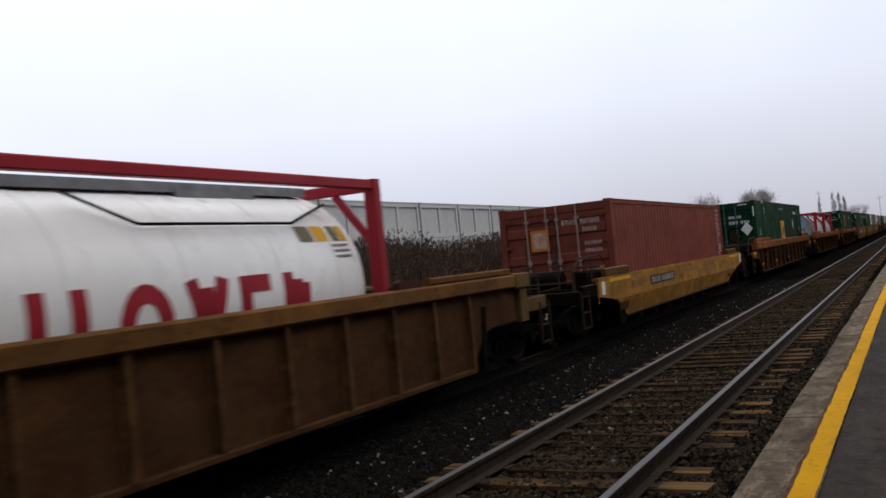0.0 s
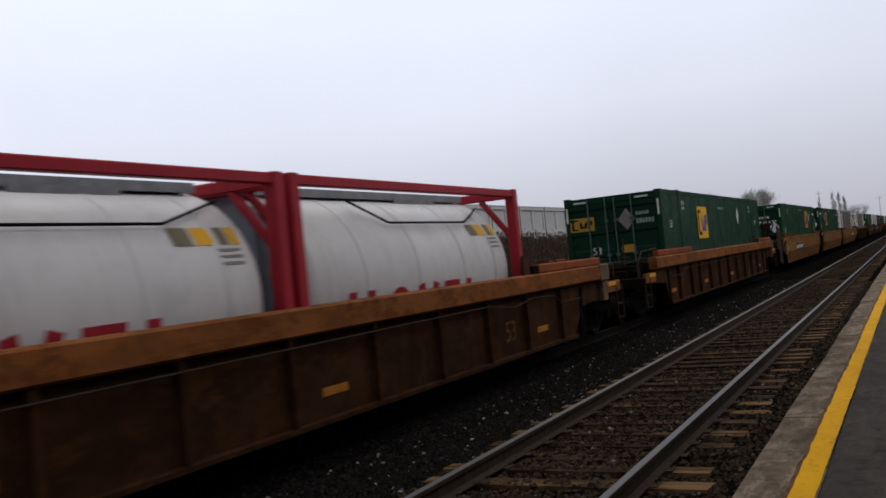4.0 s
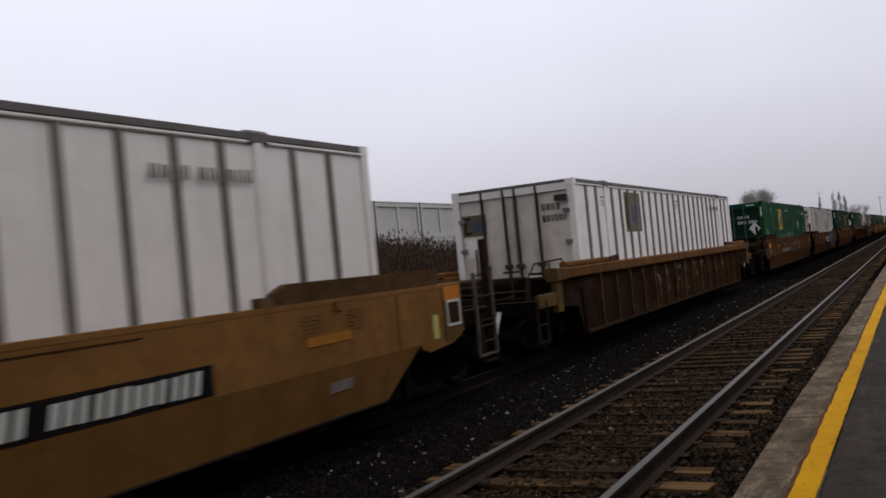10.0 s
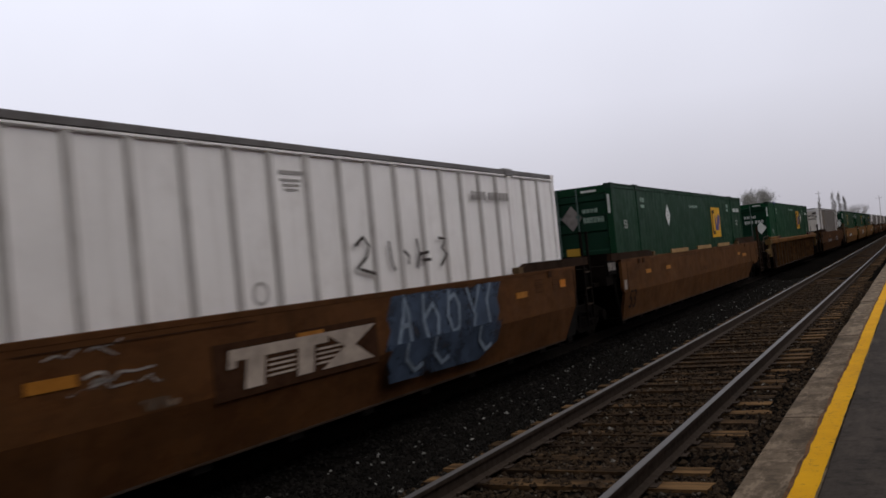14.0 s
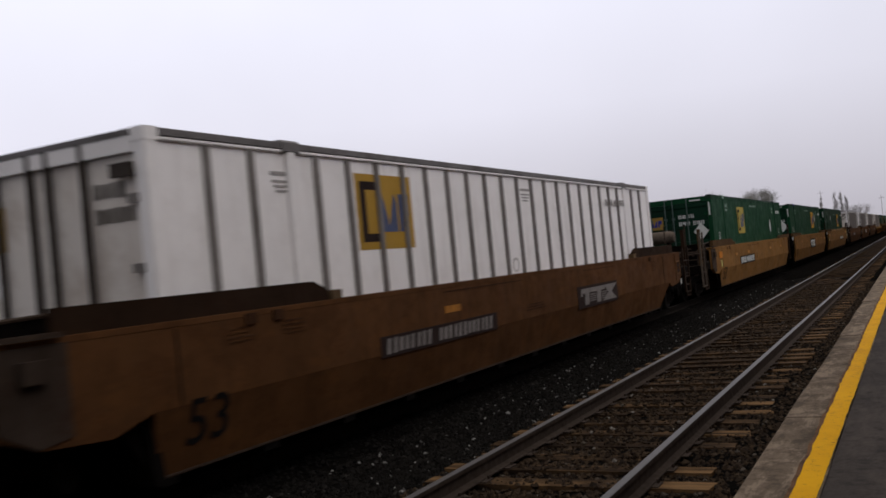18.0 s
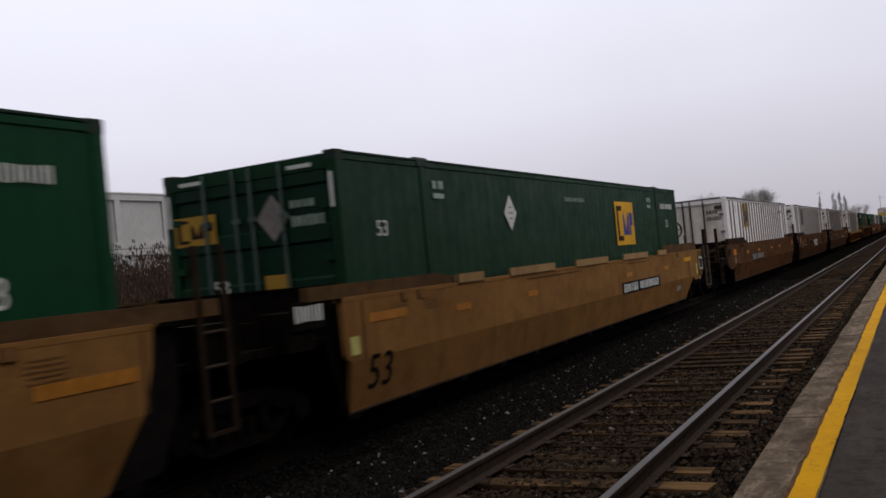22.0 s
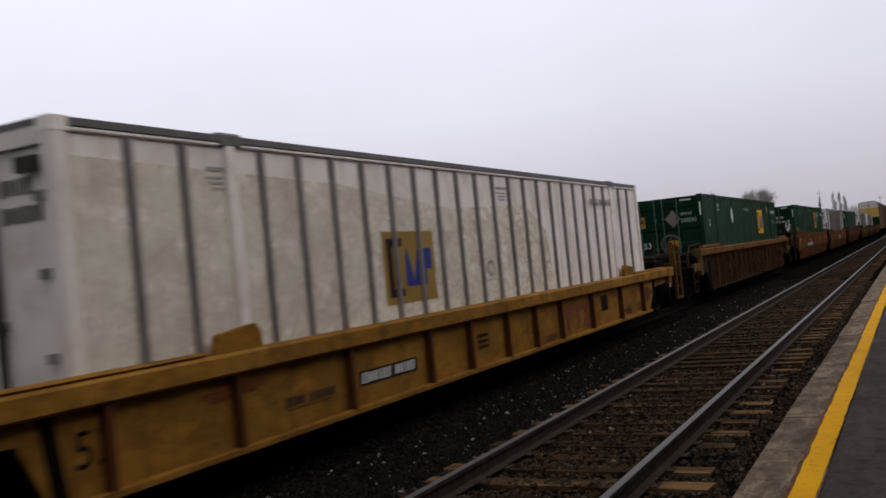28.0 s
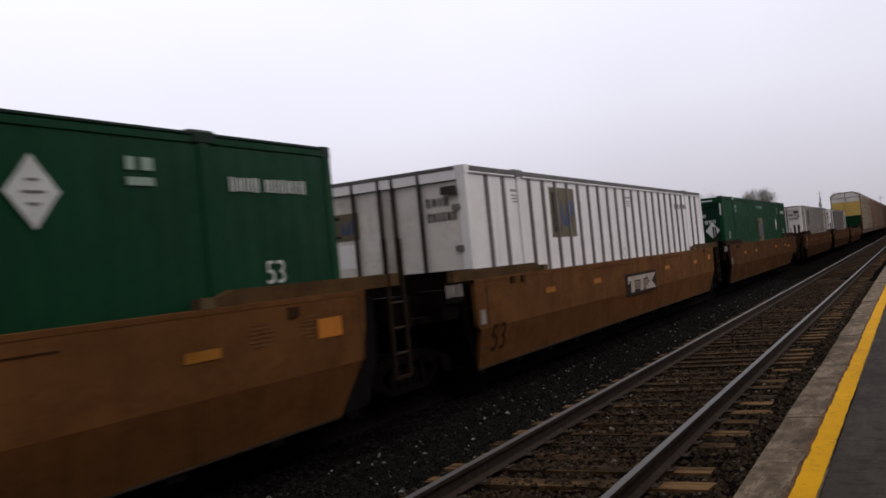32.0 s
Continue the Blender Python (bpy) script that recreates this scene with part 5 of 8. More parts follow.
def make_truck(parent, y):
    """A two-axle truck; the wheelsets roll."""

    def truck_frame(b):
        for sx in (-1, 1):
            x0, x1 = (0.93, 1.05) if sx > 0 else (-1.05, -0.93)
            for pts in ([(-1.14, 0.5), (-0.95, 0.58), (-0.4, 0.7), (0.4, 0.7), (0.95, 0.58), (1.14, 0.5), (1.14, 0.4), (0.86, 0.36), (0.42, 0.55), (-0.42, 0.55), (-0.86, 0.36), (-1.14, 0.4)],
                        [(-0.86, 0.38), (-0.46, 0.18), (0.46, 0.18), (0.86, 0.38), (0.76, 0.42), (0.42, 0.26), (-0.42, 0.26), (-0.76, 0.42)],
                        [(-0.46, 0.24), (-0.34, 0.24), (-0.3, 0.58), (-0.42, 0.58)], [(0.46, 0.24), (0.34, 0.24), (0.3, 0.58), (0.42, 0.58)]):
                b.along_x(pts, x0, x1)
            for k in (-0.19, 0.0, 0.19):
                b.rod(((x0 + x1) / 2, k, 0.24), ((x0 + x1) / 2, k, 0.46), 0.075, 8)
            for k in (-0.89, 0.89):
                b.rod((x0 if sx > 0 else x1, k, WHEEL_R), (x1 + 0.09 if sx > 0 else x0 - 0.09, k, WHEEL_R), 0.12, 10)
        b.box(-0.95, 0.95, -0.2, 0.2, 0.46, 0.66)
        b.box(-0.8, 0.8, -0.45, -0.38, 0.32, 0.42).box(-0.8, 0.8, 0.38, 0.45, 0.32, 0.42)

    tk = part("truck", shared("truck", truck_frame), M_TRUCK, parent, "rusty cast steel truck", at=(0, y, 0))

    def wheels(b):
        for s in (-1, 1):
            prof = [(0.0, 0.66), (0.1, 0.66), (0.12, 0.69), (0.3, 0.70), (0.35, 0.685), (0.445, 0.685), (0.445, 0.71), (0.423, 0.722), (0.418, 0.815), (0.36, 0.815), (0.32, 0.78), (0.14, 0.77), (0.11, 0.83), (0.0, 0.83)]
            b.lathe([(r, x * s) for r, x in prof], 20, "x")
        b.rod((-0.95, 0, 0), (0.95, 0, 0), 0.075, 10)

    for k in (-0.89, 0.89):
        ws = part("wheelset", shared("wheelset", wheels), M_WHEEL, tk, "pair of steel wheels on an axle", at=(0, k, WHEEL_R))
        WHEELSETS.append(ws)
    return tk


WHEELSETS = []


def ladder(b, y0, y1, x, z0, z1):
    b.along_x([(y0 - 0.03, z0), (y1 + 0.03, z0), (y1 + 0.03, z1), (y1 - 0.025, z1), (y1 - 0.025, z0 + 0.035), (y0 + 0.025, z0 + 0.035), (y0 + 0.025, z1), (y0 - 0.03, z1)], x - 0.02, x + 0.02)


def rungs(parent, y0, y1, x, z0, z1, step=0.3):
    z = z0 + step
    while z < min(z1, 1.45):
        # Rungs take a lighter colour than the rails to look lit.
        part("rung", shared("rung:%.2f" % (y1 - y0), lambda b: b.rod((0, -(y1 - y0) / 2, 0), (0, (y1 - y0) / 2, 0), 0.015, 6)), M_HANDRAIL, parent, at=(x, (y0 + y1) / 2, z))
        z += step


def outer_end(ob, s, body, reach=11.72, wheel=False, stand=9.9, tall=False, tank=False, posts=False, wall=1.12, wx=0.5):
    """Deck, sill, coupler, ladders and hoses of an outer end; s is -1 for the leading end."""
    flip = (0, 0, 0) if s > 0 else (0, 0, 180)
    k = reach - 11.72
    tag = "%.2f" % reach
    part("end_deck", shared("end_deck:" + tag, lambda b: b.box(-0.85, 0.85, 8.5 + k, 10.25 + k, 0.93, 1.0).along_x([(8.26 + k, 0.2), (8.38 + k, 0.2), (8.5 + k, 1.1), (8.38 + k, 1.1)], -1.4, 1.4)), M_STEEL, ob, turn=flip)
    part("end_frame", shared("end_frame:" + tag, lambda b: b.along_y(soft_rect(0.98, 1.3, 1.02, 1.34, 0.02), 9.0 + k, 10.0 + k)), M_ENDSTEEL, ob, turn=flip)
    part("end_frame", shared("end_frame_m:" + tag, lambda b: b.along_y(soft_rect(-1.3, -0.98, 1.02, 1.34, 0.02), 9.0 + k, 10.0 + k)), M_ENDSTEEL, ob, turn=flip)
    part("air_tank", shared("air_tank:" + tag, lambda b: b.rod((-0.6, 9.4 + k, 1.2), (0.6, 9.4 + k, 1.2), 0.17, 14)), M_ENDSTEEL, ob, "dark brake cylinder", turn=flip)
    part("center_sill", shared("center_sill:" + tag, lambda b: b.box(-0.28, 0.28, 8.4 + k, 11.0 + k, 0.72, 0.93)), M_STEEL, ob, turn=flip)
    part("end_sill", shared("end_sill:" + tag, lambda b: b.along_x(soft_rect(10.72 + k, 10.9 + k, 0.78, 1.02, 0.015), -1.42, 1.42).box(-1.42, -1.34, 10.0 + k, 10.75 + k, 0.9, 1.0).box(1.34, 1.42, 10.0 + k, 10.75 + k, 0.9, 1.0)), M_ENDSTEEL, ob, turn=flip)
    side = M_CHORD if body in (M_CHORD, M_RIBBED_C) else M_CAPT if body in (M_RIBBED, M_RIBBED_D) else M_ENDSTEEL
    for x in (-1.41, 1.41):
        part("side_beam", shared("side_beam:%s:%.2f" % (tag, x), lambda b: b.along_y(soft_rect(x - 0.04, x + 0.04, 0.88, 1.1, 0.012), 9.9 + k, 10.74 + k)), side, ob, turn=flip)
        # Painted highlight along the beam's upper edge.
        part("tread", shared("beam_tread:%s:%.2f" % (tag, x), lambda b: b.box(x - 0.02, x + 0.02, 9.92 + k, 10.72 + k, 1.1, 1.108)), M_LIT_TOP, ob, "dusty top of the side beam", turn=flip)
    part("tread", shared("sill_tread:" + tag, lambda b: b.box(-1.4, 1.4, 10.86 + k, 10.9 + k, 1.02, 1.028)), M_LIT_TOP, ob, "dusty top of the end sill", turn=flip)
    # Far side only: placed to hide the bank from the camera's view.
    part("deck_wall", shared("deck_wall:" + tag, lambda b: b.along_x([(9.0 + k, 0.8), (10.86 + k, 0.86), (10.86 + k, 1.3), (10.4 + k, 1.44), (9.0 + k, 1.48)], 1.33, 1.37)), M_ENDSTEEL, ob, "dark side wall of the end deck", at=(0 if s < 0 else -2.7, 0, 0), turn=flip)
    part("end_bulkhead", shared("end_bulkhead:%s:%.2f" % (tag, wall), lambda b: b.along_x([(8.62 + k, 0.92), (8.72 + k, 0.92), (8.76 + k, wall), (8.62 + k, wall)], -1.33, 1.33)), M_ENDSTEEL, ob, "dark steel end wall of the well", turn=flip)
    # Painted highlight along the end wall's upper edge.
    part("bulkhead_cap", shared("bulkhead_cap:%s:%.2f" % (tag, wall), lambda b: b.box(-1.34, 1.34, 8.61 + k, 8.78 + k, wall, wall + 0.012)), M_RUNG, ob, "paler strip painted as the lit top of the end wall", turn=flip)
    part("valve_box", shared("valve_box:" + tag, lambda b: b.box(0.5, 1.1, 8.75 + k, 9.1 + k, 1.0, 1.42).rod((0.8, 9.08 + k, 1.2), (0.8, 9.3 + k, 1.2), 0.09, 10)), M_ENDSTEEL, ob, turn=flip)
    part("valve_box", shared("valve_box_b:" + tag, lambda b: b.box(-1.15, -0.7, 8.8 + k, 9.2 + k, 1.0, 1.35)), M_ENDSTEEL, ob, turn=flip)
    for i, pts in enumerate(([(0.6, 8.7, 1.06), (0.6, 10.7, 1.06)], [(-0.5, 8.7, 1.1), (-0.5, 10.7, 1.04)], [(1.25, 9.0, 1.42), (1.25, 9.5, 1.48), (1.25, 10.6, 1.46)], [(1.1, 8.9, 0.8), (1.1, 10.5, 0.72)], [(-1.25, 9.0, 1.42), (-1.25, 10.6, 1.46)], [(-1.1, 8.9, 0.8), (-1.1, 10.5, 0.72)])):
        part("brake_rod", shared("brake_rod:%s:%d" % (tag, i), lambda b: b.path([(x, y + k, z) for x, y, z in pts], 0.022)), M_RUNG, ob, turn=flip)
    if s < 0:
        for x in (1.32, -1.32):
            part("side_handrail", shared("side_handrail:%s:%.2f" % (tag, x), lambda b: b.path([(x, 8.9 + k, 1.5), (x, 9.2 + k, 1.66), (x, 10.5 + k, 1.62), (x, 10.8 + k, 1.4), (x, 10.8 + k, 1.0)], 0.018)), M_HANDRAIL, ob, turn=flip)
            part("grab_iron", shared("grab_iron:%s:%.2f" % (tag, x), lambda b: b.path([(x, 9.8 + k, 1.1), (x, 9.8 + k, 1.62)], 0.016)), M_HANDRAIL, ob, turn=flip)
    if tank:
        high = 1.92 if body is M_TAN else 1.72
        yt = (10.15 if body is M_TAN else 9.6) + k
        part("air_tank", shared("air_tank_high:%s:%.2f" % (tag, high), lambda b: b.lathe([(0.02, -0.55), (0.14, -0.53), (0.19, -0.44), (0.19, 0.44), (0.14, 0.53), (0.02, 0.55)], 16, "x", (0, yt, high)), True), M_DUSTY if body is M_TAN and s < 0 else M_ENDSTEEL, ob, "air reservoir", turn=flip)
        for x in (-0.35, 0.35):
            part("tank_bracket", shared("tank_bracket:%s:%.2f" % (tag, high), lambda b: b.box(-0.04, 0.04, yt - 0.12, yt + 0.12, 0.98, high - 0.12)), M_ENDSTEEL, ob, at=(x, 0, 0), turn=flip)
    if body is M_CHORD or body is M_RIBBED_C:
        part("reflector", shared("end_reflector:" + tag, lambda b: b.box(1.452, 1.458, 9.93 + k, 10.45 + k, 1.01, 1.09)), M_REFL, ob, "yellow reflector", at=(0, 0 if s > 0 else -20.38 - 2 * k, 0))
        part("slatted_platform", shared("slatted_platform:" + tag, lambda b: [b.box(-1.25, 1.25, 9.95 + k + 0.2 * i, 10.08 + k + 0.2 * i, 1.24, 1.3) for i in range(5)] + [b.box(-1.2, -1.1, 9.9 + k, 10.95 + k, 1.16, 1.24), b.box(1.1, 1.2, 9.9 + k, 10.95 + k, 1.16, 1.24)]), M_ENDSTEEL, ob, turn=flip)
    part("crossover_step", shared("crossover_step:" + tag, lambda b: [b.box(-1.1, 1.1, y + k, y + 0.05 + k, 1.02, 1.06) for y in (10.3, 10.42, 10.54, 10.66)]), M_ENDSTEEL, ob, turn=flip)
    part("end_handrail", shared("end_handrail:" + tag, lambda b: b.path([(-1.3, 10.85 + k, 1.0), (-1.3, 10.85 + k, 1.42), (1.3, 10.85 + k, 1.42), (1.3, 10.85 + k, 1.0)], 0.02).path([(-1.3, 10.85 + k, 1.2), (1.3, 10.85 + k, 1.2)], 0.016)), M_HANDRAIL, ob, turn=flip)
    part("coupler", shared("coupler:" + tag, lambda b: b.box(-0.09, 0.09, 11.0 + k, 11.42 + k, 0.76, 0.92).along_z([(-0.16, 11.4 + k), (0.17, 11.38 + k), (0.2, 11.56 + k), (0.06, 11.7 + k), (0.02, 11.56 + k), (-0.1, 11.56 + k), (-0.2, 11.66 + k)], 0.7, 0.98)), M_TRUCK, ob, "rusty knuckle coupler", turn=flip)
    part("uncoupling_lever", shared("uncoupling_lever:" + tag, lambda b: b.path([(1.35, 10.95 + k, 0.7), (1.3, 11.0 + k, 0.86), (0.3, 11.0 + k, 0.86), (0.18, 11.1 + k, 0.98)], 0.014)), M_RUNG, ob, turn=flip)
    part("air_hose", shared("air_hose:" + tag, lambda b: b.path([(0.35, 10.9 + k, 0.78), (0.36, 11.2 + k, 0.62), (0.34, 11.5 + k, 0.42), (0.3, 11.66 + k, 0.46)], 0.03, 8)), M_STEEL, ob, turn=flip)
    if s < 0:
        part("hose_fitting", shared("hose_fitting:" + tag, lambda b: b.path([(-0.8, 10.93 + k, 0.88), (-0.8, 10.97 + k, 0.8), (-0.8, 11.06 + k, 0.7), (-0.8, 11.13 + k, 0.56)], 0.04, 8)), M_HOSE, ob, "pale hose with its fitting", turn=flip)
    if posts:
        for x in (-1.38, 1.38):
            part("end_post", shared("end_post:%s:%.2f" % (tag, x), lambda b: b.along_z(soft_rect(x - 0.045, x + 0.045, 10.78 + k, 10.87 + k, 0.012), 0.84, 2.07)), M_GUARDT if tall else M_DKGUARD, ob, "upright steel post", turn=flip)
        part("cross_pipe", shared("cross_pipe:" + tag, lambda b: b.path([(-1.36, 10.9 + k, 1.36), (1.36, 10.9 + k, 1.36)], 0.03, 8).path([(-1.3, 9.2 + k, 1.5), (-1.3, 10.8 + k, 1.46)], 0.03, 8).path([(1.3, 9.2 + k, 1.5), (1.3, 10.8 + k, 1.46)], 0.03, 8)), M_HANDRAIL, ob, turn=flip)
        part("brake_lever", shared("brake_lever_b:" + tag, lambda b: b.path([(-1.1, 9.6 + k, 1.05), (-1.15, 10.2 + k, 1.4), (-1.1, 10.6 + k, 1.3)], 0.025)), M_HANDRAIL, ob, turn=flip)
        part("brake_lever", shared("brake_lever:" + tag, lambda b: b.path([(0.9, 9.5 + k, 1.05), (0.7, 10.1 + k, 1.3), (-0.2, 10.3 + k, 1.25)], 0.025)), M_HANDRAIL, ob, turn=flip)
    for x in (-1.05, -0.45, 0.35, 0.95):
        part("handrail_post", shared("handrail_post:%s:%d" % (tag, tall), lambda b: b.rod((0, 10.62 + k, 1.0), (0, 10.62 + k, 2.25 if tall else 1.95), 0.02, 6).rod((-0.14, 10.62 + k, 1.52), (0.14, 10.62 + k, 1.52), 0.016, 6)), M_HANDRAIL, ob, at=(x, 0, 0), turn=flip) if s < 0 else None
    if posts and (s > 0 or body is M_TAN):
        y0, y1, zt = (10.28 + k, 10.84 + k, 1.6) if s > 0 else (10.74 + k, 11.18 + k, 1.98)
        for x in (-1.46, 1.46):
            rungs(part("end_ladder", shared("end_ladder:%s:%.2f:%d" % (tag, x, s), lambda b: ladder(b, y0, y1, x, 0.42, zt)), M_DUSTY if body is M_TAN else M_RUNG, ob, "dusty end ladder", turn=flip), y0, y1, x, 0.42, zt, 0.42)
    lad = shared("ladder:" + tag, lambda b: ladder(b, 10.45 + k, 10.85 + k, 1.44, 0.32, 1.0))
    rungs(part("ladder", lad, M_RUNG, ob, turn=flip), 10.45 + k, 10.85 + k, 1.44, 0.32, 1.0)
    lad2 = shared("ladder_b:" + tag, lambda b: ladder(b, 10.45 + k, 10.85 + k, -1.44, 0.32, 1.0))
    rungs(part("ladder", lad2, M_RUNG, ob, turn=flip), 10.45 + k, 10.85 + k, -1.44, 0.32, 1.0)
    if wheel:
        bw = part("brake_stand", Build().box(-0.06, 0.06, 10.68 + k, 10.76 + k, 1.0 if wheel == 2 else 0.5, 1.62).along_y([(-0.1, 1.36), (0.1, 1.36), (0.13, 1.48), (0.13, 1.6), (0.06, 1.7), (-0.06, 1.7), (-0.13, 1.6), (-0.13, 1.48)] if wheel != 2 else soft_rect(-0.05, 0.05, 1.42, 1.7), 10.62 + k, 10.78 + k), M_DKGUARD if wheel != 2 else M_OLDYEL, ob, at=(-0.55 if wheel == 1 else 1.32, 0, 0.08), turn=(0, 0, 0))
        if wheel in (1, 3):
            bw.location = (wx, 0.1 if reach > 10 else 0.35, 0.5 if reach > 10 else 0.2)
        if s < 0:
            bw.rotation_euler = (0, 0, math.pi)
        part("brake_wheel", Build().lathe([(0.24, -0.02), (0.27, 0.0), (0.24, 0.02), (0.22, 0.0), (0.24, -0.02)], 16, "y", (0, 10.82 + k, 1.62)).box(-0.24, 0.24, 10.8 + k, 10.83 + k, 1.608, 1.632).box(-0.012, 0.012, 10.8 + k, 10.83 + k, 1.38, 1.86), M_TRUCK if wheel != 2 else M_DUSTY, bw)
    for x in (1.305, -1.335):
        # Added near-black sheet: stands in for the dark gap below the side.
        part("well_corner", shared("well_corner:%s:%.2f" % (tag, x), lambda b: b.along_x([(7.75 + k, 0.22), (8.3 + k, 0.22), (8.75 + k, 0.85), (7.75 + k, 0.85)], x, x + 0.03)), M_STEEL, ob, turn=flip)
    make_truck(ob, s * (stand + k))


def inner_end(ob, s, body, truck, climb=2.12):
    """An articulated end: platform over the shared truck."""
    flip = (0, 0, 0) if s > 0 else (0, 0, 180)
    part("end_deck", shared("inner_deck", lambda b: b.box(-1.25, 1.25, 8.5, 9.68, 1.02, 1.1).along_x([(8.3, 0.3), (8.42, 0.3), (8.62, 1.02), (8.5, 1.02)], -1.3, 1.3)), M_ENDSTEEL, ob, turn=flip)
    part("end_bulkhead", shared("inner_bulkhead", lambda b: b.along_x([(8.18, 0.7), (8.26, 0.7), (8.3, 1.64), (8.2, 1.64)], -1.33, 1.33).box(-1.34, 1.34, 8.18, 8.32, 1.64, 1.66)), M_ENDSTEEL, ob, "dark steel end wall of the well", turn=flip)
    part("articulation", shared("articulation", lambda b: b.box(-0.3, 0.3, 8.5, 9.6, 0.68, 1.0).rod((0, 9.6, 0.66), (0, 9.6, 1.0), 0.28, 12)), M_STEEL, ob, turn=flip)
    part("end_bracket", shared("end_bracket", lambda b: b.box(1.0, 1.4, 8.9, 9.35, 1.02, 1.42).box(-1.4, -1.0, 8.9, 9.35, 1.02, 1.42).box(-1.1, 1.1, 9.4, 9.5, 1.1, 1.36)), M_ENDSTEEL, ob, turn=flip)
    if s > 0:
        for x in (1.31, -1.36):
            # Lower part reaches forward to cover the container corner.
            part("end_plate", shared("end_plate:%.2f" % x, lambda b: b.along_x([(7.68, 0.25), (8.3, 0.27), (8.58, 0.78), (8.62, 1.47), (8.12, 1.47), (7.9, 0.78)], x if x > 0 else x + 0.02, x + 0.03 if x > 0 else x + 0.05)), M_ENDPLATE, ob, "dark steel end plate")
        # Brown cars get the shade-coloured steel on this ladder.
        rungs(part("ladder", shared("inner_ladder:%.2f" % climb, lambda b: ladder(b, 8.8, 9.14, 1.44, 0.46, climb)), M_RUNG if body in (M_TAN, M_BROWN2) else M_ENDSTEEL, ob), 8.8, 9.14, 1.44, 0.46, climb)
        rungs(part("ladder", shared("inner_ladder_b:%.2f" % climb, lambda b: ladder(b, 8.8, 9.14, -1.44, 0.46, climb)), M_HANDRAIL, ob), 8.8, 9.14, -1.44, 0.46, climb)
    else:
        for x in (1.31, -1.34):
            # Added near-black plate where only darkness shows; covers the container corner.
            part("end_plate", shared("front_end_plate:%.2f" % x, lambda b: b.along_x([(-7.95, 0.2), (-8.36, 0.2), (-8.62, 0.9), (-8.62, 1.12), (-7.95, 1.12)], x, x + 0.03)), M_STEEL, ob, "dark steel end plate")
        bx = part("number_box", plate(0.54, 0.28, 0.04), M_STEEL, ob, "dark board with pale marks", at=(1.4, -9.02, 1.37))
        number_bars(bx, "number_bar", M_SIGN if body is M_TAN else M_GREYTXT, -0.2, 0.02, (4,), 0.125, 0.17, face=0.04, thin=0.8)
    if truck:
        make_truck(ob, s * 9.76)


def well_floor(ob, hl):
    def bars(b):
        y = -hl
        while y < hl:
            b.box(-1.34, 1.34, y, y + 0.22, 0.16, 0.262)
            y += 1.35
        b.box(-0.9, -0.6, -hl, hl, 0.17, 0.25).box(0.6, 0.9, -hl, hl, 0.17, 0.25)

    part("well_floor", shared("well_floor:%.1f" % hl, bars), M_STEEL, ob)


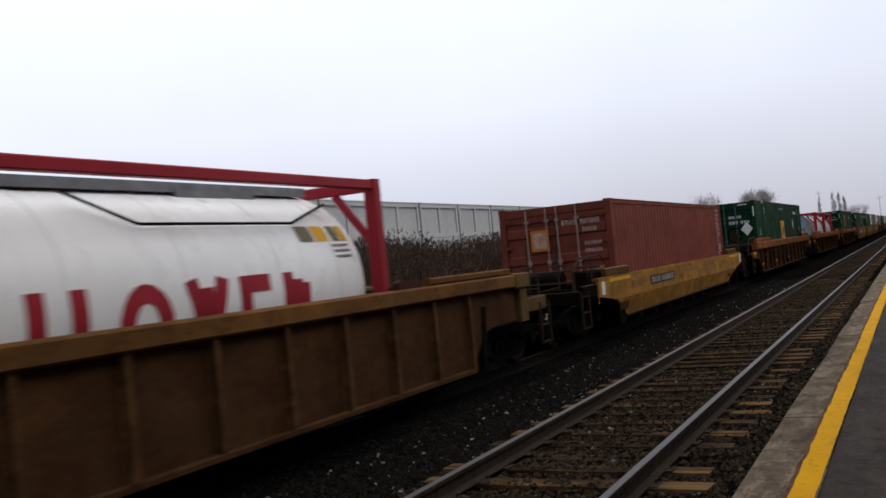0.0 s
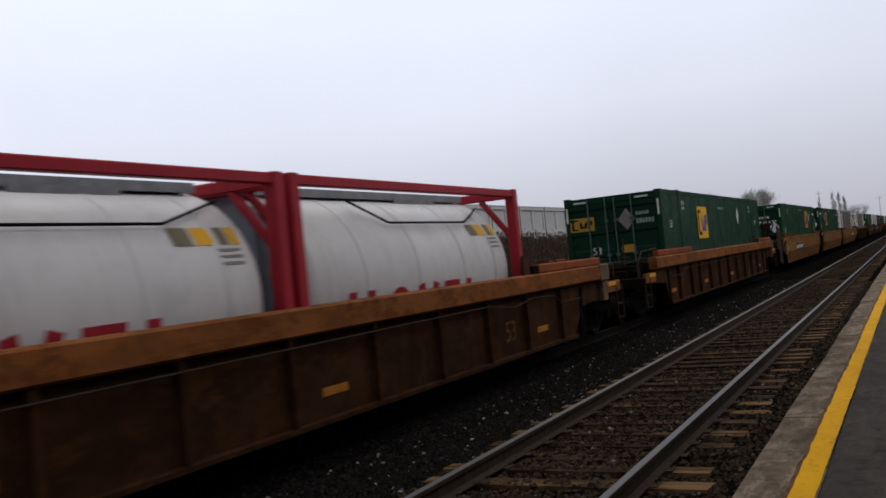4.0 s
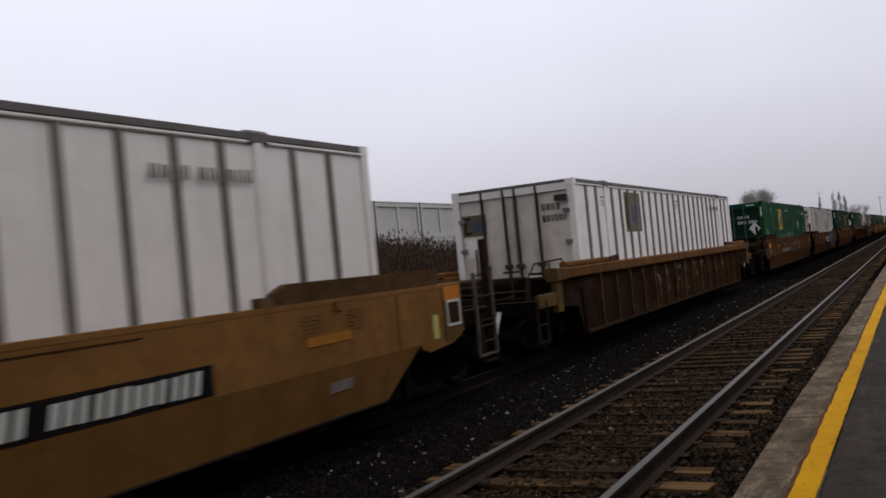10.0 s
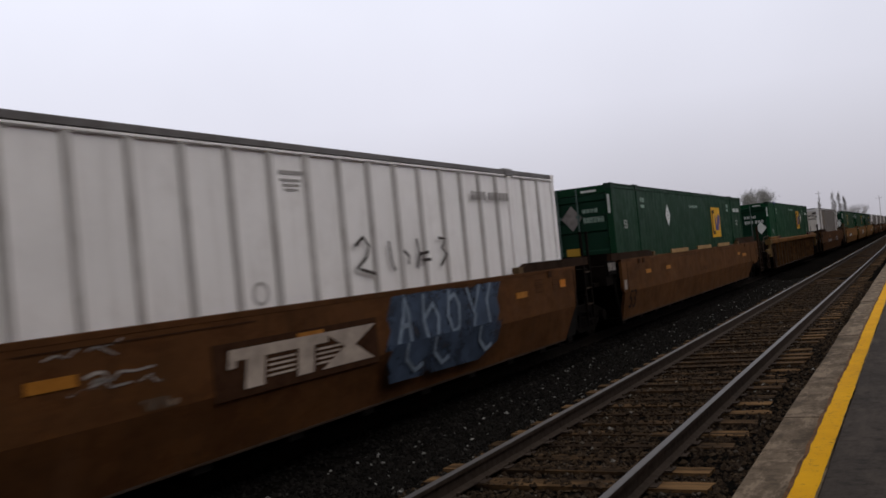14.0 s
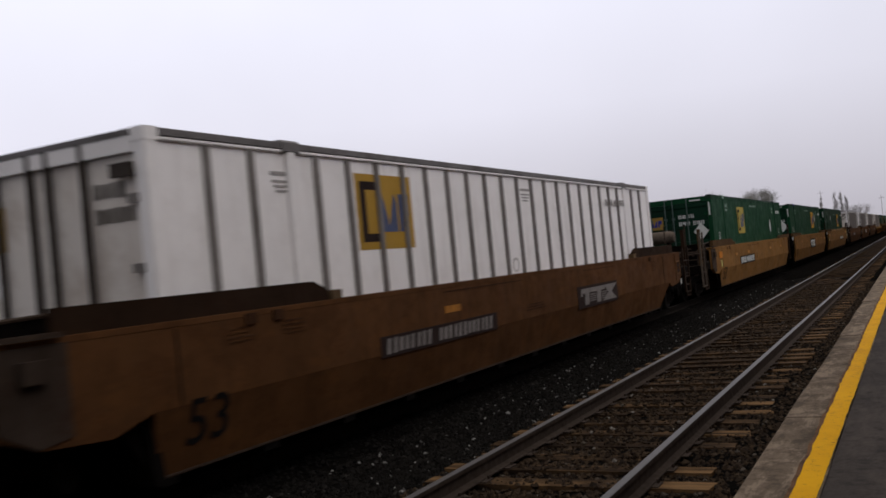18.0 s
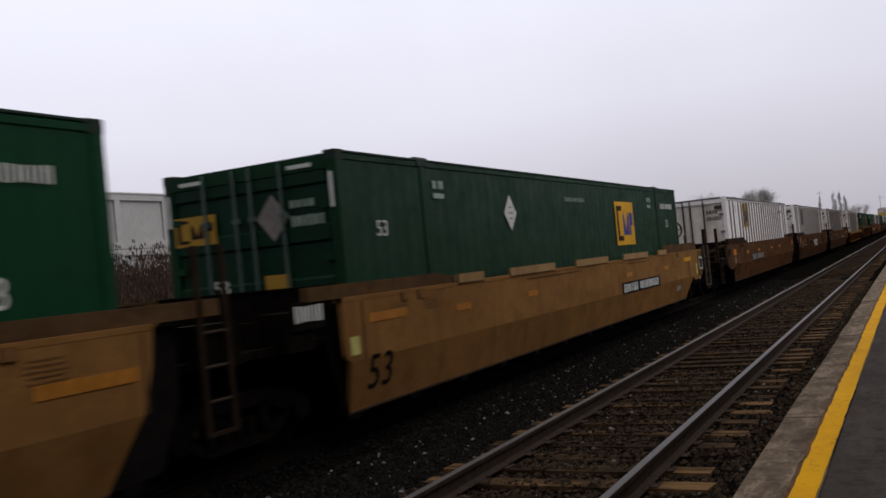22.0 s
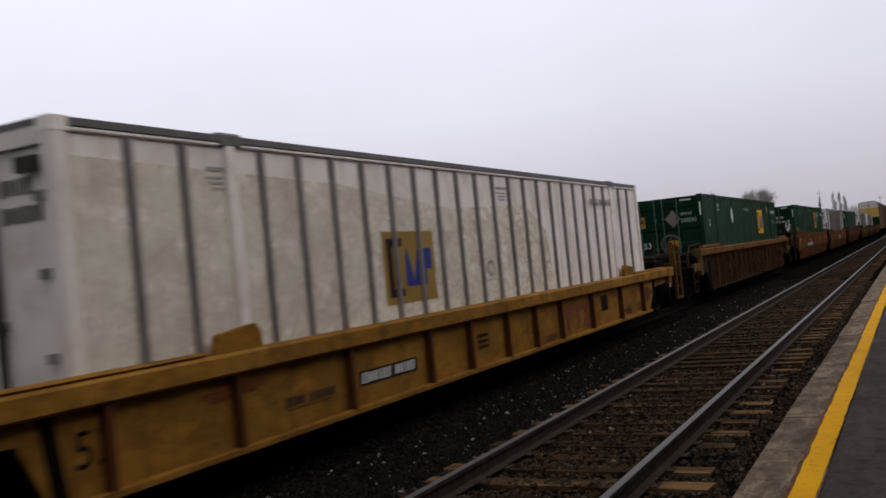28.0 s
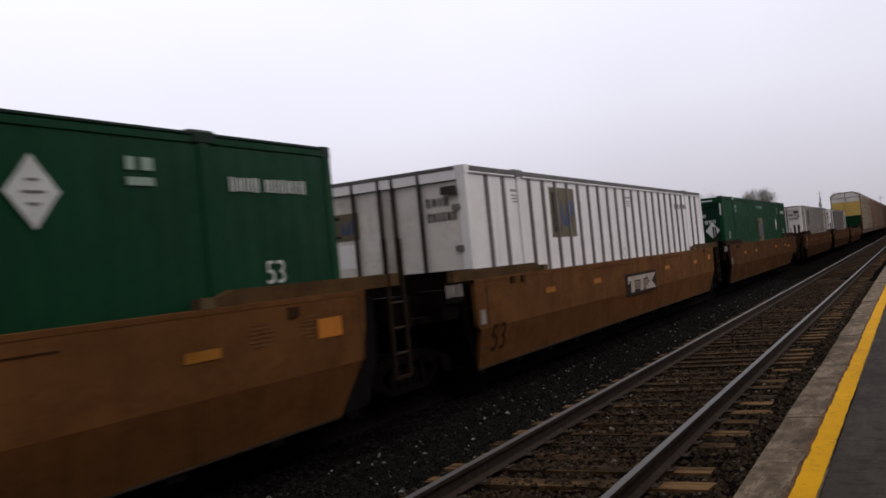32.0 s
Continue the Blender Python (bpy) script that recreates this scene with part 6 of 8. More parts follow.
def smooth_sides(ob, body, guard, fo, ro, top=1.5, bottom=0.25, crease=0.8, hl=8.38, guards=True, tail=1.42):
    """Smooth side sheets with a crease; an outer end reaches out over its truck."""
    tag = "%d%d:%.2f:%.2f" % (fo, ro, top, hl)
    straight = tail > 1.6

    def sheet(b, piece):
        def end(outer, s):
            cut = outer and s > 0
            e = [(s * (hl - (0.46 if cut else 0.06)), bottom), (s * (hl + (0.22 if cut else 0.02)), crease)]
            e2 = [(s * (hl + (0.22 if cut else 0.02)), crease), (s * (hl + 0.25), crease - 0.06)] if outer else [(s * (hl + 0.02), crease), (s * (hl + 0.08), crease + 0.04)]
            if outer:
                e2 += [(s * (hl + 0.45), crease - 0.12), (s * (hl + 1.1), crease - 0.07), (s * (hl + 1.42), crease + 0.06), (s * (hl + 1.42), top - 0.03)]
            else:
                if s > 0:
                    e = [(hl - 0.63, bottom), (hl - 0.32, crease)]
                    e2 = [(hl - 0.32, crease), (hl - 0.2, crease + 0.35), (hl - 0.16, top - 0.03)]
                else:
                    e2 += [(s * (hl + 0.1), crease + 0.1), (s * (hl + 0.1), top - 0.03)]
            if straight:
                e = [(s * (hl - 0.4), bottom), (s * (hl + 0.6), crease)]
                e2 = [(s * (hl + 0.6), crease), (s * (hl + tail), crease + 0.13), (s * (hl + tail), top - 0.03)]
            return e, e2

        f1, f2 = end(fo, -1)
        r1, r2 = end(ro, 1)
        up = f2[::-1][:0] + [(f2[0][0], f2[0][1])] + [(r2[0][0], r2[0][1])] + r2[1:] + [(r2[-1][0], top), (f2[-1][0], top)] + f2[1:][::-1]
        if piece == 0:
            b.along_x(up, 1.42, 1.48)
            return
        lo = [(f1[0][0], bottom), (r1[0][0], bottom), (r1[1][0], crease), (f1[1][0], crease)]
        xi = lambda z: -0.13 * (crease - z) / (crease - bottom)
        if piece == 1:
            b.add([(1.42 + xi(z), y, z) for y, z in lo] + [(1.48 + xi(z), y, z) for y, z in lo], [(3, 2, 1, 0), (4, 5, 6, 7), (0, 1, 5, 4), (1, 2, 6, 5), (2, 3, 7, 6), (3, 0, 4, 7)])
        elif piece == 2:
            b.along_y(soft_rect(1.25, 1.352, bottom - 0.03, bottom + 0.004, 0.008), f1[0][0], r1[0][0])
        else:
            b.along_y(soft_rect(1.36, 1.4835, top - 0.05, top + 0.004, 0.003), f2[-1][0], r2[-1][0])

    def mirrored(b, piece):
        o = Build()
        sheet(o, piece)
        b.add([(-x, y, z) for x, y, z in o.v], o.f)

    for piece, name in enumerate(("side_sheet", "lower_sheet", "bottom_flange", "top_flange")):
        part(name, shared("%s:%s" % (name, tag), lambda b: sheet(b, piece)), M_GRIME if piece == 2 else body, ob)
        part(name, shared("%s_m:%s" % (name, tag), lambda b: mirrored(b, piece)), body, ob)
    if guards:
        for s, outer in ((-1, fo), (1, ro)):
            y1 = hl + (0.86 if outer else 0.66)
            gh = 0.21 if outer else 0.15
            g = shared("end_guard:%d:%.2f:%.2f" % (outer, top, hl), lambda b: b.along_x([(5.8, top + 0.002), (y1, top + 0.002), (y1, top + gh), (6.1, top + gh), (5.88, top + gh * 0.6)], 1.36, 1.46))
            g2 = shared("end_guard_m:%d:%.2f:%.2f" % (outer, top, hl), lambda b: b.along_x([(5.8, top + 0.002), (y1, top + 0.002), (y1, top + gh), (6.1, top + gh), (5.88, top + gh * 0.6)], -1.46, -1.36))
            part("end_guard", g if s > 0 else g2, guard, ob, turn=(0, 0, 0 if s > 0 else 180))
            part("end_guard", g2 if s > 0 else g, guard, ob, turn=(0, 0, 0 if s > 0 else 180))
    # stencils and seams on the side
    for y in (-8.1, 8.1):
        part("weld_seam", shared("weld_seam:%.2f" % top, lambda b: b.box(1.478, 1.486, -0.012, 0.012, crease, top - 0.06)), guard, ob, at=(0, y, 0))


def ribbed_sides(ob, body, chord, guard, ribs, chord_z=(1.30, 1.50), guard_z=1.6, fo=True, ro=True, pipe=False, hl=8.4, reach=9.95, tag="r"):
    """Side sheets with upright ribs under a box-shaped top chord."""
    z0, z1 = chord_z
    tag = "%s:%.2f:%.2f:%d%d:%.1f" % (tag, z0, z1, fo, ro, reach)
    rf, rr = (reach if fo else 9.3), (reach if ro else 9.3)

    def sheet(b):
        b.along_x([(-hl, 0.26), (hl - 0.48, 0.26), (hl - 0.22, 0.48), (hl + 0.05, 0.73), (hl + 0.4, 0.78), (rr, 0.8), (rr, z0), (-rf, z0), (-rf, 0.84), (-hl - 0.25, 0.78)], 1.34, 1.375)

    def both(make):
        def m(b):
            o = Build()
            make(o)
            b.add([(-x, y, z) for x, y, z in o.v], o.f)
        return m

    rise = 1.9 if body is M_YELLOWCAR else 1.0

    def ch(b):
        b.along_y(soft_rect(1.28, 1.5, z0, z1, 0.025), -rf, rr)

    def sill(b):
        b.along_y(soft_rect(1.3, 1.45, 0.22, 0.29, 0.012), -hl, hl - 0.46)

    def rib(b):
        b.along_z([(1.375, -0.045), (1.39, -0.03), (1.465, -0.03), (1.465, 0.03), (1.39, 0.03), (1.375, 0.045)], 0.29, z0)

    for suffix, wrap in (("", lambda f: f), ("_m", both)):
        part("side_sheet", shared("rib_sheet%s:%s" % (suffix, tag), wrap(sheet)), body, ob)
        part("top_chord", shared("top_chord%s:%s" % (suffix, tag), wrap(ch)), chord, ob)
        part("side_sill", shared("side_sill%s:%s" % (suffix, tag), wrap(sill)), body, ob)
        for s in (-1, 1):
            y1 = (rf if s < 0 else rr) - (0.36 if pipe else 0.6)
            g0 = (6.3 if s > 0 else 5.8) if pipe else 6.8

            def gd(b, s=s, y1=y1, g0=g0):
                a, c = sorted((s * g0, s * y1))
                b.along_y(soft_rect(1.33, 1.46, z1 + 0.002, guard_z, 0.02), a, c)

            part("end_guard", shared("rib_guard%s:%s:%d" % (suffix, tag, s), wrap(gd)), guard, ob)

            def cap(b, s=s, r=rf if s < 0 else rr):
                a, c = sorted((s * (r - 0.52), s * (r + 0.012)))
                b.along_y(soft_rect(1.27, 1.512, z0 - 0.02, z1 + 0.012, 0.02), a, c)
                a, c = sorted((s * (r - 0.3), s * (r - 0.02)))
                b.along_z(soft_rect(1.36, 1.47, a, c, 0.02), 0.76, z0 - 0.02)

            if s > 0 or not pipe:
                part("chord_cap", shared("chord_cap%s:%s:%d" % (suffix, tag, s), wrap(cap)), M_CAP if pipe else M_CAPT if body is not M_YELLOWCAR else body, ob, "primed steel end cap of the chord")

            def fin(b, s=s):
                if pipe:
                    b.along_x([(s * 5.74, z1), (s * 6.0, z1), (s * 5.96, z1 + 0.2), (s * 5.9, z1 + 0.29), (s * 5.8, z1 + 0.31), (s * 5.75, z1 + 0.22)], 1.36, 1.42)
                else:
                    b.along_x([(s * 6.02, z1), (s * 6.66, z1), (s * 6.6, z1 + 0.09 * rise), (s * 6.1, z1 + 0.12 * rise), (s * 6.02, z1 + 0.08 * rise)], 1.36, 1.44)

            if s > 0 or not pipe:
                part("guide_fin", shared("guide_fin%s:%s:%d" % (suffix, tag, s), wrap(fin)), M_FIN if body is not M_YELLOWCAR else body, ob, "dark red container guide")
            if pipe and s > 0:
                part("guide_block", shared("guide_block%s:%s:%d" % (suffix, tag, s), wrap(lambda b: b.box(1.34, 1.45, min(s * 6.07, s * 6.28), max(s * 6.07, s * 6.28), z1 + 0.002, z1 + 0.13))), M_STEEL, ob)
    edge = M_RIBEDGE if body in (M_RIBBED, M_RIBBED_D) else M_RIBBED_C if body is M_RIBBED_C else M_YRIB
    for y in ribs:
        part("side_rib", shared("car_rib:%.2f" % z0, rib), edge, ob, at=(0, y, 0))
        part("side_rib", shared("car_rib_m:%.2f" % z0, both(rib)), edge, ob, at=(0, y, 0))
    if pipe:
        part("brake_pipe", shared("brake_pipe", lambda b: b.path([(1.47, -8.4, 0.93), (1.47, -7.1, 0.92), (1.47, -6.8, 1.05), (1.47, 4.25, 1.09), (1.47, 5.1, 1.0), (1.47, 5.9, 1.09), (1.47, 6.85, 1.05), (1.47, 7.16, 0.91), (1.47, 8.2, 0.92)], 0.011)), M_HANDRAIL, ob, "thin pipe clipped along the side")


def reflectors(ob, ys, z, face=1.482, w=0.5, h=0.09, mat=None):
    for y in ys:
        part("reflector", plate(w, h), mat or M_REFL, ob, "yellow reflector", at=(face, y, z))


def mark_board(ob, y, z, w, h, groups, panel=M_BLACK, ink=M_SIGN, lean=0.22, face=1.482):
    """A stencilled board of illegible slanted marks, or of three company shapes."""
    bd = part("number_board", plate(w, h, 0.005), panel, ob, "dark board with pale marks", at=(face, y, z))
    if groups == (3,):
        logo_trio(bd, w * 0.94, h * 0.74, ink, (0.004, 0, 0))
        return
    n = sum(groups) + 0.6 * (len(groups) - 1)
    number_bars(bd, "number_bar", ink, -w * 0.46 + 0.38 * w / n, 0, groups, w * 0.92 / n, h * 0.74, 0.002, 0.6, None, 0.82, lean)


def unit_letter(ob, text, y, z, h=0.2):
    part("unit_letter", letters(text, h), M_BLACK, ob, at=(1.482, y, z))


def side53(ob, mat, y=-8.05, h=0.42):
    part("number_mark", letters("53", h), mat, ob, "dark stencilled length number", at=(1.404, y, 0.45), turn=(0, 13.3, 0))


def small_text(ob, y, z, w, rows, mat=M_DARK, face=1.482):
    for k in range(rows):
        part("small_print", plate(w * (0.7 + 0.3 * ((k * 37) % 5) / 5), 0.013, 0.004), mat, ob, at=(face, y, z - 0.04 * k))


def ribbon(points, w, d=0.004):
    """A flat painted stroke on a side, through points of (y, z)."""
    v, n = [], len(points)
    for i, (y, z) in enumerate(points):
        (y0, z0), (y1, z1) = points[max(i - 1, 0)], points[min(i + 1, n - 1)]
        l = math.hypot(y1 - y0, z1 - z0) + 1e-6
        ny, nz = -(z1 - z0) / l * w / 2, (y1 - y0) / l * w / 2
        v += [(x, y + q * ny, z + q * nz) for x in (0, d) for q in (1, -1)]
    f = []
    for i in range(n - 1):
        a, c = 4 * i, 4 * i + 4
        f += [(a + 2, a + 3, c + 3, c + 2), (a, a + 2, c + 2, c), (a + 1, c + 1, c + 3, a + 3)]
    return Build().add(v, f)


def patch(points, d=0.003):
    return Build().along_x(points, 0, d)


def blot(y, z, ry, rz, seed, top=1.43, low=0.82):
    """A painted patch with a wavy outline."""
    pts = []
    for i in range(40):
        a = i * math.tau / 40
        r = 1 + 0.2 * math.sin(2 * a + seed) + 0.13 * math.sin(5 * a + 2.7 * seed) + 0.07 * math.sin(9 * a + 4.1 * seed)
        pts.append((y + ry * r * math.cos(a), max(low, min(top, z + rz * r * math.sin(a)))))
    return patch(pts)


SINGLE, INNER = 23.45, 19.52


# ---- the train, from its head to its tail; places are metres along it ----
MOVERS = []


def roll_in(ob, place, z=0.0):
    ob.location = (TRACK, place, z)
    MOVERS.append((ob, place, z))
    return ob


def load(ob, place, lift=0.0):
    return roll_in(ob, place, FLOOR + lift)


RIBS_A = [-0.29 + 1.02 * k for k in range(-7, 9)]
RIBS_C = [-7.43, -5.95, -4.87, -3.38, -1.94, -0.44, 1.13, 2.71, 4.19, 5.66, 7.2]
RIBS_U = [-7.9, -6.41, -4.57, -2.76, -1.59, -0.31, 0.83, 2.02, 3.71, 5.59, 7.3]


def ribbed_car(place, label, body=M_RIBBED, chord=M_CHORD_T, guard=M_CHORD_T, kind="a", wheel=0, wx=0.5):
    ob = thing("well_car", label, "railcar", "well cars of the train")
    if kind == "a":
        ribbed_sides(ob, body, chord, guard, RIBS_A)
    elif kind == "c":
        ribbed_sides(ob, body, chord, guard, RIBS_C, (1.17, 1.46), 1.61, pipe=True, reach=9.86)
        reflectors(ob, (-7.95, -3.9, 0.35, 6.4), 0.55, 1.378, 0.46, 0.09, M_REFLO)
    else:
        ribbed_sides(ob, body, chord, guard, RIBS_U, (0.95, 1.15), 1.19)
    if kind == "c":
        part("number_mark", letters("53", 0.32), M_RIBEDGE, ob, "faded stencilled length number", at=(1.378, 4.88, 0.5))
    well_floor(ob, 8.3)
    w = 1.08 if kind == "u" else 1.34
    outer_end(ob, -1, chord if kind == "c" else body, wall=w)
    outer_end(ob, 1, body, wheel=wheel, wall=w, wx=wx)
    return roll_in(ob, place)


def smooth_unit(place, label, body, guard, fo, ro, wheel=0, letter="", refl=(-5.6, -3.1, 2.4, 5.6), n53=True, top=1.5, signs=True, sign_y=-8.35, climb=2.12):
    ob = thing("well_car", label, "railcar", "well cars of the train")
    smooth_sides(ob, body, guard, fo, ro, top=top)
    well_floor(ob, 8.3)
    if fo:
        outer_end(ob, -1, body, tall=body in (M_TAN, M_BROWN2), tank=(fo and ro) or body is M_TAN, posts=True, wall=top + 0.13)
        part("end_panel", shared("end_panel", lambda b: b.along_x([(-9.8, 0.9), (-9.5, 0.74), (-9.2, 0.78), (-9.2, 1.46), (-9.8, 1.46)], 1.482, 1.496).box(1.496, 1.56, -9.62, -9.4, 1.2, 1.36).box(1.496, 1.54, -9.75, -9.25, 1.5, 1.54)), M_GRIME, ob, "grimy panel with a bracket")
    else:
        inner_end(ob, -1, body, True)
    if ro:
        outer_end(ob, 1, body, wheel=wheel, tank=wheel > 0, posts=True, wall=top + 0.13)
        part("end_panel", shared("end_panel_rear", lambda b: b.along_x([(9.25, 0.78), (9.5, 0.76), (9.78, 0.9), (9.78, 1.46), (9.25, 1.46)], 1.482, 1.492)), M_CAPT if body is M_TAN else body, ob, "grimy end panel")
        nf = part("notice_frame", shared("notice_frame", lambda b: cells(b, [-0.19, -0.16, 0.16, 0.19], [-0.17, -0.14, 0.14, 0.17], ("###", "#.#", "###"), 0, 0.01)), M_SIGN if body is M_TAN else M_FADED, ob, "painted frame", at=(1.494, 9.52, 1.12))
        part("notice", plate(0.3, 0.26, 0.004), M_FADED_B, nf, at=(0.0, 0, 0))
        for z in (-0.07, 0.05):
            part("notice_line", plate(0.2, 0.05, 0.004), M_DARK, nf, at=(0.004, 0, z))
        if body is M_TAN and not wheel:
            part("placard", plate(0.46, 0.18), M_ORANGE, ob, "orange placard", at=(1.494, 9.5, 1.38))
        part("reflector", plate(0.8, 0.1), M_REFL if wheel else M_REFLO, ob, "yellow reflector", at=(1.482, 7.95 if wheel else 6.7, 1.28 if wheel else 1.1)) if signs else None
        if body is M_TAN:
            part("notice", plate(0.42, 0.12, 0.004), M_GREYTXT, ob, "small white notice", at=(1.432, 6.9, 0.58), turn=(0, 13.3, 0))
        part("notice", plate(0.14, 0.3, 0.004), M_NOTE, ob, "pale yellow notice", at=(1.482, 9.02, 0.98)) if body is M_TAN else None
    else:
        inner_end(ob, 1, body, False, climb)
    if n53:
        side53(ob, M_FADED_B if body in (M_BROWN2, M_BROWN3) else M_BLACK)
    reflectors(ob, refl, 1.17, mat=M_REFLO, w=0.44)
    if signs and (fo or not ro) and climb > 2:
        part("placard", plate(0.5, 0.2) if fo else plate(0.26, 0.13), M_ORANGE, ob, "orange placard", at=(1.498 if sign_y < -9 else 1.482, sign_y if fo else 7.5, 1.24 if sign_y > -9 else 1.36))
    if signs:
        part("notice", plate(0.17, 0.2), M_NOTE if body is M_TAN else M_GREYTXT, ob, "pale notice", at=(1.482, -8.3, 0.97))
    for y in (-6.5, -7.3, 6.4, 7.2):
        small_text(ob, y, 1.36, 0.42, 4 if y < 0 else 6, M_FADED if body in (M_TAN, M_BROWN2) else M_RIBBED)
    small_text(ob, -0.2, 1.0, 0.9, 3, M_FADED if body in (M_TAN, M_BROWN2) else M_FADED_B)
    for y in (-7.15, -6.75, 6.9):
        part("side_bracket", plate(0.15, 0.1, 0.02), M_FADED_B if body is not M_TAN else M_FADED, ob, "small worn bracket", at=(1.482, y, 1.43))
    for y in (-5.72, 5.72):
        part("guide_clip", shared("guide_clip:%.2f" % top, lambda b: b.box(1.37, 1.485, -0.09, 0.09, top + 0.006, top + 0.1)), M_CAP, ob, "pale worn guide clip", at=(0, y, 0))
    part("painted_rule", plate(2.6, 0.012, 0.004), M_FADED_B, ob, at=(1.482, -2.0, 1.4))
    part("painted_rule", plate(1.9, 0.012, 0.004), M_FADED_B, ob, at=(1.482, 3.2, 1.4))
    if signs and not ro and fo and body is not M_TAN:
        part("placard", plate(0.42, 0.2), M_ORANGE, ob, "faded orange placard", at=(1.482, 7.5, 1.22))
    if letter:
        unit_letter(ob, letter, -1.4, 0.9)
    return roll_in(ob, place)


# head: two tank containers in a ribbed car
a = ribbed_car(3.37, "rusty ribbed brown well car carrying tank containers")
load(tank_box(0), 3.37 - 3.05)
load(tank_box(0), 3.37 + 3.05)


# yellow forty-foot well car with the maroon box
def yellow_car(place):
    ob = thing("well_car", "dirty yellow smooth-sided well car", "railcar", "well cars of the train")
    smooth_sides(ob, M_PALEYEL, M_PALEYEL, True, True, top=1.2, bottom=0.33, crease=0.72, hl=6.3, guards=False, tail=1.72)
    well_floor(ob, 6.2)
    outer_end(ob, -1, M_PALEYEL, reach=9.85)
    outer_end(ob, 1, M_PALEYEL, reach=9.85, wheel=1, wx=1.15)
    for s in (-1, 1):
        a, c = sorted((s * 5.75, s * 7.4))
        for x in (-1.4, 1.4):
            part("end_rail", Build().along_y(soft_rect(x - 0.05, x + 0.05, 1.205, 1.36, 0.02), a, c), M_GUARDT, ob, "rusty guide rail")
            part("rail_cap", Build().box(x - 0.055, x + 0.055, a, c, 1.361, 1.37), M_TOPCAP, ob, "pale top of the guide rail")
        part("stripe", plate(1.5, 0.07, 0.004), M_REFL, ob, "worn yellow strip", at=(1.482, s * 6.6, 1.13))
    mark_board(ob, -3.05, 0.95, 2.3, 0.2, (4, 6), M_DARK, M_GREYTXT)
    part("notice", plate(0.2, 0.3), M_SIGN, ob, "pale notice", at=(1.482, 7.8, 1.02))
    part("notice", plate(0.2, 0.26), M_SIGN, ob, "pale notice", at=(1.482, -7.75, 1.0))
    lv = part("vent_panel", plate(0.46, 0.26, 0.006), M_BLACK, ob, "dark slatted panel", at=(1.437, 5.95, 0.62), turn=(0, 14, 0))
    for z in (-0.1, -0.03, 0.04, 0.11):
        part("vent_slat", plate(0.44, 0.018, 0.006), M_FADED, lv, at=(0.003, 0, z))
    part("rust_patch", plate(0.32, 0.17, 0.004), M_FADED, ob, "rusty square", at=(1.44, 5.5, 0.62), turn=(0, 14, 0))
    for y, w in ((-6.5, 0.16), (-6.15, 0.2)):
        part("soot_patch", Build().along_x([(y - w, 0.44), (y + w * 0.6, 0.46), (y + w, 0.86), (y - w * 0.2, 0.88), (y - w * 0.8, 0.62)], 0, 0.004), M_FADED_B, ob, "dark oily smear", at=(1.448, 0, 0.02), turn=(0, 0, 0))
    for y, w in ((-5.7, 0.2), (5.4, 0.2), (6.45, 0.34), (4.2, 0.5), (-1.2, 0.3)):
        small_text(ob, y, 1.02 if w < 0.3 else 0.92, w, 3, M_FADED_B)
    for y, z, ry, rz, k in ((2.5, 0.92, 0.9, 0.1, 1.3), (-0.6, 1.02, 1.2, 0.07, 2.1), (4.6, 0.98, 0.5, 0.08, 3.3), (-5.2, 0.96, 0.6, 0.1, 0.4)):
        part("rust_patch", blot(y, z, ry, rz, k, 1.14, 0.74), M_TAN, ob, "rusty patch of peeled paint", at=(1.481, 0, 0))
    small_text(ob, -0.4, 1.12, 1.6, 1)
    return roll_in(ob, place)


yellow_car(24.9)
load(maroon_box(), 24.85)

# three orange-chorded ribbed cars
ribbed_car(46.57, "brown ribbed well car with an orange-brown top chord", M_RIBBED_C, M_CHORD, M_REDGUARD, "c")
load(green_box("dark green corrugated container with yellow logo", M_GREEN_B, (-0.15, 1.82), (4.13, 2.13), (-0.88, 2.87, 0.64), pale=1, number=(4.57, 2.71), data=6.45), 46.57)
ribbed_car(70.05, "brown ribbed well car with an orange-brown top chord", M_RIBBED_C, M_CHORD, M_REDGUARD, "c")
load(tank_box(1), 70.05 - 3.12)
load(tank_box(1), 70.05 + 3.05)
ribbed_car(93.63, "brown ribbed well car with an orange-brown top chord", M_RIBBED_C, M_CHORD, M_REDGUARD, "c", wheel=3, wx=1.2)
load(green_box("dark green corrugated container with yellow logo", M_GREEN_B, (-3.2, 2.28), (2.95, 2.49), (-0.58, 2.74, 0.47), old=1, low53=0, number=None, data=5.65), 93.63)

# tan articulated set of three
u = smooth_unit(117.08, "tan smooth-sided well car with dark number board", M_TAN, M_GUARDT, True, False, letter="B", sign_y=-9.5)
mark_board(u, -3.3, 0.95, 3.1, 0.28, (4, 6))
load(green_box("green corrugated container with yellow logo and white diamond", M_GREEN, (2.84, 2.37), (4.23, 2.53), (-0.73, 2.91, 0.89)), 117.08)
u = smooth_unit(136.62, "tan smooth-sided middle well unit with dark red marks", M_TAN, M_GUARDT, False, False, letter="C", climb=1.5)
logo_trio(u, 2.0, 0.5, M_DKRED, (1.482, 1.4, 1.06), False, 0.06)
for z in (1.26, 0.98):
    part("placard", plate(0.24, 0.2), M_ORANGE, u, "orange placard", at=(1.342, 8.32, z))
load(green_box("green corrugated container with yellow logo and white diamond", M_GREEN, (-2.91, 2.4), (-4.34, 2.56), (-0.86, 2.93, 0.09), pale=2, front_number=1), 136.62, 0.03)
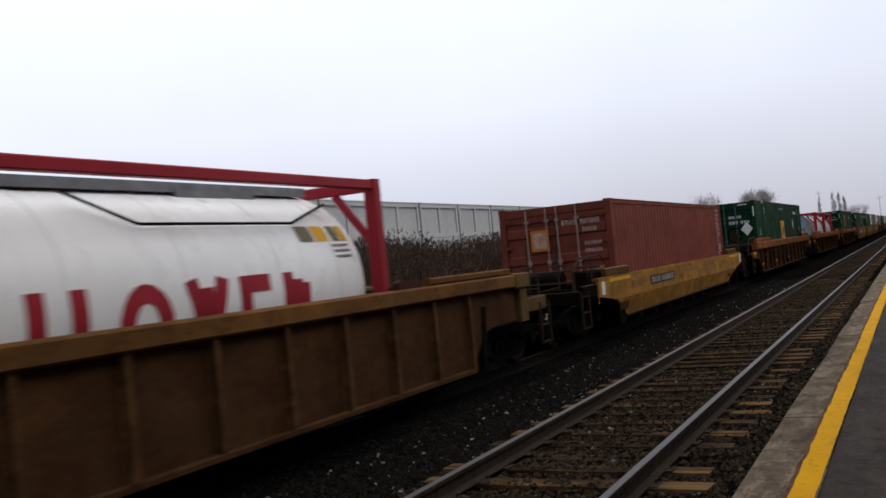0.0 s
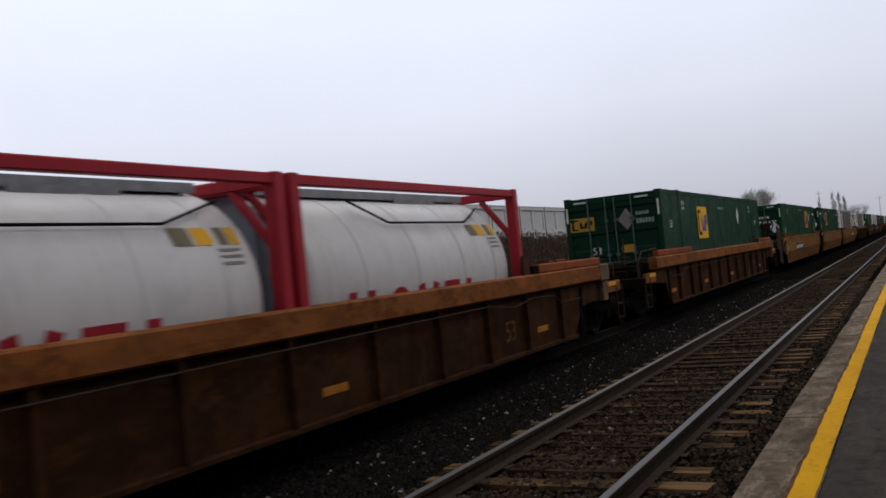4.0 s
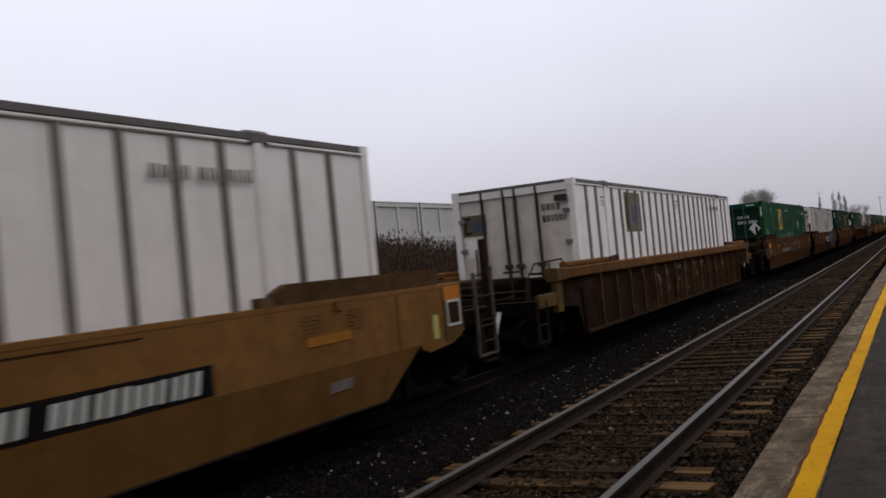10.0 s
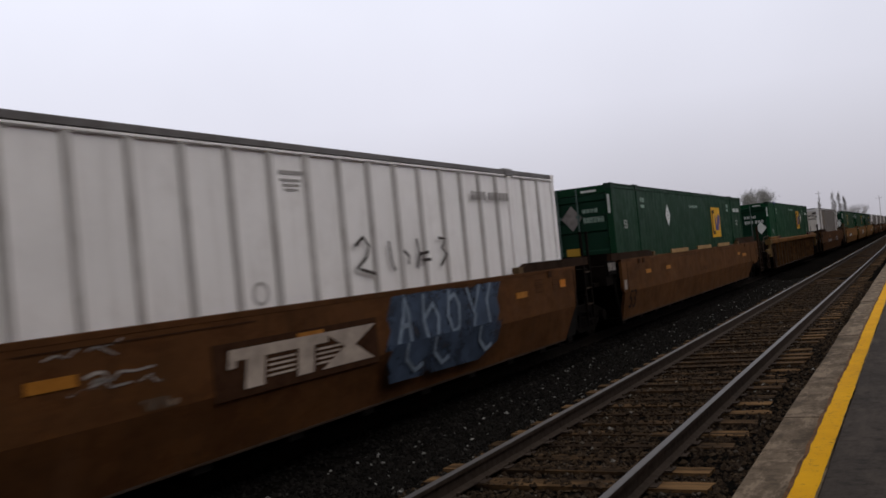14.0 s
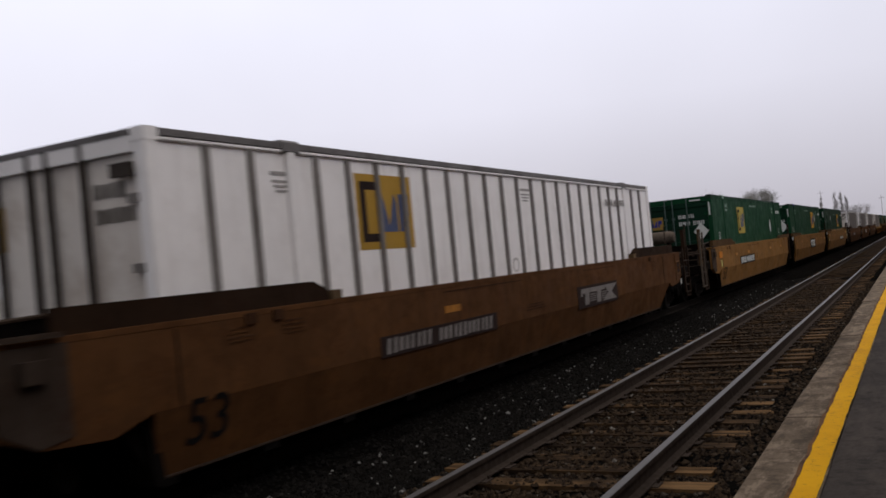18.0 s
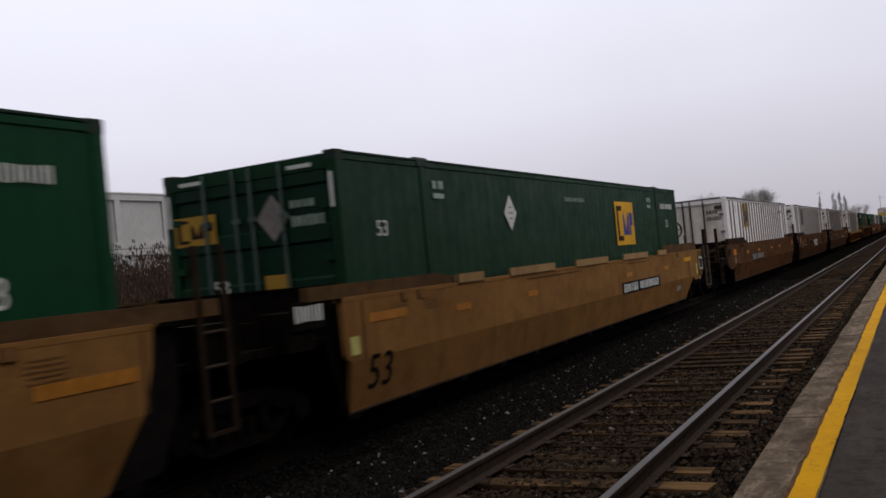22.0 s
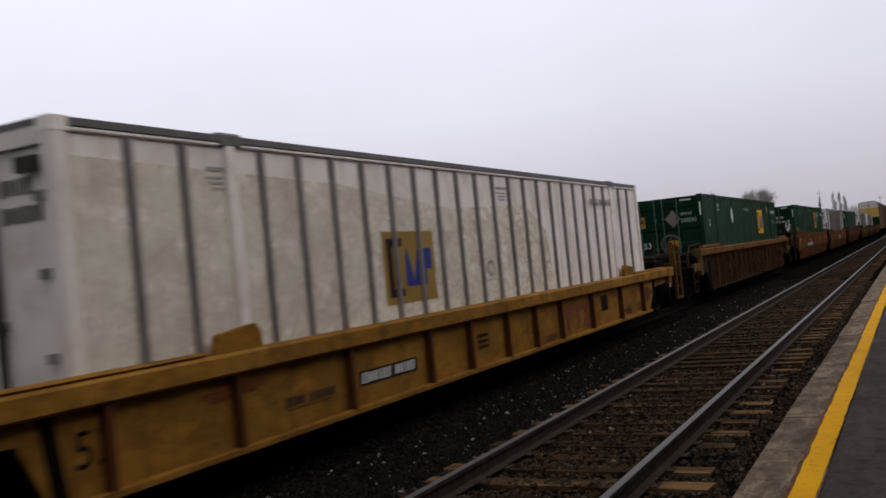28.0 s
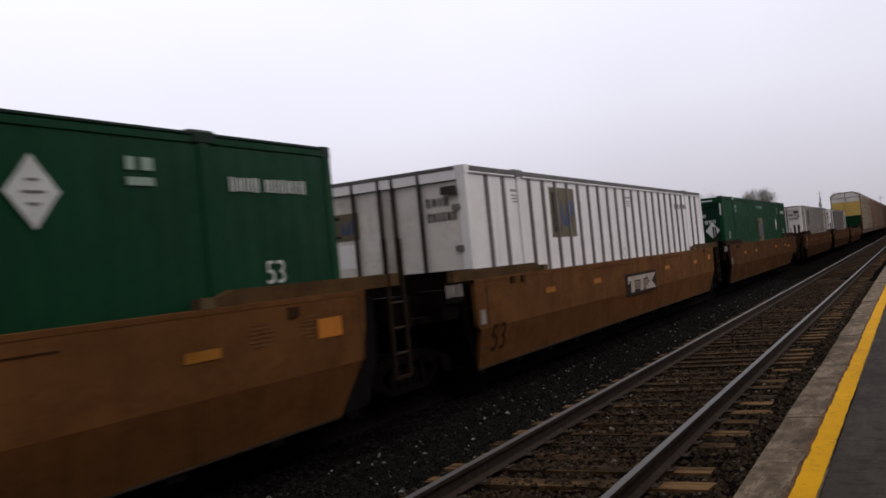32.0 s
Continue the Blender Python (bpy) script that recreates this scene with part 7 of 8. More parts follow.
u = smooth_unit(156.05, "tan smooth-sided well car with dark number board", M_TAN, M_GUARDT, False, True, refl=(-5.6, -3.1, 2.4))
mark_board(u, 3.4, 0.95, 3.0, 0.27, (4, 6))
load(white_box("white ribbed container with a faded logo panel", M_WHITE, (-4.0, 2.5), M_OLIVE, M_LBLUE), 156.05, 0.062)
op = part("placard", plate(0.48, 0.29, 0.02), M_ORANGE, u, "orange placard", at=(1.42, -8.73, 1.33))
part("placard_panel", plate(0.15, 0.22, 0.006), M_GREYTXT, op, "grey label", at=(0.018, -0.15, 0.03))

# ribbed brown car with spray paint, white box
u = ribbed_car(179.47, "rusty ribbed brown well car with faded spray paint", M_RIBBED_D, M_CHORD_T, M_CHORD_T, "a")
loop = [(-1.98 + 0.2 * math.cos(k * math.tau / 16), 0.9 + 0.2 * math.sin(k * math.tau / 16)) for k in range(17)]
for pts in (loop, [(-2.25, 0.62), (-1.7, 0.68)], [(-1.24, 0.95), (-1.0, 1.02), (-0.86, 0.86), (-0.76, 0.4)], [(-0.88, 0.98), (-0.8, 1.1), (-0.4, 1.12)], [(-0.7, 0.8), (-0.45, 0.86), (-0.46, 0.42)],
            [(-0.2, 1.04), (0.3, 1.14)], [(0.12, 1.1), (0.14, 0.48)], [(-0.2, 0.78), (0.06, 0.86)], [(0.34, 0.92), (0.38, 0.5)], [(0.84, 1.02), (1.06, 1.16), (1.36, 1.14), (1.58, 0.9), (1.64, 0.4)],
            [(0.84, 0.7), (1.2, 0.84)], [(1.02, 0.9), (1.3, 0.98)], [(1.88, 1.08), (2.42, 1.14)], [(1.96, 0.98), (2.36, 1.02)], [(-3.2, 1.0), (-2.9, 1.1), (-2.6, 0.9), (-2.7, 0.45)]):
    part("spray_paint", ribbon(pts, 0.1), M_GRAFP, u, "faded grey spray paint stroke", at=(1.378, 0, 0))
for k, (y, z, ry, rz) in enumerate(((-1.06, 0.58, 0.15, 0.14), (3.3, 0.98, 0.2, 0.16), (4.4, 0.94, 0.22, 0.14), (5.4, 0.98, 0.2, 0.12))):
    part("spray_paint", blot(y, z, ry, rz, 1.9 * k + 0.8, 1.25, 0.35), M_GRAFP, u, "faded grey spray paint smear", at=(1.378, 0, 0))
load(white_box("white ribbed container with a faded logo panel", M_WHITE, (-4.0, 2.54), M_OLIVE, M_LBLUE), 179.47)

# brown articulated set with spray paint
u = smooth_unit(203.42, "brown smooth-sided well car with faded spray paint", M_BROWN3, M_DKGUARD, True, False, refl=(-5.65, -3.2, 0.3, 2.5))
mark_board(u, -3.25, 0.93, 2.9, 0.24, (4, 6), M_DARK, M_GREYMARK)
for k, (y, z, ry, rz) in enumerate(((-0.85, 1.02, 0.32, 0.3), (-0.25, 0.94, 0.3, 0.2), (0.3, 1.05, 0.42, 0.16), (0.75, 1.22, 0.26, 0.24), (1.15, 0.98, 0.36, 0.2), (1.62, 1.22, 0.34, 0.24), (2.05, 0.95, 0.42, 0.11))):
    part("spray_paint", blot(y, z, ry, rz, 2.3 * k + 0.6), M_GRAFP, u, "faded beige-grey spray paint", at=(1.4812 + 0.0003 * k, 0, 0))
for k, (y, w) in enumerate(((-0.85, 0.3), (-0.35, 0.16), (0.35, 0.2), (0.95, 0.26), (1.5, 0.14))):
    part("spray_paint", patch([(y - w, 0.78), (y + w, 0.79), (y + w * 0.9, 0.62 + 0.05 * (k % 2)), (y + w * 0.3, 0.5), (y - w * 0.2, 0.56), (y - w * 0.7, 0.44 + 0.06 * (k % 3))]), M_GRAFF, u, "faint runs of grey spray paint", at=(1.408, 0, 0.12), turn=(0, 13.3, 0))
part("spray_paint", ribbon([(1.9, 0.86), (2.2, 0.9), (2.45, 0.96)], 0.04), M_GRAFW, u, "pale spray paint stroke", at=(1.486, 0, 0))
g = load(green_box("bright green corrugated container with sprayed letters", M_GREEN_J, (-2.83, 2.37), (4.27, 2.1), (-0.8, 2.8, 0.4), pale=1, board=M_YEL2), 203.42)
for y, w, top in ((-2.95, 0.42, 1.66), (-2.3, 0.34, 1.6), (-1.75, 0.3, 1.56), (-1.3, 0.2, 1.68), (-0.57, 0.24, 1.67), (-0.05, 0.3, 1.74), (0.68, 0.3, 1.7), (1.58, 0.32, 1.74)):
    arch = [(y + w * s, 1.36 - FLOOR + (top - 1.36) * (1 - abs(s) ** 2.2)) for s in (-1, -0.8, -0.6, -0.35, -0.15, 0, 0.15, 0.35, 0.6, 0.8, 1)]
    part("spray_paint", patch(arch), M_GRAFB if y > -2.5 else M_GREEN_D, g, "dark spray paint bubble", at=(1.2958, 0, 0))
    part("spray_paint", ribbon(arch, 0.032), M_PALE, g, "pale spray paint outline", at=(1.298, 0, 0))
u = smooth_unit(222.87, "brown smooth-sided middle well unit with blue spray paint", M_BROWN3, M_DKGUARD, False, False, refl=(-5.6, -3.0, 0.1, 5.65))
mark_board(u, 0.0, 0.99, 2.7, 0.5, (3,), M_FADED_B, M_TTXOLD, 0.15)
part("spray_paint", patch([(1.5, 0.82), (4.6, 0.82), (4.75, 1.0), (4.7, 1.2), (4.9, 1.43), (4.1, 1.44), (3.9, 1.4), (3.2, 1.44), (1.75, 1.44), (1.6, 1.2), (1.66, 1.05)]), M_GRAFB, u, "blue spray paint", at=(1.484, 0, 0))
part("spray_paint", patch([(1.5, 0.34), (3.9, 0.3), (4.5, 0.5), (4.6, 0.79), (1.55, 0.79), (1.42, 0.6)]), M_GRAFB, u, "blue spray paint", at=(1.408, 0, 0.12), turn=(0, 13.3, 0))
for pts in ([(1.8, 0.84), (1.98, 1.2), (2.02, 1.42), (2.1, 1.2), (2.12, 0.84)], [(1.9, 1.06), (2.1, 1.08)], [(2.5, 1.42), (2.46, 1.1), (2.55, 0.84)], [(2.5, 1.12), (2.72, 1.28), (2.86, 1.1), (2.8, 0.84)], [(3.2, 1.42), (3.12, 1.1), (3.24, 0.86), (3.42, 0.92), (3.46, 1.2), (3.34, 1.36), (3.2, 1.3)], [(3.72, 1.42), (3.9, 1.06), (4.14, 1.43)], [(3.95, 1.06), (3.86, 0.84)], [(4.4, 0.84), (4.34, 1.2), (4.5, 1.43)]):
    part("spray_paint", ribbon(pts, 0.06), M_GRAFL, u, "pale blue spray paint stroke", at=(1.488, 0, 0))
for y in (1.85, 2.55, 3.86):
    part("spray_paint", ribbon([(y, 0.8), (y - 0.02, 0.6), (y + 0.22, 0.44), (y + 0.4, 0.5)], 0.06), M_GRAFL, u, "pale blue spray paint stroke", at=(1.416, 0, 0.1), turn=(0, 13.3, 0))
for k in range(9):
    y, z = -3.05 + 0.1 * k + 0.13 * math.sin(7.1 * k), 1.2 + 0.17 * math.sin(4.3 * k + 1)
    part("spray_paint", ribbon([(y, z), (y + 0.1 + 0.06 * math.sin(3.3 * k), z + 0.03), (y + 0.2, z - 0.03 * math.sin(5 * k)), (y + 0.3 + 0.1 * math.sin(2 * k), z + 0.06 * math.sin(k + 2))], 0.014 + 0.006 * (k % 3)), M_GRAFW, u, "thin chalky scribble", at=(1.482, 0, 0))
part("spray_paint", blot(-2.0, 0.86, 0.2, 0.06, 3.0), M_GRAFP, u, "small pale smear", at=(1.482, 0, 0))
g = load(white_box("dirty white ribbed container with scribbled spray paint", M_WHITE, (-4.3, 2.42), M_OLIVE2, M_LBLUE, ribs=M_PALERIB), 222.87)
for pts in ([(0.5, 2.06), (0.68, 2.16), (0.8, 2.06), (0.72, 1.92), (0.5, 1.8), (0.62, 1.78), (0.9, 1.72)], [(1.25, 2.1), (1.3, 1.8), (1.36, 1.74)], [(1.6, 1.98), (1.72, 1.9), (1.7, 1.8)], [(1.95, 2.12), (2.0, 1.9), (1.9, 1.74)], [(2.0, 1.92), (2.25, 1.94)], [(2.05, 1.84), (2.3, 1.84)], [(2.55, 2.12), (2.75, 2.1), (2.62, 1.98), (2.76, 1.9), (2.56, 1.74)]):
    part("spray_paint", ribbon([(y + 0.85, z - FLOOR) for y, z in pts], 0.04), M_RODD, g, "thin dark scribble", at=(1.303, 0, 0))
for k, (y, z, ry) in enumerate(((-4.5, 1.72, 0.22), (-4.0, 1.76, 0.3), (-3.7, 1.92, 0.16), (-3.4, 1.8, 0.12))):
    part("spray_paint", ribbon([(y - ry, z), (y - ry * 0.3, z + 0.05), (y + ry * 0.4, z - 0.02), (y + ry, z + 0.05)], 0.035), M_GREYMARK, g, "grey smudged scribble", at=(1.303, 0, -FLOOR))
u = smooth_unit(242.47, "dark brown smooth-sided well car with pale top caps", M_BROWN, M_DKGUARD, False, True, refl=(-6.4, -4.5, 5.6))
for y in (-3.1, 0.0, 3.0):
    part("top_cap", plate(1.9, 0.1, 0.03), M_TOPCAP, u, "pale cap on the top edge", at=(1.47, y, 1.55))
load(green_box("dark green corrugated container with yellow logo", M_GREEN_B, (3.1, 2.28), (-3.26, 2.48), (-0.6, 2.74, 0.5), old=1, low53=0), 242.47)

# ribbed single with a green box
ribbed_car(265.89, "rusty ribbed brown well car with a worn top chord", M_RIBBED_D, M_CHORD_T, M_CHORD_T, "a")
load(green_box("green corrugated container with yellow logo and white diamond", M_GREEN, (2.72, 2.35), (4.15, 2.46), (-0.82, 2.87, 0.77), pale=2), 265.89)

# single brown smooth car with a white box
u = smooth_unit(289.3, "brown smooth-sided well car with dark boards", M_BROWN, M_DKGUARD, True, True, refl=(-3.1,), signs=False)
mark_board(u, -3.35, 0.88, 3.2, 0.24, (4, 6), M_DARK, M_GREYMARK)
mark_board(u, 3.0, 0.92, 2.4, 0.4, (3,), M_DARK, M_GREYMARK, 0.15)
load(white_box("white ribbed container with a yellow logo panel", M_WHITE, (-4.2, 2.46), M_OCHRE, M_LBLUE), 289.3)

# tan articulated set
u = smooth_unit(313.0, "tan smooth-sided well car with dark number board", M_TAN, M_GUARDT, True, False, letter="A")
mark_board(u, -3.4, 0.93, 3.1, 0.28, (4, 6))
load(green_box("green corrugated container with faded blue logo", M_GREEN, (-2.95, 2.34), (4.27, 2.08), (-0.76, 2.88, 0.72), pale=1, board=M_YEL2), 313.0)
u = smooth_unit(332.69, "tan smooth-sided middle well unit with a dark board", M_TAN, M_GUARDT, False, False, signs=False)
unit_letter(u, "C", -3.2, 0.86)
part("reflector", plate(0.95, 0.11), M_REFLO, u, "long faded orange reflector", at=(1.482, 7.55, 1.13))
mark_board(u, -0.05, 0.97, 2.6, 0.5, (3,), M_BLACK, M_SIGN, 0.15)
load(green_box("green corrugated container with yellow logo and white diamond", M_GREEN, (2.72, 2.33), (4.12, 2.48), (-0.91, 2.88, 0.72), pale=2), 332.69)
u = smooth_unit(352.1, "tan smooth-sided well car with pale top caps", M_TAN, M_GUARDT, False, True, wheel=1)
mark_board(u, 3.35, 0.9, 3.1, 0.24, (4, 6))
part("reflector", plate(0.85, 0.1), M_REFLO, u, "long faded orange reflector", at=(1.482, -7.55, 1.24))
for y in (-5.3, -3.0, 0.0, 3.0, 5.3):
    part("top_cap", plate(1.9 if abs(y) < 5 else 0.8, 0.12, 0.04), M_TOPCAP, u, "pale cap on the top edge", at=(1.47, y, 1.55))
load(green_box("dark green corrugated container with yellow logo", M_GREEN_B, (3.1, 2.28), (-3.26, 2.47), (-0.61, 2.74, 0.52), old=1, low53=0), 352.1)

# brown articulated set with white boxes
u = smooth_unit(375.63, "brown smooth-sided well car with dark number board", M_BROWN, M_DKGUARD, True, False, refl=(-5.7, -3.1, 0.4, 2.9))
mark_board(u, -3.4, 0.95, 3.0, 0.29, (4, 6), M_DARK, M_GREYTXT)
load(white_box("white ribbed container with a yellow logo panel", M_WHITE, (-4.0, 2.54), M_OCHRE, M_NAVY), 375.63)
u = smooth_unit(395.06, "brown smooth-sided middle well unit with dark spray paint", M_BROWN, M_DKGUARD, False, False, refl=(-5.8, -2.2, 0.3, 5.0))
mark_board(u, -0.1, 0.96, 2.5, 0.46, (3,), M_DARK, M_SIGN, 0.15)
for k, (y, z, ry, rz, m) in enumerate(((-7.5, 1.12, 0.5, 0.22, M_GRAFI), (-6.7, 1.2, 0.55, 0.16, M_GRAFP), (-6.0, 1.0, 0.42, 0.17, M_GRAFI), (-7.0, 1.02, 0.4, 0.16, M_FADED), (-6.3, 1.3, 0.3, 0.08, M_GRAFD), (-6.05, 0.92, 0.24, 0.09, M_GRAFD), (-4.55, 1.12, 0.42, 0.22, M_GRAFD), (-3.2, 0.98, 0.33, 0.15, M_GRAFD), (-2.35, 1.1, 0.2, 0.26, M_GRAFD), (-1.85, 1.08, 0.24, 0.2, M_GRAFD))):
    part("spray_paint", blot(y, z, ry, rz, 1.7 * k + 0.4), m, u, "smeared spray paint", at=(1.4815 + 0.0004 * k, 0, 0))
part("spray_paint", blot(4.5, 1.12, 0.7, 0.26, 2.2), M_GRAFD, u, "dark spray paint", at=(1.4825, 0, 0))
part("placard", plate(0.42, 0.24), M_ORANGE, u, "orange placard", at=(1.486, -8.12, 1.26))
load(white_box("white ribbed container with a faded logo panel", M_WHITE, (-4.0, 2.5), M_OLIVE, M_LBLUE), 395.06)
u = smooth_unit(414.76, "brown smooth-sided well car with a dark board", M_BROWN, M_DKGUARD, False, True, wheel=1)
mark_board(u, 3.4, 0.95, 3.0, 0.25, (4, 6), M_DARK, M_GREYMARK)
part("spray_paint", blot(-5.1, 1.12, 0.7, 0.26, 4.2), M_GRAFI, u, "grey spray paint", at=(1.4825, 0, 0))
load(white_box("soiled white ribbed container", M_CREAM, (-4.0, 2.5), M_OLIVE, M_LBLUE, 1), 414.76)

# yellow ribbed car
u = ribbed_car(437.95, "dirty yellow ribbed well car", M_YELLOWCAR, M_YELLOWCAR, M_YELLOWCAR, "u", wheel=2)
mark_board(u, -5.25, 0.55, 0.9, 0.13, (2, 3), M_TAN, M_DARK, face=1.378)
mark_board(u, -3.7, 0.58, 1.3, 0.16, (4, 3), M_DARK, M_SIGN, face=1.378)
logo_trio(u, 1.6, 0.42, M_DKRED, (1.378, 3.0, 0.58), False, 0.1)
for z in (0.7, 0.62, 0.54):
    part("data_sign", plate(0.34, 0.05, 0.004), M_FADED_B, u, at=(1.378, -1.1, z))
rungs(part("end_ladder", Build().along_x([(10.4, 0.32), (11.0, 0.32), (11.0, 1.66), (10.9, 1.66), (10.9, 0.38), (10.5, 0.38), (10.5, 1.7), (10.4, 1.7)], 1.4, 1.47), M_OLDYEL, u, "grimy yellow end ladder"), 10.5, 10.9, 1.44, 0.35, 1.6)
part("number_mark", letters("53", 0.3), M_BLACK, u, "black stencilled length number", at=(1.378, -8.2, 0.5))
part("data_sign", plate(0.4, 0.3), M_BLACK, u, at=(1.378, 4.6, 0.7))
for k, (y, z, ry, rz) in enumerate(((7.75, 0.62, 0.42, 0.16), (6.9, 0.78, 0.3, 0.08), (6.2, 0.4, 0.26, 0.07), (5.2, 0.82, 0.34, 0.06), (1.6, 0.36, 0.3, 0.05), (-6.4, 0.8, 0.4, 0.07), (8.9, 0.88, 0.3, 0.06))):
    part("rust_stain", blot(y, z, ry, rz, 1.3 * k + 0.2, 0.93, 0.3), M_YRIB if k % 2 == 0 else M_CHORD, u, "red-brown rust stain", at=(1.3756 + 0.0003 * k, 0, 0))
for y in (6.25, 7.1):
    small_text(u, y, 0.52, 0.5, 5, M_FADED_B, 1.378)
g = load(white_box("soiled white ribbed container with a low yellow logo panel", M_CREAM, (-2.77, 1.77), M_OLIVE2, M_BLUE, 1), 437.95)
part("dirt_film", patch([(-7.9, 0.16), (1.4, 0.16), (2.3, 0.9), (2.1, 1.9), (1.2, 2.35), (-1.5, 2.25), (-4.2, 2.5), (-7.9, 2.6)], 0.001), M_STAIN, g, "beige film of dirt", at=(1.2645, 0, 0))

# ribbed brown car with a green box
u = ribbed_car(461.37, "rusty ribbed brown well car with a worn top chord", M_RIBBED_D, M_CHORD_T, M_CHORD_T, "a", wheel=1, wx=1.2)
for pts in ([(-4.22, 0.88), (-4.12, 0.7), (-4.02, 0.58)], [(-4.12, 0.92), (-4.02, 1.02), (-3.8, 1.04), (-3.64, 0.92)], [(-2.95, 0.98), (-2.72, 1.08), (-2.66, 0.92), (-2.86, 0.86)]):
    part("spray_paint", ribbon(pts, 0.09), M_GRAFP, u, "faded grey spray paint stroke", at=(1.378, 0, 0))
part("spray_paint", blot(-3.1, 0.84, 0.1, 0.06, 2.0, 1.2, 0.4), M_GRAFW, u, "small pale smear", at=(1.379, 0, 0))
load(green_box("dark green corrugated container with yellow logo", M_GREEN_B, (3.1, 2.28), (-3.26, 2.5), (-0.62, 2.75, 0.49), old=1, low53=0), 461.37)

# last articulated set of three, brown
u = smooth_unit(484.82, "faded brown smooth-sided well car with dark number board", M_BROWN2, M_GUARDT, True, False, letter="B", top=1.56)
mark_board(u, -3.35, 0.95, 3.1, 0.26, (4, 6), M_DARK, M_SIGN)
load(green_box("green corrugated container with yellow logo and white diamond", M_GREEN, (2.77, 2.34), (4.19, 2.57), (-0.93, 2.9, 0.72), end_board=M_YELLOW), 484.82)
u = smooth_unit(504.34, "faded brown smooth-sided middle well unit", M_BROWN2, M_GUARDT, False, False)
mark_board(u, 0.0, 0.95, 2.5, 0.46, (3,), M_DARK, M_TTXOLD, 0.15)
load(white_box("white ribbed container with a faded logo panel", M_WHITE, (-4.0, 2.5), M_OLIVE, M_LBLUE), 504.34)
smooth_unit(523.86, "faded brown smooth-sided well car", M_BROWN, M_DKGUARD, False, True)
load(green_box("green corrugated container with yellow logo and white diamond", M_GREEN, (-0.15, 1.95), (4.5, 2.15), (-0.9, 2.87, 0.6), pale=1, board=M_OLIVE), 523.86)

# set of three with two white boxes and an empty well
smooth_unit(547.3, "dark brown smooth-sided well car", M_BROWN, M_DKGUARD, True, False)
load(white_box("soiled white ribbed container", M_CREAM, (-4.0, 2.5), M_OLIVE, M_LBLUE, 1), 547.3)
smooth_unit(566.8, "dark brown smooth-sided middle well unit", M_BROWN, M_DKGUARD, False, False)
load(white_box("white ribbed container with a faded logo panel", M_WHITE, (-4.0, 2.5), M_OLIVE, M_LBLUE), 566.8)
smooth_unit(586.3, "empty dark brown smooth-sided well car", M_BROWN, M_DKGUARD, False, True)


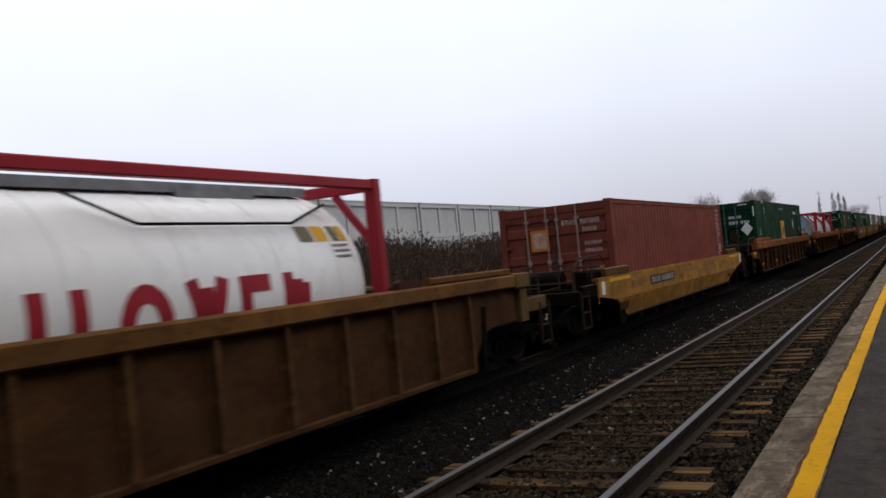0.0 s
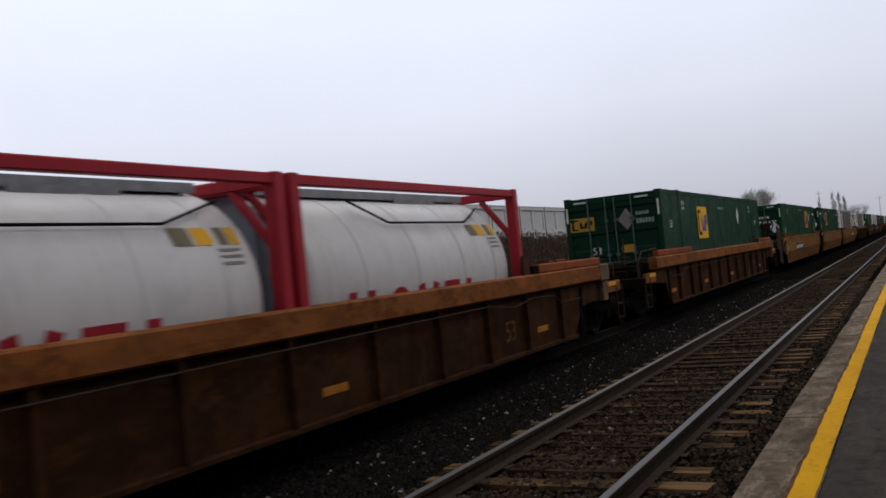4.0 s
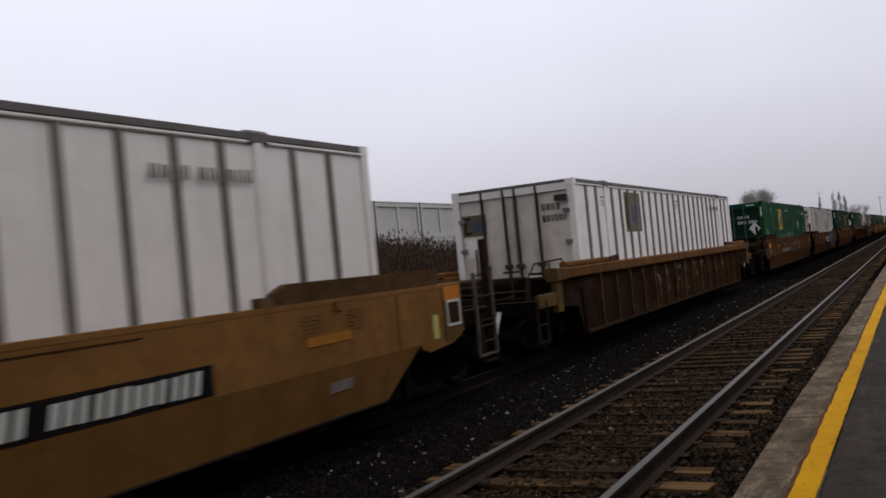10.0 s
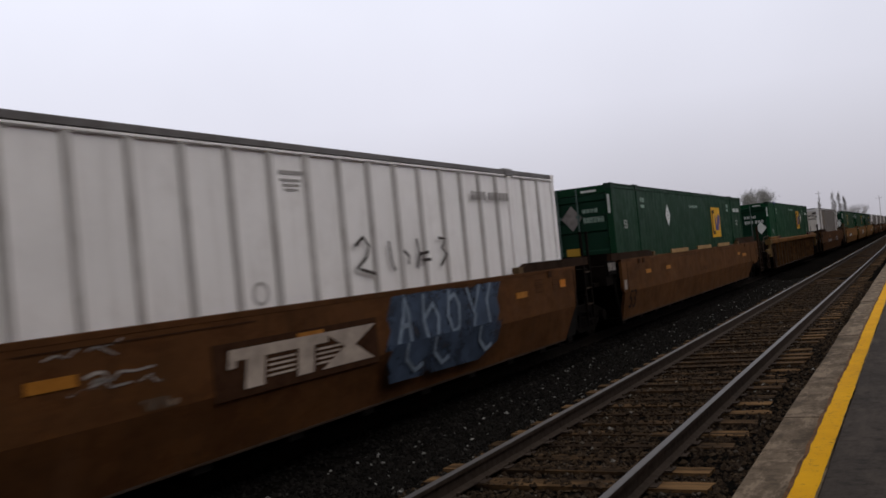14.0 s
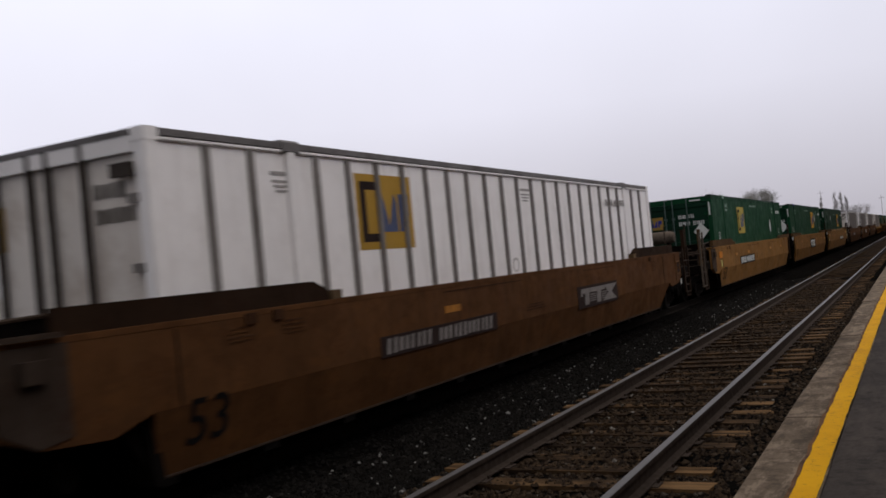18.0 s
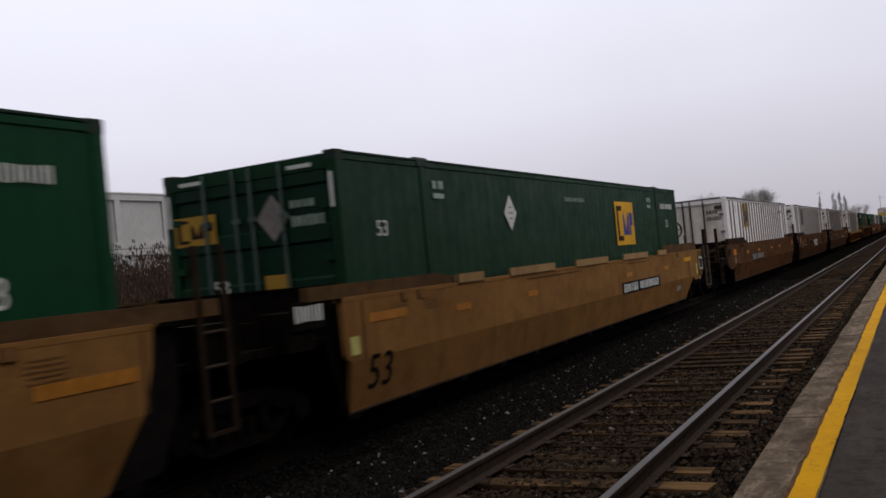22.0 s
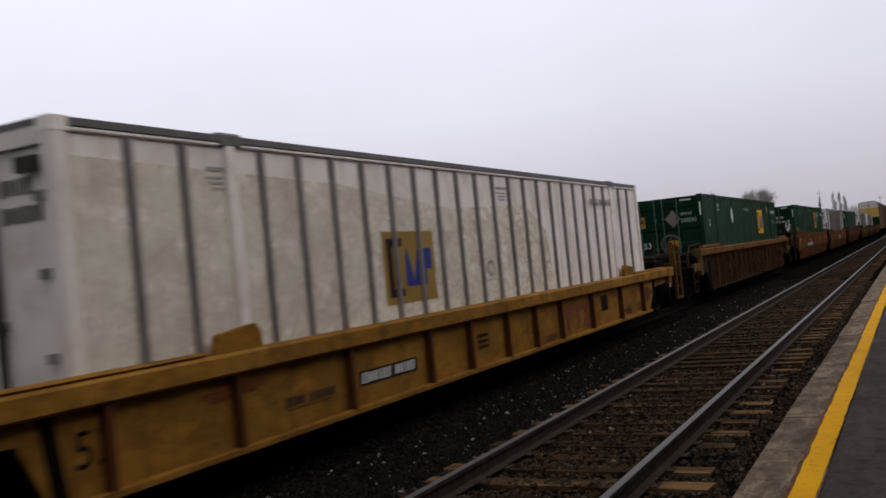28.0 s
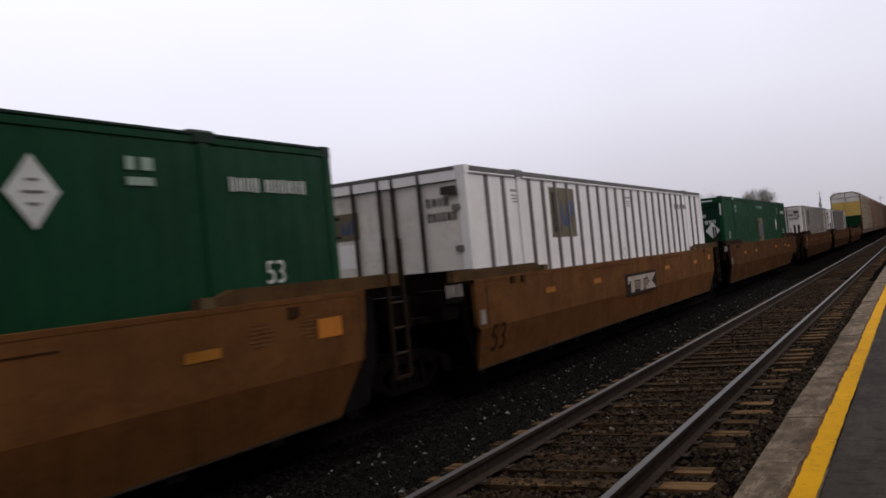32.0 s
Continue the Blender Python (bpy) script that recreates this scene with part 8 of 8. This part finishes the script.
# ---- covered automobile carriers at the tail ----
def auto_rack(place, panel, label, low):
    ob = thing("autorack_car", label, "railcar", "autorack cars of the train")
    hl, W, H = 13.3, 1.58, 5.65
    part("frame_sill", Build().along_y(soft_rect(-1.5, 1.5, 0.75, 1.1, 0.03), -hl, hl), M_AUTO_P, ob)

    def roof(b):
        pts = [(-W, H - 0.5), (-W + 0.1, H - 0.2), (-0.9, H), (0.9, H), (W - 0.1, H - 0.2), (W, H - 0.5), (W - 0.06, H - 0.5), (0.88, H - 0.05), (-0.88, H - 0.05), (-W + 0.06, H - 0.5)]
        b.along_y(pts, -hl + 0.2, hl - 0.2)

    part("roof", shared("rack_roof", roof), M_AUTO_W, ob, "pale curved roof")
    post = shared("rack_post", lambda b: b.box(W - 0.06, W + 0.02, -0.06, 0.06, 1.1, H - 0.3))
    pan = shared("rack_panel", lambda b: [b.box(W - 0.05, W - 0.03, -0.95, 0.95, z, z + 0.62) for z in (1.2, 1.86, 2.52, 3.18, 3.84, 4.5)])
    n = 13
    for k in range(n + 1):
        y = -hl + 0.25 + (2 * hl - 0.5) * k / n
        for a in (0, 180):
            part("side_post", post, M_AUTO_P, ob, at=(0, y if a == 0 else y, 0), turn=(0, 0, a))
            if k < n:
                part("side_panel", pan, M_AUTO_S if panel is M_AUTO_Y else panel, ob, at=(0, y + (2 * hl - 0.5) / n / 2, 0), turn=(0, 0, a))
    for s in (-1, 1):
        e = -hl if s < 0 else hl
        f = min(e, e - s * 0.08), max(e, e - s * 0.08)
        part("end_door", Build().box(-W + 0.05, W - 0.05, *f, 2.9, 4.5), panel, ob, "upper end doors")
        # Added panel: its pale colour imitates sky behind the open top.
        part("end_door", Build().along_y([(-W + 0.06, 4.52), (W - 0.06, 4.52), (W - 0.06, H - 0.52), (0.88, H - 0.08), (-0.88, H - 0.08), (-W + 0.06, H - 0.52)], *f), M_AUTO_W, ob, "pale panel standing in for sky seen through the open end")
        part("end_door", Build().box(-W + 0.05, W - 0.05, *f, 1.15, 2.88), low, ob, "lower end doors")
        part("end_arch", Build().path([(-W + 0.05, e, 1.1), (-W + 0.05, e, H - 0.5), (-0.9, e, H - 0.05), (0.9, e, H - 0.05), (W - 0.05, e, H - 0.5), (W - 0.05, e, 1.1)], 0.05).path([(0, e, 4.5), (0, e, H - 0.05)], 0.04).path([(-W + 0.1, e, 5.0), (W - 0.1, e, 5.0)], 0.03), M_AUTO_P, ob)
        part("coupler", Build().box(-0.1, 0.1, min(e, e + s * 0.75), max(e, e + s * 0.75), 0.72, 0.95), M_TRUCK, ob)
        make_truck(ob, s * 9.8)
    return roll_in(ob, place)


for k, (panel, low, lab) in enumerate(((M_AUTO_Y, M_GREEN_B, "yellow autorack with green lower end doors"), (M_AUTO_R, M_AUTO_R, "rust-red enclosed autorack with brown posts"), (M_AUTO_W, M_AUTO_W, "pale grey enclosed autorack with brown posts"), (M_AUTO_Y, M_AUTO_Y, "yellow enclosed autorack with brown posts"))):
    auto_rack(611.8 + 28.1 * k, panel, lab, low)


# ---- all that moves: the train rolls past at about 15 m/s and slows a little ----
def travelled(t):
    u = t / 32.0
    return 497.043 * u + 47.061 * u ** 2 - 286.909 * u ** 3 + 505.274 * u ** 4 - 390.177 * u ** 5 + 112.205 * u ** 6


def motions():
    for ob, place, z in MOVERS:
        walk(ob, [(t, pose(TRACK, place - travelled(t), z)) for t in range(33)])
    turns = [(k / FPS, math.degrees(travelled(k / FPS) / WHEEL_R)) for k in range(961)]
    for ws in WHEELSETS:
        y = ws.location.y
        walk(ws, [(t, pose(0, y, WHEEL_R, a)) for t, a in turns])


motions()
